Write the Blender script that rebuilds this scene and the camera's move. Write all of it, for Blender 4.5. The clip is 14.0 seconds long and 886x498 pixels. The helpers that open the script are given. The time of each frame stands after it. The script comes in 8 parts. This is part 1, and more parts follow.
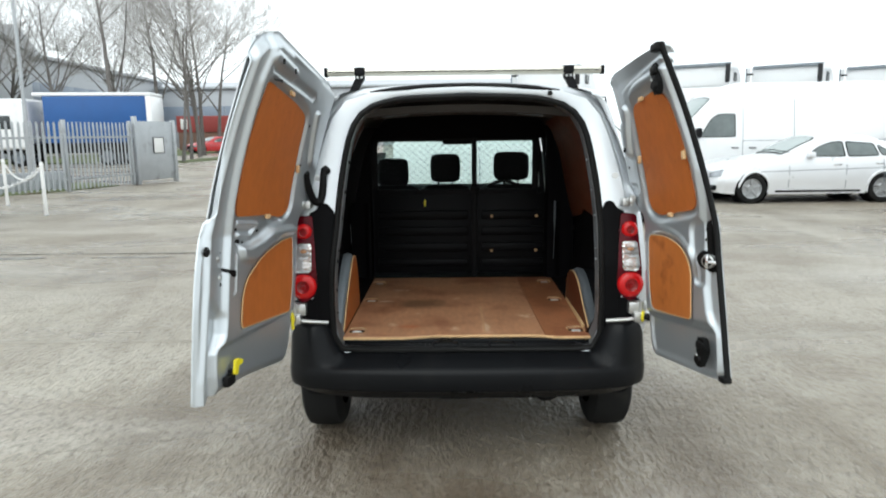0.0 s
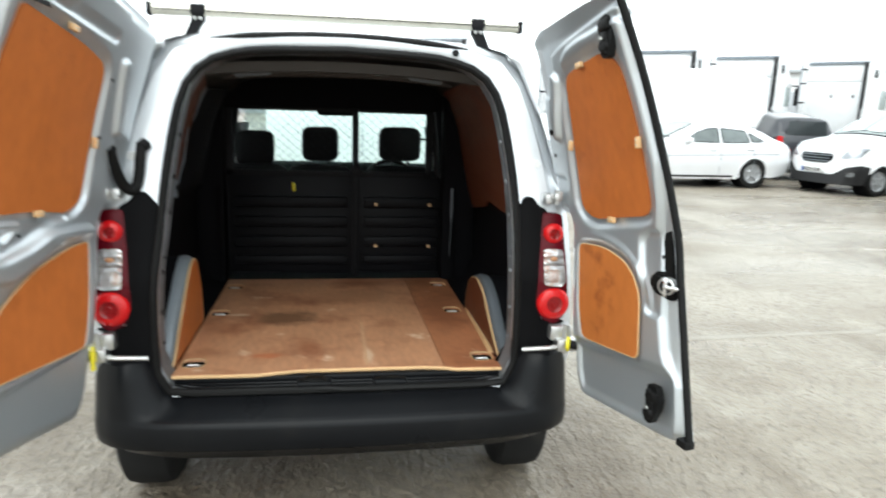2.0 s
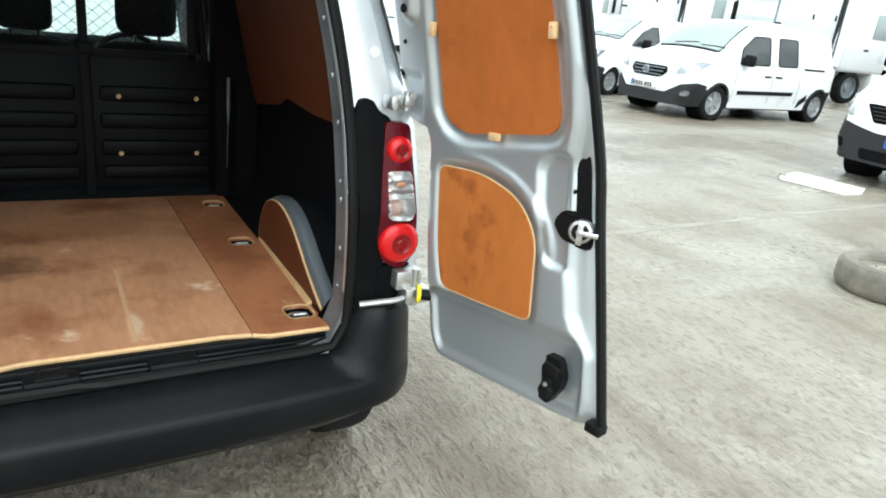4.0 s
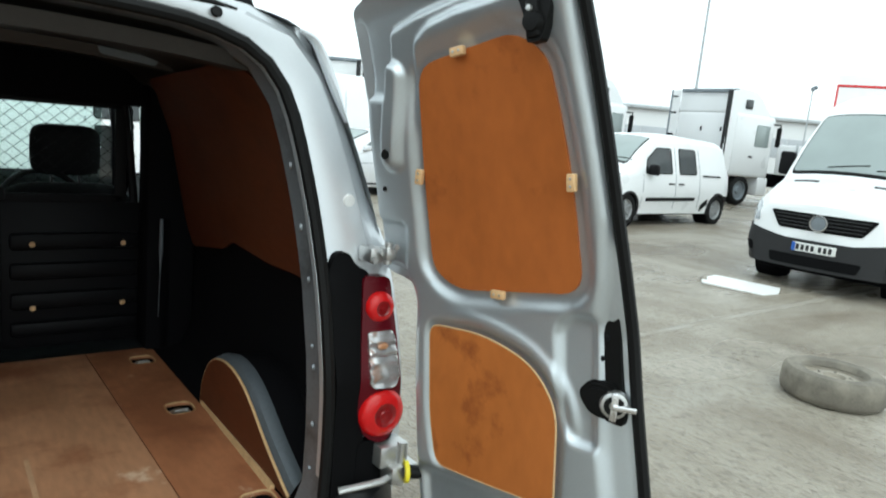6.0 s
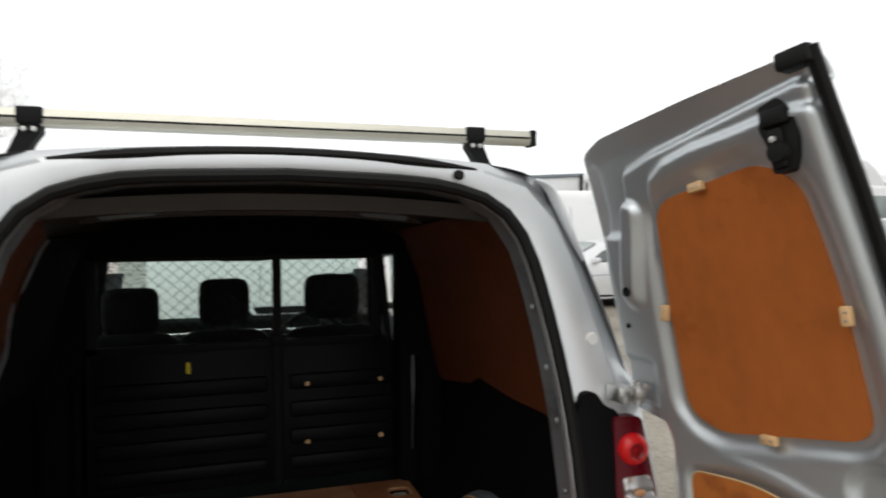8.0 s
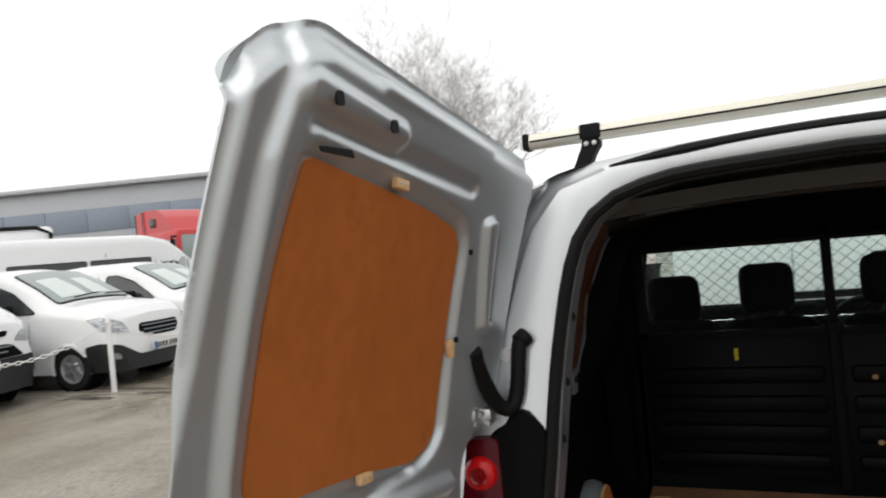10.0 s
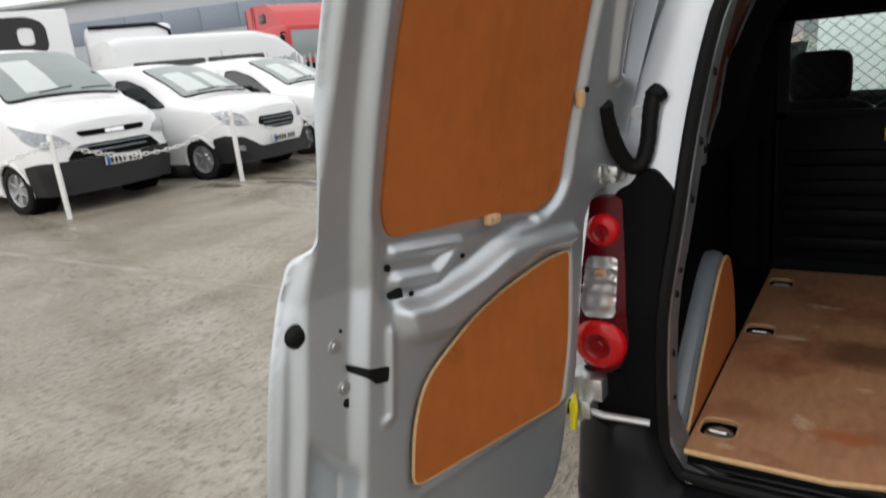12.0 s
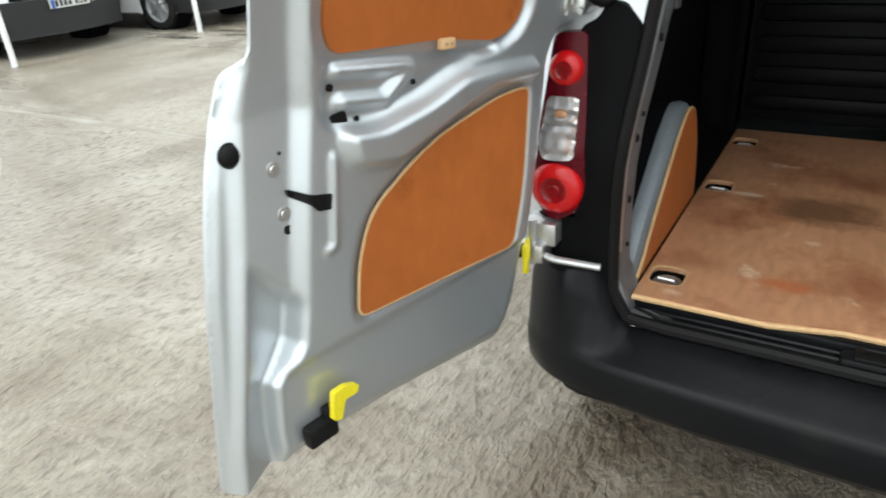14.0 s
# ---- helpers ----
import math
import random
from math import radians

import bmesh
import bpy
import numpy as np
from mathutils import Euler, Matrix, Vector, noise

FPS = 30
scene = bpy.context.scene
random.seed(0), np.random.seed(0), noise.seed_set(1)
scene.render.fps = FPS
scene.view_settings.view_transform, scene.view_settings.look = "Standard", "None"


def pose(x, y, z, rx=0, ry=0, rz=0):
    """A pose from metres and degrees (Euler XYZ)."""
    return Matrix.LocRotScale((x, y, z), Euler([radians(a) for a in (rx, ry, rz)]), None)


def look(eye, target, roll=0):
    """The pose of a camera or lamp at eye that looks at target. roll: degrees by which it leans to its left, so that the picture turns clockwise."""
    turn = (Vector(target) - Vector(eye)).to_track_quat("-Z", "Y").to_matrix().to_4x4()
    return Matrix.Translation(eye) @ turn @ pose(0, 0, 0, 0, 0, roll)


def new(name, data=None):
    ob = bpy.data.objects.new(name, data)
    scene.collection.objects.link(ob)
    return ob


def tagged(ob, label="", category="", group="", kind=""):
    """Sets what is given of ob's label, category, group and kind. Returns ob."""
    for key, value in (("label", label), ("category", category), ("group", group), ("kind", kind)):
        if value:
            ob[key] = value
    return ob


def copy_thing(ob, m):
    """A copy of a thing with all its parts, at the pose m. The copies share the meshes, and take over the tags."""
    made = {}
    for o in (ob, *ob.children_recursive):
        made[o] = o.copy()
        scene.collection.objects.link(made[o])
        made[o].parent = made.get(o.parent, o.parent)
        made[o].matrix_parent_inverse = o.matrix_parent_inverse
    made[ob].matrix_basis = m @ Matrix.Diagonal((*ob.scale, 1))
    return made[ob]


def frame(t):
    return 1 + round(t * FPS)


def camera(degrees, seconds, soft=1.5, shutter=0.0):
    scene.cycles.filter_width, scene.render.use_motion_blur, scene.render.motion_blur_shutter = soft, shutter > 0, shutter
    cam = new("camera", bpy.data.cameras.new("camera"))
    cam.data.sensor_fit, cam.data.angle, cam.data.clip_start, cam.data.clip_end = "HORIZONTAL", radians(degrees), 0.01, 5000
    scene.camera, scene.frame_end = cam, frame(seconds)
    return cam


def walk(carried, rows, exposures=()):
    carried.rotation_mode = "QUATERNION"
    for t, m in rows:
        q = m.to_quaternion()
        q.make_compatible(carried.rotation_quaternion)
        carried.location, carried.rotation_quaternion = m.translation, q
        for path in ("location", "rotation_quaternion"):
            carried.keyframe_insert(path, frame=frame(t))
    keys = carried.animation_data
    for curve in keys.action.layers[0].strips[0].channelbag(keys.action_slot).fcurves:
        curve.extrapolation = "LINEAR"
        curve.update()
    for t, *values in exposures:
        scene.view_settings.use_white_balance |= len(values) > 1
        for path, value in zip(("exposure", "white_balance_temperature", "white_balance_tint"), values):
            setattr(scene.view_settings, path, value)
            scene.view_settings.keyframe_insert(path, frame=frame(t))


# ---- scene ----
cam = camera(66.0, 14.0, 1.9, 0.4)
PATH = [
    (0, (-0.062, -3.105, 1.564), (-0.091, -1.134, 1.229), -0.6),
    (0.5, (-0.029, -2.917, 1.57), (-0.074, -0.935, 1.305), 1.0),
    (1, (-0.034, -2.717, 1.56), (-0.036, -0.739, 1.261), 0.9),
    (1.5, (-0.08, -2.517, 1.568), (-0.016, -0.544, 1.244), 0.0),
    (2, (-0.03, -2.315, 1.553), (0.285, -0.382, 1.146), 1.9),
    (2.5, (-0.034, -2.123, 1.525), (0.605, -0.296, 1.021), 4.7),
    (2.7, (-0.08, -2.041, 1.534), (0.696, -0.276, 1.001), 3.5),
    (4.8, (-0.07, -1.418, 1.473), (1.049, 0.091, 0.785), 7.5),
    (5, (-0.071, -1.381, 1.49), (1.105, 0.112, 0.867), 6.9),
    (5.5, (-0.086, -1.32, 1.52), (1.124, 0.203, 1.054), 6.3),
    (6, (-0.099, -1.305, 1.542), (1.107, 0.254, 1.203), 5.4),
    (6.5, (-0.122, -1.305, 1.561), (1.082, 0.278, 1.351), 4.1),
    (7, (-0.15, -1.303, 1.572), (1.035, 0.305, 1.477), 3.2),
    (7.5, (-0.129, -1.296, 1.599), (0.801, 0.474, 1.545), 1.4),
    (8, (-0.129, -1.303, 1.607), (0.493, 0.597, 1.564), -0.3),
    (8.5, (-0.148, -1.318, 1.618), (0.105, 0.666, 1.594), -2.0),
    (9, (-0.165, -1.329, 1.619), (-0.331, 0.665, 1.617), -3.1),
    (9.2, (-0.172, -1.337, 1.62), (-0.527, 0.632, 1.639), -3.6),
    (11.3, (-0.225, -1.358, 1.565), (-1.263, 0.328, 1.287), -7.2),
    (11.5, (-0.228, -1.364, 1.551), (-1.305, 0.285, 1.206), -7.1),
    (12, (-0.242, -1.366, 1.517), (-1.32, 0.23, 0.978), -6.1),
    (12.5, (-0.247, -1.363, 1.488), (-1.294, 0.188, 0.782), -5.6),
    (13, (-0.254, -1.354, 1.468), (-1.304, 0.141, 0.655), -5.6),
    (13.5, (-0.257, -1.357, 1.446), (-1.306, 0.095, 0.558), -4.7),
    (14, (-0.229, -1.334, 1.439), (-1.185, 0.174, 0.539), -4.1),
]
EXPOSURES = [(0.0, 0.56, 6300, 4.0), (0.5, 0.46, 6310, 4.0), (1.0, 0.74, 6320, 4.0), (2.0, 1.12, 6340, 3.8), (2.5, 1.22, 6420, 7.0), (5.0, 0.95, 5950, -4.0), (5.5, 0.72, 5980, -4.0), (6.5, 0.15, 6250, 2.0), (7.5, -0.7, 6700, 9.0), (8.0, 0.05, 6770, 9.3), (8.5, -0.15, 6780, 9.7), (9.0, -0.05, 6800, 10.0), (11.5, 0.1, 6750, 11.0), (12.0, 0.15, 6720, 11.0), (12.5, 0.42, 6700, 11.0), (13.0, 0.75, 6600, 9.0), (13.5, 0.6, 6500, 6.5), (14.0, 0.95, 6420, 4.0)]
walk(cam, [(t, look(eye, target, roll)) for t, eye, target, roll in PATH], EXPOSURES)


# ---- world ----
world = bpy.data.worlds.new("overcast_sky")
scene.world = world
world.use_nodes = True
wn, wl = world.node_tree.nodes, world.node_tree.links
sky = wn.new("ShaderNodeTexSky")
sky.sky_type = 'NISHITA'
sky.sun_disc = False
sky.sun_elevation = radians(48)
sky.sun_rotation = radians(200)
sky.air_density, sky.dust_density, sky.ozone_density = 1.0, 1.0, 1.0
grey = wn.new("ShaderNodeHueSaturation")
grey.inputs["Saturation"].default_value = 0.12
wl.new(sky.outputs[0], grey.inputs["Color"])
cloud = wn.new("ShaderNodeMix")
cloud.data_type = 'RGBA'
cloud.inputs[0].default_value = 0.75
cloud.inputs[7].default_value = (9.0, 9.3, 9.6, 1)
wl.new(grey.outputs[0], cloud.inputs[6])
wl.new(cloud.outputs[2], wn["Background"].inputs["Color"])
wn["Background"].inputs["Strength"].default_value = 0.13

sun_data = bpy.data.lights.new("sun", 'SUN')
sun_data.energy, sun_data.angle, sun_data.color = 0.8, radians(60), (1.0, 0.97, 0.93)
sun = new("sun", sun_data)
sun.matrix_world = look((0, 0, 30), (0 + 30 * math.sin(radians(200)) * -0.9, 30 * math.cos(radians(200)) * -0.9, 0))


# ---- materials ----
def material(name, color, rough=0.5, metal=0.0, vary=0.12, scale=6.0, fine=90.0, bump=0.0, dirt=None, coat=0.0, stretch=None, spec=0.5, scuff=None):
    """A principled material with colour variation at two scales, fine relief and, with dirt, blotches of another colour."""
    m = bpy.data.materials.new(name)
    m.use_nodes = True
    n, l = m.node_tree.nodes, m.node_tree.links
    b = n["Principled BSDF"]
    b.inputs["Roughness"].default_value = rough
    b.inputs["Metallic"].default_value = metal
    b.inputs["Coat Weight"].default_value = coat
    b.inputs["Coat Roughness"].default_value = 0.08
    b.inputs["Specular IOR Level"].default_value = spec
    co = n.new("ShaderNodeTexCoord")
    src = co.outputs["Object"]
    if stretch:
        mp = n.new("ShaderNodeMapping")
        mp.inputs["Scale"].default_value = stretch
        l.new(src, mp.inputs["Vector"])
        src = mp.outputs[0]
    big = n.new("ShaderNodeTexNoise")
    big.inputs["Scale"].default_value, big.inputs["Detail"].default_value = scale, 6
    l.new(src, big.inputs["Vector"])
    small = n.new("ShaderNodeTexNoise")
    small.inputs["Scale"].default_value, small.inputs["Detail"].default_value = fine, 4
    l.new(src, small.inputs["Vector"])
    add = n.new("ShaderNodeMath")
    add.operation = 'ADD'
    l.new(big.outputs["Fac"], add.inputs[0])
    l.new(small.outputs["Fac"], add.inputs[1])
    ramp = n.new("ShaderNodeMapRange")
    ramp.inputs["From Min"].default_value, ramp.inputs["From Max"].default_value = 0.6, 1.4
    ramp.inputs["To Min"].default_value, ramp.inputs["To Max"].default_value = 1 - vary, 1 + vary
    l.new(add.outputs[0], ramp.inputs["Value"])
    mul = n.new("ShaderNodeMix")
    mul.data_type, mul.blend_type = 'RGBA', 'MULTIPLY'
    mul.inputs[0].default_value = 1
    mul.inputs[6].default_value = (*color, 1)
    l.new(ramp.outputs[0], mul.inputs[7])
    out = mul.outputs[2]
    for patch in (dirt, scuff):
        if not patch:
            continue
        tint, low, high, size = patch
        dn = n.new("ShaderNodeTexNoise")
        dn.inputs["Scale"].default_value, dn.inputs["Detail"].default_value = size, 8
        dn.inputs["Roughness"].default_value = 0.62
        l.new(co.outputs["Object"], dn.inputs["Vector"])
        dr = n.new("ShaderNodeMapRange")
        dr.inputs["From Min"].default_value, dr.inputs["From Max"].default_value = low, high
        l.new(dn.outputs["Fac"], dr.inputs["Value"])
        dm = n.new("ShaderNodeMix")
        dm.data_type = 'RGBA'
        l.new(dr.outputs[0], dm.inputs[0])
        l.new(out, dm.inputs[6])
        dm.inputs[7].default_value = (*tint, 1)
        out = dm.outputs[2]
    l.new(out, b.inputs["Base Color"])
    rr = n.new("ShaderNodeMapRange")
    rr.inputs["To Min"].default_value, rr.inputs["To Max"].default_value = max(0.02, rough - 0.08), min(1, rough + 0.08)
    l.new(big.outputs["Fac"], rr.inputs["Value"])
    l.new(rr.outputs[0], b.inputs["Roughness"])
    if bump:
        bp = n.new("ShaderNodeBump")
        bp.inputs["Strength"].default_value, bp.inputs["Distance"].default_value = bump, 0.004
        l.new(small.outputs["Fac"], bp.inputs["Height"])
        l.new(bp.outputs[0], b.inputs["Normal"])
    return m


def glass_material(name, color, rough=0.02, amount=1.0):
    m = bpy.data.materials.new(name)
    m.use_nodes = True
    b = m.node_tree.nodes["Principled BSDF"]
    b.inputs["Base Color"].default_value = (*color, 1)
    b.inputs["Roughness"].default_value = rough
    b.inputs["Transmission Weight"].default_value = amount
    b.inputs["IOR"].default_value = 1.45
    return m


SILVER = material("silver_paint", (0.58, 0.60, 0.62), 0.32, 0.6, 0.05, 3, 400, 0.03, ((0.36, 0.36, 0.35), 0.60, 0.85, 2.5), coat=0.5)
INNER_SILVER = material("silver_paint_thin", (0.56, 0.595, 0.62), 0.34, 0.72, 0.04, 3, 300, 0.0, ((0.42, 0.425, 0.425), 0.60, 0.85, 5.0), coat=0.15)
BLACK_PLASTIC = material("black_grained_plastic", (0.009, 0.009, 0.010), 0.58, 0, 0.2, 5, 500, 0.12, ((0.020, 0.019, 0.018), 0.58, 0.82, 5), spec=0.1)
BUMPER = material("satin_black_bumper_plastic", (0.0055, 0.006, 0.007), 0.29, 0, 0.25, 4, 400, 0.06, ((0.012, 0.0115, 0.011), 0.56, 0.82, 4), spec=0.14)
TRIM_BLACK = material("matt_black_trim", (0.005, 0.005, 0.0055), 0.6, 0, 0.2, 5, 400, 0.08, spec=0.04)
LIGHT_SILVER = material("light_silver_car_paint", (0.74, 0.75, 0.77), 0.3, 0.25, 0.04, 3, 300, 0, coat=0.5)
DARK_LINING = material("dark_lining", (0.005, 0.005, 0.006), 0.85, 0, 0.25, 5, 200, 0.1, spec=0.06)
BULKHEAD = material("matt_black_bulkhead", (0.005, 0.005, 0.006), 0.5, 0, 0.2, 5, 300, 0.1, spec=0.10)
SEAT_FABRIC = material("black_seat_fabric", (0.010, 0.010, 0.011), 0.9, 0, 0.25, 8, 700, 0.3, spec=0.2)
RUBBER = material("black_rubber", (0.007, 0.007, 0.007), 0.5, 0, 0.2, 12, 200, 0.05, spec=0.14)
TYRE_RUBBER = material("tyre_rubber", (0.012, 0.012, 0.012), 0.8, 0, 0.25, 8, 120, 0.3, ((0.032, 0.030, 0.026), 0.55, 0.8, 6), spec=0.15)
DOOR_PLY = material("varnished_plywood", (0.42, 0.122, 0.028), 0.42, 0, 0.15, 4.0, 22, 0.01, ((0.19, 0.046, 0.011), 0.60, 0.76, 5), stretch=(1.4, 1.4, 0.8), spec=0.3)
STAINED_PLY = material("stained_varnished_plywood", (0.43, 0.135, 0.031), 0.42, 0, 0.13, 4.0, 22, 0.01, ((0.20, 0.052, 0.014), 0.56, 0.70, 6.5), stretch=(1.4, 1.4, 0.8), spec=0.3)
FLOOR_PLY = material("worn_plywood_floor", (0.44, 0.222, 0.118), 0.46, 0, 0.22, 2.2, 18, 0.015, ((0.24, 0.085, 0.038), 0.50, 0.68, 3.4), stretch=(3, 0.8, 1), scuff=((0.64, 0.45, 0.31), 0.61, 0.70, 6.0))
FLOOR_SEAM = material("scuffed_floor_seam", (0.50, 0.30, 0.17), 0.6, 0, 0.2, 8, 100, 0.1)
FLOOR_PLY_RED = material("redder_plywood_floor", (0.345, 0.140, 0.064), 0.46, 0, 0.22, 2.2, 18, 0.015, ((0.19, 0.062, 0.027), 0.48, 0.68, 3.8), stretch=(3, 0.8, 1), scuff=((0.60, 0.40, 0.27), 0.63, 0.72, 7.0))
def stain(mat, x, y, rx, ry, tint, strength=0.8):
    """A worn-in mark of its own shape on a board, about (x, y), with a ragged edge."""
    n, l = mat.node_tree.nodes, mat.node_tree.links
    into = n["Principled BSDF"].inputs["Base Color"]
    before = into.links[0].from_socket
    co, mp = n.new("ShaderNodeTexCoord"), n.new("ShaderNodeMapping")
    mp.inputs["Location"].default_value = (-x / rx, -y / ry, 0)
    mp.inputs["Scale"].default_value = (1 / rx, 1 / ry, 0)
    l.new(co.outputs["Object"], mp.inputs["Vector"])
    length = n.new("ShaderNodeVectorMath")
    length.operation = 'LENGTH'
    l.new(mp.outputs[0], length.inputs[0])
    rag = n.new("ShaderNodeTexNoise")
    rag.inputs["Scale"].default_value, rag.inputs["Detail"].default_value = 14, 6
    l.new(co.outputs["Object"], rag.inputs["Vector"])
    add = n.new("ShaderNodeMath")
    add.operation = 'MULTIPLY_ADD'
    l.new(rag.outputs["Fac"], add.inputs[0])
    add.inputs[1].default_value = 1.6
    l.new(length.outputs["Value"], add.inputs[2])
    ramp = n.new("ShaderNodeMapRange")
    ramp.inputs["From Min"].default_value, ramp.inputs["From Max"].default_value = 1.2, 1.9
    ramp.inputs["To Min"].default_value, ramp.inputs["To Max"].default_value = strength, 0.0
    l.new(add.outputs[0], ramp.inputs["Value"])
    mix = n.new("ShaderNodeMix")
    mix.data_type = 'RGBA'
    l.new(ramp.outputs[0], mix.inputs[0])
    l.new(before, mix.inputs[6])
    mix.inputs[7].default_value = (*tint, 1)
    l.new(mix.outputs[2], into)


for mark in ((-0.25, 0.70, 0.17, 0.11, (0.115, 0.055, 0.026)), (-0.29, 0.225, 0.10, 0.035, (0.40, 0.105, 0.03), 0.7), (-0.45, 0.755, 0.055, 0.018, (0.62, 0.47, 0.34), 0.85),
             (0.10, 0.20, 0.022, 0.09, (0.60, 0.44, 0.30), 0.7), (-0.50, 0.27, 0.09, 0.05, (0.26, 0.10, 0.045), 0.6), (0.05, 1.05, 0.25, 0.14, (0.27, 0.125, 0.06), 0.5)):
    stain(FLOOR_PLY, *mark)
stain(FLOOR_PLY_RED, 0.47, 0.75, 0.10, 0.30, (0.20, 0.07, 0.03), 0.6)
# Plywood darkened overall: the load bay's shade is put into its colour.
SHADED_PLY = material("shaded_plywood_lining", (0.098, 0.028, 0.011), 0.5, 0, 0.18, 3, 20, 0.03, ((0.06, 0.020, 0.009), 0.54, 0.75, 4), stretch=(1, 1, 3), spec=0.2)
PLY_EDGE = material("pale_plywood_edge", (0.55, 0.36, 0.18), 0.7, 0, 0.2, 8, 100, 0.1)
PALE_WOOD = material("pale_wood_clip", (0.66, 0.42, 0.21), 0.6, 0, 0.15, 20, 200, 0.1)
ZINC = material("zinc_plated_steel", (0.55, 0.55, 0.54), 0.35, 0.9, 0.15, 20, 200, 0.05)
ALUMINIUM = material("brushed_aluminium", (0.50, 0.49, 0.43), 0.32, 0.85, 0.1, 10, 200, 0.05)
CHROME = material("chrome", (0.75, 0.75, 0.76), 0.12, 1.0, 0.04, 10, 100)
YELLOW = material("yellow_plastic", (0.80, 0.68, 0.02), 0.45, 0, 0.08, 15, 100)
# Jamb and arch greys are darkened to carry the shade inside the opening.
JAMB = material("shaded_silver_jamb", (0.19, 0.20, 0.215), 0.40, 0.55, 0.15, 4, 200, 0.05, ((0.09, 0.09, 0.09), 0.50, 0.72, 9))
DIM_ARCH_STEEL = material("shaded_wheel_arch_steel", (0.11, 0.125, 0.14), 0.5, 0.3, 0.12, 8, 100, 0.05)
STEEL_ARCH = material("primed_grey_steel", (0.20, 0.225, 0.25), 0.5, 0.3, 0.12, 8, 100, 0.05)
WHITE_PAINT = material("white_vehicle_paint", (0.80, 0.81, 0.82), 0.3, 0, 0.03, 2, 80, 0, ((0.62, 0.62, 0.60), 0.62, 0.9, 1.5), coat=0.6)
RED_PAINT = material("red_vehicle_paint", (0.55, 0.025, 0.03), 0.35, 0, 0.06, 3, 80, coat=0.5)
DARK_PAINT = material("dark_vehicle_paint", (0.02, 0.022, 0.028), 0.3, 0.2, 0.1, 3, 80, coat=0.6)
# Opaque: its grey stands in for daylight showing through the car windows.
PALE_GLASS = material("painted_daylight_window_glass", (0.13, 0.15, 0.15), 0.06, 0, 0.35, 1.2, 3)
DARK_GLASS = material("tinted_window_glass", (0.036, 0.042, 0.044), 0.06, 0, 0.2, 2, 30)
# Pale base colour paints the sky's reflection into the screens.
SCREEN_GLASS = material("windscreen_glass_painted_sky", (0.30, 0.345, 0.34), 0.06, 0, 0.10, 0.8, 2)
SCREEN_PAPER = material("pale_sheet_behind_glass", (0.62, 0.68, 0.66), 0.2, 0, 0.06, 3, 20)
WHITE_PLASTIC = material("white_plastic", (0.78, 0.78, 0.77), 0.5, 0, 0.05, 6, 100, 0, ((0.5, 0.48, 0.43), 0.58, 0.8, 6))
RED_LENS = material("red_lamp_lens", (0.52, 0.006, 0.008), 0.2, 0, 0.12, 20, 150, coat=0.2, spec=0.3)
DEEP_RED_LENS = material("deep_red_lamp_bowl", (0.21, 0.003, 0.005), 0.15, 0, 0.35, 30, 120, coat=0.3, spec=0.4)
DARK_RED_LENS = material("dark_red_lamp_lens", (0.075, 0.002, 0.006), 0.25, 0, 0.1, 20, 150, spec=0.15)
CLEAR_LENS = material("clear_lamp_lens", (0.62, 0.60, 0.59), 0.16, 0.8, 0.40, 18, 45, coat=0.5)
AMBER_LENS = material("amber_bulb", (0.42, 0.20, 0.09), 0.3, 0, 0.1, 20, 100, coat=1)
HEADLAMP = material("headlamp_lens", (0.30, 0.32, 0.34), 0.12, 0.5, 0.5, 9, 30, coat=1)
PLATE_YELLOW = material("plate_white", (0.72, 0.72, 0.70), 0.5, 0, 0.05, 10, 100)
PLATE_BLUE = material("plate_blue", (0.02, 0.10, 0.42), 0.5, 0, 0.05, 10, 100)
TEXT_DARK = material("dark_lettering", (0.02, 0.02, 0.022), 0.6, 0, 0.05, 10, 100)
ALLOY = material("alloy_wheel", (0.42, 0.43, 0.44), 0.35, 0.7, 0.1, 10, 100)
GALVANISED = material("galvanised_steel", (0.42, 0.44, 0.46), 0.5, 0.55, 0.15, 3, 60, 0.05, ((0.2, 0.2, 0.2), 0.56, 0.8, 2))
CURTAIN_BLUE = material("blue_lorry_curtain", (0.008, 0.078, 0.27), 0.45, 0, 0.12, 1.5, 20, 0.1)
CLADDING = material("grey_profiled_cladding", (0.42, 0.44, 0.47), 0.5, 0.1, 0.08, 0.3, 8, 0)
# Haze over the far sheds is mixed into these pale and blue-grey colours.
CLADDING_PALE = material("pale_hazy_cladding", (0.68, 0.69, 0.70), 0.6, 0.0, 0.05, 0.3, 8)
CLADDING_DARK = material("blue_grey_cladding", (0.22, 0.26, 0.32), 0.4, 0.1, 0.1, 0.3, 8)
BARK = material("grey_brown_bark", (0.15, 0.138, 0.13), 0.9, 0, 0.3, 5, 40, 0.4)
TWIG = material("winter_twigs", (0.34, 0.325, 0.31), 0.9, 0, 0.2, 2, 20)
GRASS = material("winter_grass", (0.10, 0.13, 0.05), 0.95, 0, 0.35, 3, 60, 0.5, ((0.16, 0.13, 0.08), 0.5, 0.7, 2))
TYRE_OLD = material("weathered_tyre", (0.15, 0.135, 0.11), 0.9, 0, 0.25, 6, 90, 0.3, ((0.26, 0.235, 0.19), 0.45, 0.7, 5))
RIM_OLD = material("muddy_steel_rim", (0.30, 0.27, 0.22), 0.75, 0.2, 0.25, 8, 80, 0.2, ((0.36, 0.33, 0.28), 0.45, 0.65, 6))
SHOP_RED = material("faded_red_cladding", (0.30, 0.05, 0.045), 0.6, 0, 0.15, 0.5, 6)
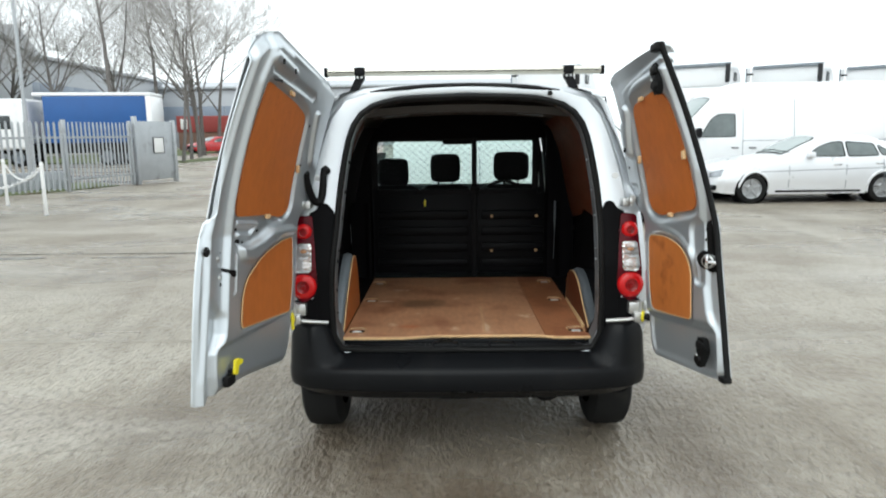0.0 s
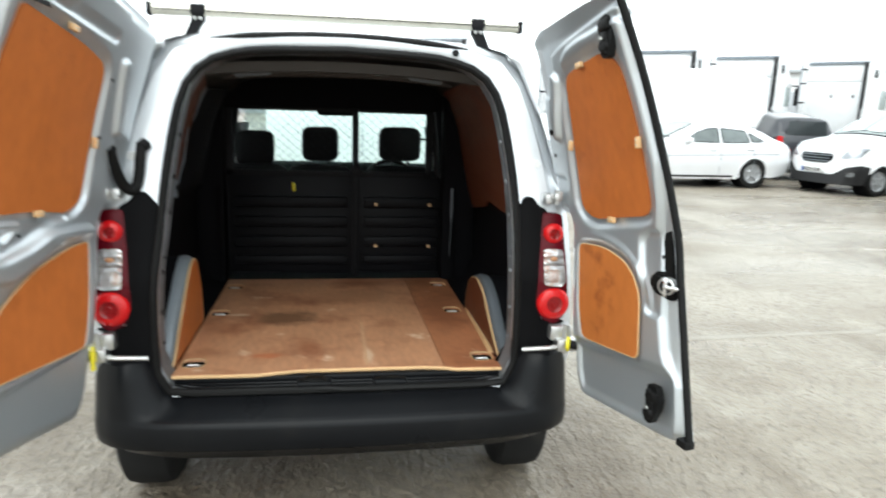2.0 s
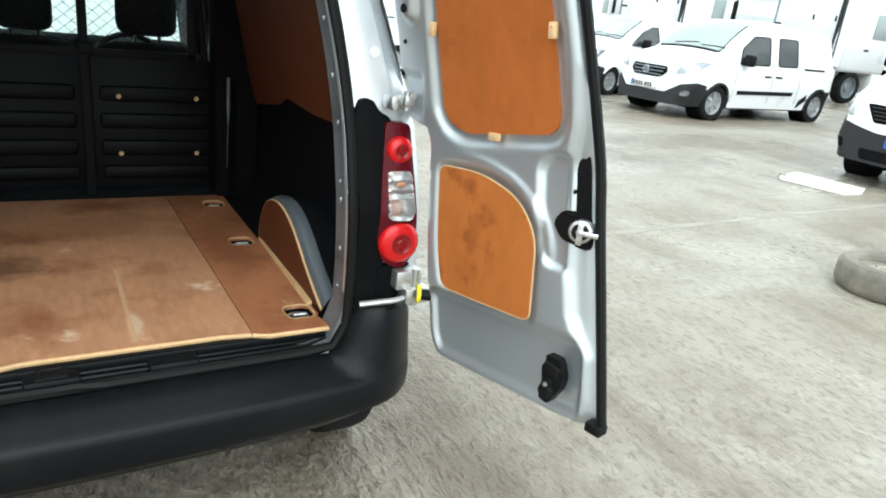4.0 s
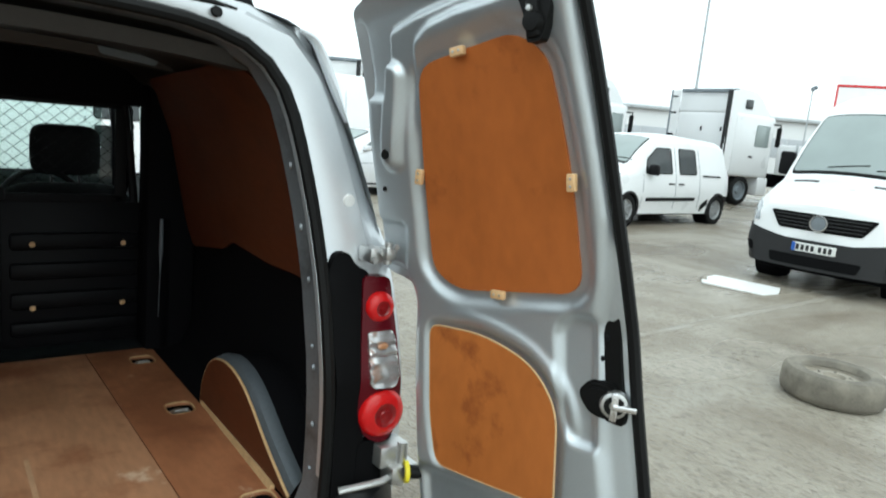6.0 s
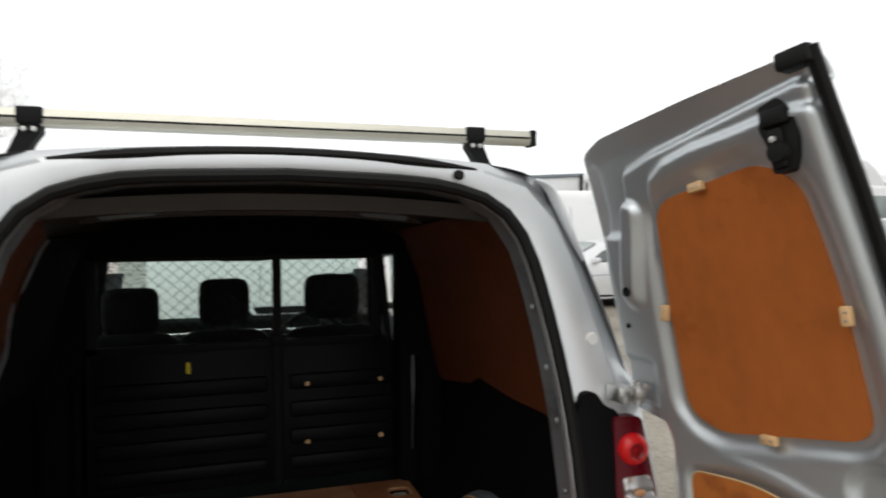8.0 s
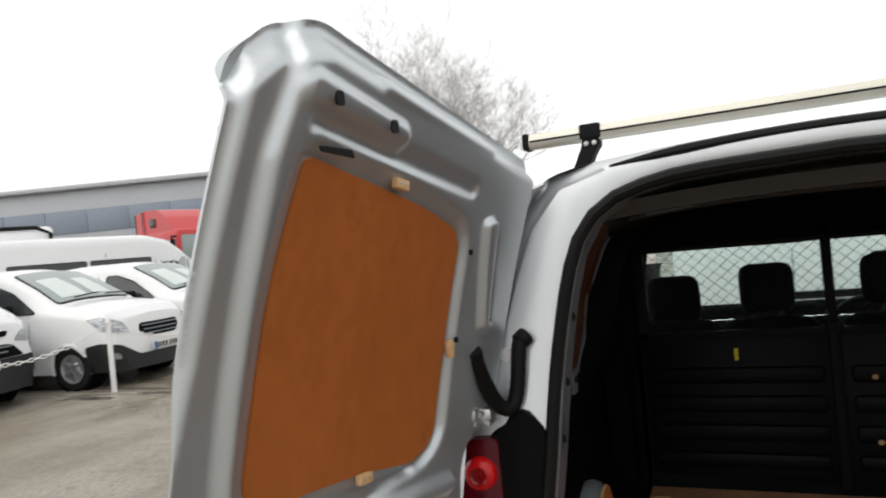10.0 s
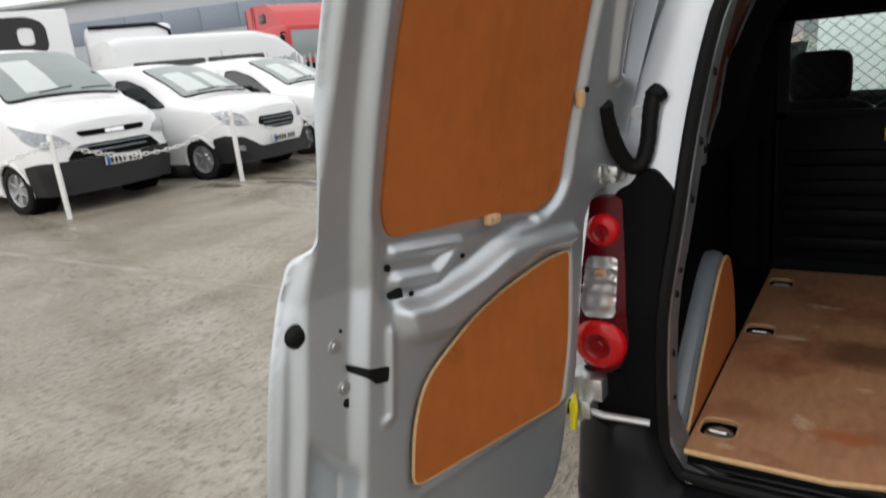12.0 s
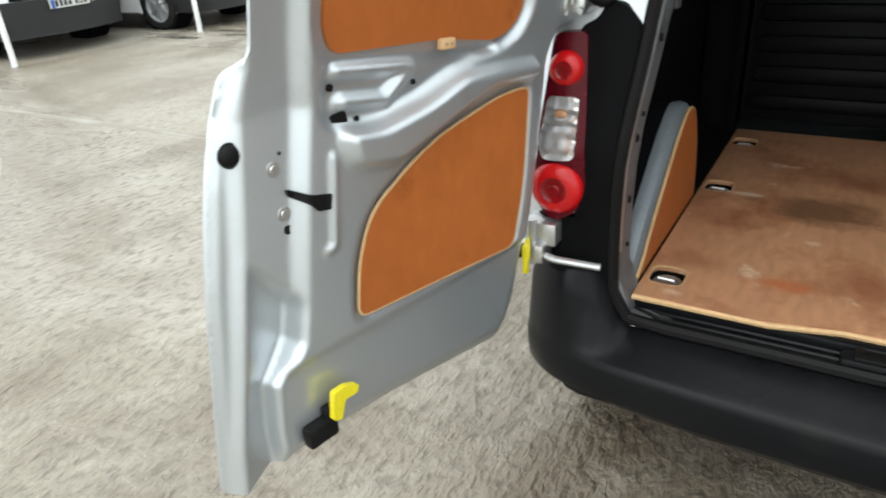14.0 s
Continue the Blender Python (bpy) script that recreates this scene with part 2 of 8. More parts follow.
BRICK_BROWN = material("far_brown_brick", (0.20, 0.12, 0.09), 0.9, 0, 0.2, 1, 12)
JOINT = material("joint_sealant", (0.34, 0.318, 0.28), 0.9, 0, 0.3, 4, 60, 0.3, ((0.27, 0.245, 0.205), 0.40, 0.55, 2))
DAMP_CONCRETE = material("wet_dark_concrete", (0.125, 0.115, 0.098), 0.22, 0, 0.3, 6, 60, 0.1, ((0.26, 0.245, 0.21), 0.48, 0.62, 5))
# Inner body paint brought near black, so its colour holds the bay's shade.
SHADED_INNER_PAINT = material("shaded_inner_paint", (0.024, 0.0205, 0.018), 0.45, 0.1, 0.25, 4, 120, 0.05, ((0.018, 0.015, 0.013), 0.5, 0.72, 6))
CLEAR_GLASS = glass_material("greenish_clear_glass", (0.66, 0.80, 0.765))
BUMPER_GREY = material("weathered_grey_plastic", (0.017, 0.017, 0.018), 0.55, 0, 0.2, 5, 200, 0.05, spec=0.3)


def ground_material():
    """Old brushed concrete: fine grit, rake ridges, damp and worn patches."""
    m = bpy.data.materials.new("old_brushed_concrete")
    m.use_nodes = True
    n, l = m.node_tree.nodes, m.node_tree.links
    b = n["Principled BSDF"]
    co = n.new("ShaderNodeTexCoord")

    def noise_at(scale, detail, rough=0.6, dist=0.0, stretch=None):
        t = n.new("ShaderNodeTexNoise")
        t.inputs["Scale"].default_value, t.inputs["Detail"].default_value = scale, detail
        t.inputs["Roughness"].default_value, t.inputs["Distortion"].default_value = rough, dist
        if stretch:
            mp = n.new("ShaderNodeMapping")
            mp.inputs["Scale"].default_value = stretch
            l.new(co.outputs["Object"], mp.inputs["Vector"])
            l.new(mp.outputs[0], t.inputs["Vector"])
        else:
            l.new(co.outputs["Object"], t.inputs["Vector"])
        return t.outputs["Fac"]

    def ramp(value, low, high, a, c):
        r = n.new("ShaderNodeMapRange")
        r.inputs["From Min"].default_value, r.inputs["From Max"].default_value = low, high
        r.inputs["To Min"].default_value, r.inputs["To Max"].default_value = a, c
        l.new(value, r.inputs["Value"])
        return r.outputs[0]

    def mix(fac, a, c, blend='MIX'):
        x = n.new("ShaderNodeMix")
        x.data_type, x.blend_type = 'RGBA', blend
        for sock, val in ((0, fac), (6, a), (7, c)):
            if isinstance(val, tuple):
                x.inputs[sock].default_value = (*val, 1)
            elif isinstance(val, (int, float)):
                x.inputs[sock].default_value = val
            else:
                l.new(val, x.inputs[sock])
        return x.outputs[2]

    patches = noise_at(0.30, 6, 0.6)
    streaks = noise_at(1.0, 5, 0.6, 0.3, (1.4, 0.35, 1))
    grit = noise_at(70, 4, 0.7)
    blotch = noise_at(4, 6, 0.65)
    ridges = noise_at(1.0, 4, 0.6, 0.25, (31, 9, 1))
    pits = noise_at(1.0, 3, 0.6, 0.3, (27, 15, 1))
    col = mix(ramp(patches, 0.38, 0.62, 0, 1), (0.276, 0.238, 0.184), (0.408, 0.372, 0.308))
    col = mix(ramp(streaks, 0.46, 0.66, 0, 0.75), col, (0.172, 0.138, 0.097))
    stain = noise_at(1.0, 7, 0.62, 0.6, (0.16, 0.42, 1))
    col = mix(ramp(stain, 0.50, 0.60, 0, 0.62), col, (0.165, 0.128, 0.088))
    worn = noise_at(1.0, 6, 0.6, 0.5, (0.30, 0.75, 1))
    col = mix(ramp(worn, 0.50, 0.66, 0, 0.65), col, (0.435, 0.405, 0.35))
    col = mix(ramp(blotch, 0.52, 0.72, 0, 0.45), col, (0.395, 0.366, 0.312))
    col = mix(ramp(ridges, 0.48, 0.68, 0, 0.40), col, (0.225, 0.195, 0.155))
    col = mix(ramp(pits, 0.51, 0.66, 0, 0.68), col, (0.16, 0.135, 0.105))
    col = mix(ramp(grit, 0.55, 0.75, 0, 0.35), col, (0.45, 0.427, 0.385))
    # brown mud trodden and tracked over the concrete behind the van, and shade painted under it
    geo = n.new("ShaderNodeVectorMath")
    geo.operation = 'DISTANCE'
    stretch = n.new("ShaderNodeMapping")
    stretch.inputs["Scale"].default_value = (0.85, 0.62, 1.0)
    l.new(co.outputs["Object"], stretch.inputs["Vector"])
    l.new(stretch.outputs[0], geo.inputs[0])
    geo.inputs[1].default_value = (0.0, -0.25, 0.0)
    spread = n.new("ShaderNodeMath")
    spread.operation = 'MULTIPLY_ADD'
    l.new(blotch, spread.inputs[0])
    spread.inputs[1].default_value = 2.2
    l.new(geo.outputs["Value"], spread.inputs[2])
    mud_and_shade = n.new("ShaderNodeMath")
    mud_and_shade.operation = 'MULTIPLY'
    l.new(ramp(spread.outputs[0], 1.3, 3.2, 0.86, 0.0), mud_and_shade.inputs[0])
    l.new(ramp(streaks, 0.36, 0.60, 0.55, 1.1), mud_and_shade.inputs[1])
    col = mix(mud_and_shade.outputs[0], col, (0.098, 0.073, 0.049))
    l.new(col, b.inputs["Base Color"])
    wet = noise_at(1.0, 4, 0.55, 0.4, (0.22, 0.55, 1))
    l.new(ramp(wet, 0.42, 0.60, 0.44, 0.17), b.inputs["Roughness"])
    b.inputs["Specular IOR Level"].default_value = 0.42
    height = n.new("ShaderNodeMath")
    height.operation = 'ADD'
    l.new(ridges, height.inputs[0])
    l.new(ramp(pits, 0.3, 0.7, 0.6, 0), height.inputs[1])
    bp = n.new("ShaderNodeBump")
    bp.inputs["Strength"].default_value, bp.inputs["Distance"].default_value = 0.90, 0.028
    flat = n.new("ShaderNodeMath")
    flat.operation = 'MULTIPLY'
    l.new(height.outputs[0], flat.inputs[0])
    l.new(ramp(wet, 0.42, 0.62, 1.0, 0.45), flat.inputs[1])
    l.new(flat.outputs[0], bp.inputs["Height"])
    l.new(bp.outputs[0], b.inputs["Normal"])
    return m


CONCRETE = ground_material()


# ---- mesh helpers ----
def link_mesh(name, me, mat, parent, label, sharp):
    for p in me.polygons:
        p.use_smooth = True
    me.set_sharp_from_angle(angle=radians(sharp))
    me.materials.append(mat)
    ob = new(name, me)
    if parent:
        ob.parent = parent
    if label:
        ob["label"] = label
    return ob


def part(name, bm, mat, parent=None, label="", sharp=35):
    """Links a bmesh as one mesh object under a thing or a part, given in the thing's own axes."""
    bmesh.ops.recalc_face_normals(bm, faces=bm.faces[:])
    me = bpy.data.meshes.new(name)
    bm.to_mesh(me)
    bm.free()
    return link_mesh(name, me, mat, parent, label, sharp)


def thing(name, label, category, m=None, group="", kind=""):
    ob = new(name)
    ob.empty_display_size = 0.1
    if m:
        ob.matrix_basis = m
    return tagged(ob, label, category, group, kind)


def box(x0, x1, y0, y1, z0, z1, bev=0.0, bm=None, segs=2):
    own = bmesh.new()
    bmesh.ops.create_cube(own, size=1, matrix=Matrix.LocRotScale(((x0 + x1) / 2, (y0 + y1) / 2, (z0 + z1) / 2), None, (abs(x1 - x0), abs(y1 - y0), abs(z1 - z0))))
    if bev:
        bmesh.ops.bevel(own, geom=own.edges[:], offset=bev, segments=segs, affect='EDGES', profile=0.5)
    return join(bm, own)


def join(bm, own):
    if bm is None:
        return own
    me = bpy.data.meshes.new("scratch")
    own.to_mesh(me)
    own.free()
    bm.from_mesh(me)
    bpy.data.meshes.remove(me)
    return bm


def moved(own, m, bm=None):
    bmesh.ops.transform(own, matrix=m, verts=own.verts[:])
    return join(bm, own)


def tube(points, r, seg=10, bm=None, closed=False):
    """A round bar along points; r is one radius, or one for each point."""
    own = bmesh.new()
    pts = [Vector(p) for p in points]
    count = len(pts)
    radii = r if isinstance(r, (list, tuple)) else [r] * count
    rings, up = [], None
    for i, p in enumerate(pts):
        a = pts[(i - 1) % count] if closed or i else p
        b = pts[(i + 1) % count] if closed or i < count - 1 else p
        d = (b - a).normalized()
        if up is None:
            up = d.orthogonal().normalized()
        up = (up - d * up.dot(d)).normalized()
        side = d.cross(up)
        rings.append([own.verts.new(p + (up * math.cos(k * math.tau / seg) + side * math.sin(k * math.tau / seg)) * radii[i]) for k in range(seg)])
    for i in range(count if closed else count - 1):
        a, b = rings[i], rings[(i + 1) % count]
        for k in range(seg):
            own.faces.new((a[k], a[(k + 1) % seg], b[(k + 1) % seg], b[k]))
    if not closed:
        own.faces.new(rings[0][::-1])
        own.faces.new(rings[-1])
    return join(bm, own)


def lathe(profile, m=None, seg=24, bm=None):
    """Turns (radius, height) round the z axis, then applies m."""
    own = bmesh.new()
    rings = []
    for r, h in profile:
        if r < 1e-5:
            rings.append([own.verts.new((0, 0, h))])
        else:
            rings.append([own.verts.new((r * math.cos(k * math.tau / seg), r * math.sin(k * math.tau / seg), h)) for k in range(seg)])
    for a, b in zip(rings, rings[1:]):
        for k in range(seg):
            q = (k + 1) % seg
            if len(a) == 1 and len(b) == 1:
                break
            if len(a) == 1:
                own.faces.new((a[0], b[q], b[k]))
            elif len(b) == 1:
                own.faces.new((a[k], a[q], b[0]))
            else:
                own.faces.new((a[k], a[q], b[q], b[k]))
    if m:
        bmesh.ops.transform(own, matrix=m, verts=own.verts[:])
    return join(bm, own)


def rounded(poly, r, n=5):
    """The polygon with its corners rounded; r is one radius or one for each corner."""
    out, count = [], len(poly)
    radii = r if isinstance(r, (list, tuple)) else [r] * count
    for i, p in enumerate(poly):
        p, a, b = Vector(p), Vector(poly[i - 1]), Vector(poly[(i + 1) % count])
        da, db = a - p, b - p
        q = min(radii[i], da.length * 0.48, db.length * 0.48)
        if q < 1e-4:
            out.append((p.x, p.y))
            continue
        s, e = p + da.normalized() * q, p + db.normalized() * q
        for k in range(n + 1):
            t = k / n
            v = s * (1 - t) ** 2 + p * 2 * t * (1 - t) + e * t * t
            out.append((v.x, v.y))
    return out


def split_edges(poly, res):
    out = []
    for i, p in enumerate(poly):
        q = poly[(i + 1) % len(poly)]
        k = max(1, int(math.hypot(q[0] - p[0], q[1] - p[1]) / res + 0.5))
        out += [(p[0] + (q[0] - p[0]) * j / k, p[1] + (q[1] - p[1]) * j / k) for j in range(k)]
    return out


def signed(poly, pts):
    """Distance of points to the polygon's edge, minus inside."""
    pts, poly = np.asarray(pts, float), np.asarray(poly, float)
    nxt = np.roll(poly, -1, axis=0)
    best, inside = np.full(len(pts), 1e9), np.zeros(len(pts), bool)
    for a, b in zip(poly, nxt):
        d = b - a
        t = np.clip(((pts - a) @ d) / max(1e-12, d @ d), 0, 1)
        best = np.minimum(best, np.hypot(*(pts - a - t[:, None] * d).T))
        if a[1] != b[1]:
            cross = (a[1] > pts[:, 1]) != (b[1] > pts[:, 1])
            inside ^= cross & (pts[:, 0] < (b[0] - a[0]) * (pts[:, 1] - a[1]) / (b[1] - a[1]) + a[0])
    return np.where(inside, -best, best)


def step(a, b, x):
    t = np.clip((np.asarray(x, float) - a) / (b - a), 0, 1)
    return t * t * (3 - 2 * t)


def offset(poly, d, res=0.01):
    """The polygon grown by d, point by point."""
    pts = np.asarray(split_edges(poly, res))
    t = np.roll(pts, -1, axis=0) - np.roll(pts, 1, axis=0)
    nrm = np.stack([t[:, 1], -t[:, 0]], 1) / np.maximum(1e-9, np.hypot(*t.T))[:, None]
    area = np.sum(pts[:, 0] * np.roll(pts[:, 1], -1) - pts[:, 1] * np.roll(pts[:, 0], -1))
    out = pts + nrm * d * (1 if area > 0 else -1)
    return [tuple(p) for p in out]


def fill(poly, res, holes=(), lines=()):
    """Points and triangles that fill a polygon evenly; its edge, the holes and the closed lines are followed."""
    from mathutils.geometry import delaunay_2d_cdt
    loops = [split_edges(p, res) for p in (poly, *holes)]
    verts, edges = [], []
    for lp in loops:
        s = len(verts)
        verts += lp
        edges += [(s + i, s + (i + 1) % len(lp)) for i in range(len(lp))]
    for lp in lines:
        lp = [tuple(q) for q in split_edges(lp, res)]
        ok = signed(poly, lp) < -res * 0.4
        s = len(verts)
        verts += lp
        edges += [(s + i, s + (i + 1) % len(lp)) for i in range(len(lp)) if ok[i] and ok[(i + 1) % len(lp)]]
    a = np.asarray(poly, float)
    gx, gy = np.meshgrid(np.arange(a[:, 0].min(), a[:, 0].max(), res), np.arange(a[:, 1].min(), a[:, 1].max(), res))
    gx[1::2] += res / 2
    grid = np.stack([gx.ravel(), gy.ravel()], 1)
    keep = signed(poly, grid) < -res * 0.45
    for h in holes:
        keep &= signed(h, grid) > res * 0.45
    for lp in lines:
        keep &= np.abs(signed(lp, grid)) > res * 0.45
    verts += [tuple(p) for p in grid[keep]]
    v, _, f, *_ = delaunay_2d_cdt([Vector(p) for p in verts], edges, [], 0, 1e-6)
    v, f = np.array([(p.x, p.y) for p in v]), np.array([tuple(t) for t in f])
    f = f[signed(poly, v[f].mean(axis=1)) < 1e-6]
    for h in holes:
        f = f[signed(h, v[f].mean(axis=1)) > 0]
    return v, [tuple(int(i) for i in t) for t in f]


def sheet(poly, res, front, back, holes=(), bm=None, lines=()):
    """A solid sheet: the filled polygon by front(points) and by back(points), joined along its edges. Both map an (n, 2) array to (n, 3)."""
    own = bmesh.new()
    v, f = fill(poly, res, holes, lines)
    arr = np.asarray(v)
    a = [own.verts.new(p) for p in front(arr)]
    b = [own.verts.new(p) for p in back(arr)]
    count = {}
    for t in f:
        own.faces.new([a[i] for i in t])
        own.faces.new([b[i] for i in reversed(t)])
        for i in range(3):
            e = (t[i], t[(i + 1) % 3])
            key = (min(e), max(e))
            count[key] = None if key in count else e
    for e in count.values():
        if e:
            own.faces.new((a[e[1]], a[e[0]], b[e[0]], b[e[1]]))
    return join(bm, own)


def slab(poly, to_3d, thick, bm=None):
    """A flat plate: the polygon by to_3d(u, v, depth), depth 0 to thick."""
    own = bmesh.new()
    a = [own.verts.new(to_3d(u, v, 0)) for u, v in poly]
    b = [own.verts.new(to_3d(u, v, thick)) for u, v in poly]
    own.faces.new(a)
    own.faces.new(b[::-1])
    for i in range(len(poly)):
        j = (i + 1) % len(poly)
        own.faces.new((a[j], a[i], b[i], b[j]))
    return join(bm, own)


def circle(x, y, r, n=16):
    return [(x + r * math.cos(k * math.tau / n), y + r * math.sin(k * math.tau / n)) for k in range(n)]


# ---- ground ----
def make_ground():
    bm = bmesh.new()
    rings = [0, 4, 8, 14, 24, 45, 90, 200, 600, 1800]
    prev = [bm.verts.new((0, 0, 0))] * 32
    for r in rings[1:]:
        ring = [bm.verts.new((r * math.cos(k * math.tau / 32), r * math.sin(k * math.tau / 32), 0)) for k in range(32)]
        for k in range(32):
            q = (k + 1) % 32
            if prev[k] is prev[q]:
                bm.faces.new((prev[k], ring[k], ring[q]))
            else:
                bm.faces.new((prev[k], ring[k], ring[q], prev[q]))
        prev = ring
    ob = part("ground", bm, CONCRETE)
    tagged(ob, "worn brushed concrete yard with grit and damp patches", "ground", kind="structure")


make_ground()


def joint_strip(a, b, width, name="expansion_joint"):
    a, b = Vector((*a, 0)), Vector((*b, 0))
    side = Vector((-(b - a).y, (b - a).x, 0)).normalized() * width / 2
    bm = bmesh.new()
    n = 40
    rows = []
    for i in range(n + 1):
        p = a.lerp(b, i / n)
        wob = 1 + 0.6 * (noise.noise(p * 1.7) + 0.6 * noise.noise(p * 9))
        rows.append([bm.verts.new(p + side * wob + Vector((0, 0, 0.001))), bm.verts.new(p + side * wob * 0.6 + Vector((0, 0, 0.004))),
                     bm.verts.new(p - side * wob * 0.6 + Vector((0, 0, 0.004))), bm.verts.new(p - side * wob + Vector((0, 0, 0.001)))])
    for r, s in zip(rows, rows[1:]):
        for k in range(3):
            bm.faces.new((r[k], r[k + 1], s[k + 1], s[k]))
    ob = part(name, bm, JOINT)
    return tagged(ob, "pale mortar-filled joint between concrete bays", "joint", kind="structure")


joint_strip((1.6, 1.95), (12, 2.35), 0.07)
joint_strip((-1.6, 1.95), (-12, 1.9), 0.07)
joint_strip((-2.5, 6.1), (-14, 5.2), 0.06)
joint_strip((2.6, 6.3), (14, 6.6), 0.06)


def damp_patches():
    """A slot drain across the yard with wet, dark concrete along it."""
    bm = box(-12.5, -2.4, 5.885, 5.915, -0.02, 0.005, 0.002)
    drain = tagged(part("drain_channel", bm, TRIM_BLACK), "narrow dark slot drain set in the concrete", "drain", kind="structure")
    rnd = random.Random(5)
    for x, y, w, d in DAMP:
        ring = [(x + w * math.cos(a) * rnd.uniform(0.7, 1.15), y + d * math.sin(a) * rnd.uniform(0.55, 1.2)) for a in np.linspace(0, math.tau, 15)[:-1]]
        bm = sheet(rounded(ring, 0.06), 0.2, lambda a: np.stack([a[:, 0], a[:, 1], np.full(len(a), 0.0045)], 1), lambda a: np.stack([a[:, 0], a[:, 1], np.full(len(a), -0.004)], 1))
        tagged(part("damp_patch", bm, DAMP_CONCRETE), "dark wet patch on the concrete beside the drain", "puddle", group="damp patches", kind="structure")


DAMP = [(-7.6, 5.62, 0.55, 0.10), (-6.7, 5.50, 0.50, 0.12), (-5.8, 5.60, 0.42, 0.11), (-4.2, 5.62, 0.6, 0.07), (-6.3, 5.20, 0.35, 0.06), (-8.6, 5.3, 0.5, 0.1)]
damp_patches()


# ---- the open panel van ----
def rear_y(z):
    return 0.02 + 0.25 * np.maximum(0, np.asarray(z, float) - 0.95)


OUTER = [(0.80, 0.28), (0.842, 0.42), (0.842, 0.65), (0.836, 0.90), (0.822, 1.15), (0.785, 1.35), (0.735, 1.52), (0.685, 1.65), (0.63, 1.732), (0.54, 1.768), (0.3, 1.79), (0.0, 1.797)]
SEAL = [(0.0, 0.548), (0.40, 0.549), (0.57, 0.553), (0.618, 0.58), (0.63, 0.64), (0.632, 0.86), (0.613, 1.2), (0.590, 1.4), (0.555, 1.57), (0.510, 1.651), (0.455, 1.692), (0.38, 1.715), (0.28, 1.729), (0.0, 1.739)]


def smooth_path(pts, n):
    """n points along a Catmull-Rom curve through pts."""
    pts = [Vector(p) for p in pts]
    p = [pts[0] * 2 - pts[1], *pts, pts[-1] * 2 - pts[-2]]
    out = []
    for i in range(n):
        f = i / (n - 1) * (len(pts) - 1)
        k = min(int(f), len(pts) - 2)
        t = f - k
        a, b, c, d = p[k:k + 4]
        out.append(0.5 * ((2 * b) + (c - a) * t + (2 * a - 5 * b + 4 * c - d) * t * t + (3 * b - a - 3 * c + d) * t ** 3))
    return out


def loop_of(half, inset=0.0, n=48):
    """A closed loop of (x, z), from a right half that runs from the bottom to the top, at even angles about its middle."""
    pts = [(p.x, p.y) for p in smooth_path(half, 80)]
    cx, cz = 0.0, 1.15
    ang = np.array([math.atan2(z - cz, x) for x, z in pts])
    rad = np.array([math.hypot(x, z - cz) for x, z in pts])
    order = np.argsort(ang)
    ang, rad = ang[order], rad[order]
    out = []
    for k in range(n):
        a = -math.pi / 2 + math.tau * k / n
        mirrored = k > n / 2
        b = math.pi - a if mirrored else a
        r = np.interp(b, ang, rad) - inset
        x = r * math.cos(b)
        out.append((-x if mirrored else x, cz + r * math.sin(b)))
    return out


def seal_loop(inset=0.0, n=48):
    """The rear opening, which sits a little off the middle above the lamps."""
    return [(x + 0.012 * float(step(0.9, 1.2, z)), z) for x, z in loop_of(SEAL, inset, n)]


def bridge(bm, rings, closed=True):
    rows = [[bm.verts.new(p) for p in r] for r in rings]
    n = len(rows[0])
    for a, b in zip(rows, rows[1:]):
        for k in range(n if closed else n - 1):
            q = (k + 1) % n
            bm.faces.new((a[k], a[q], b[q], b[k]))
    return rows


van = thing("panel_van", "silver panel van with both rear doors open and plywood-lined load bay", "van")


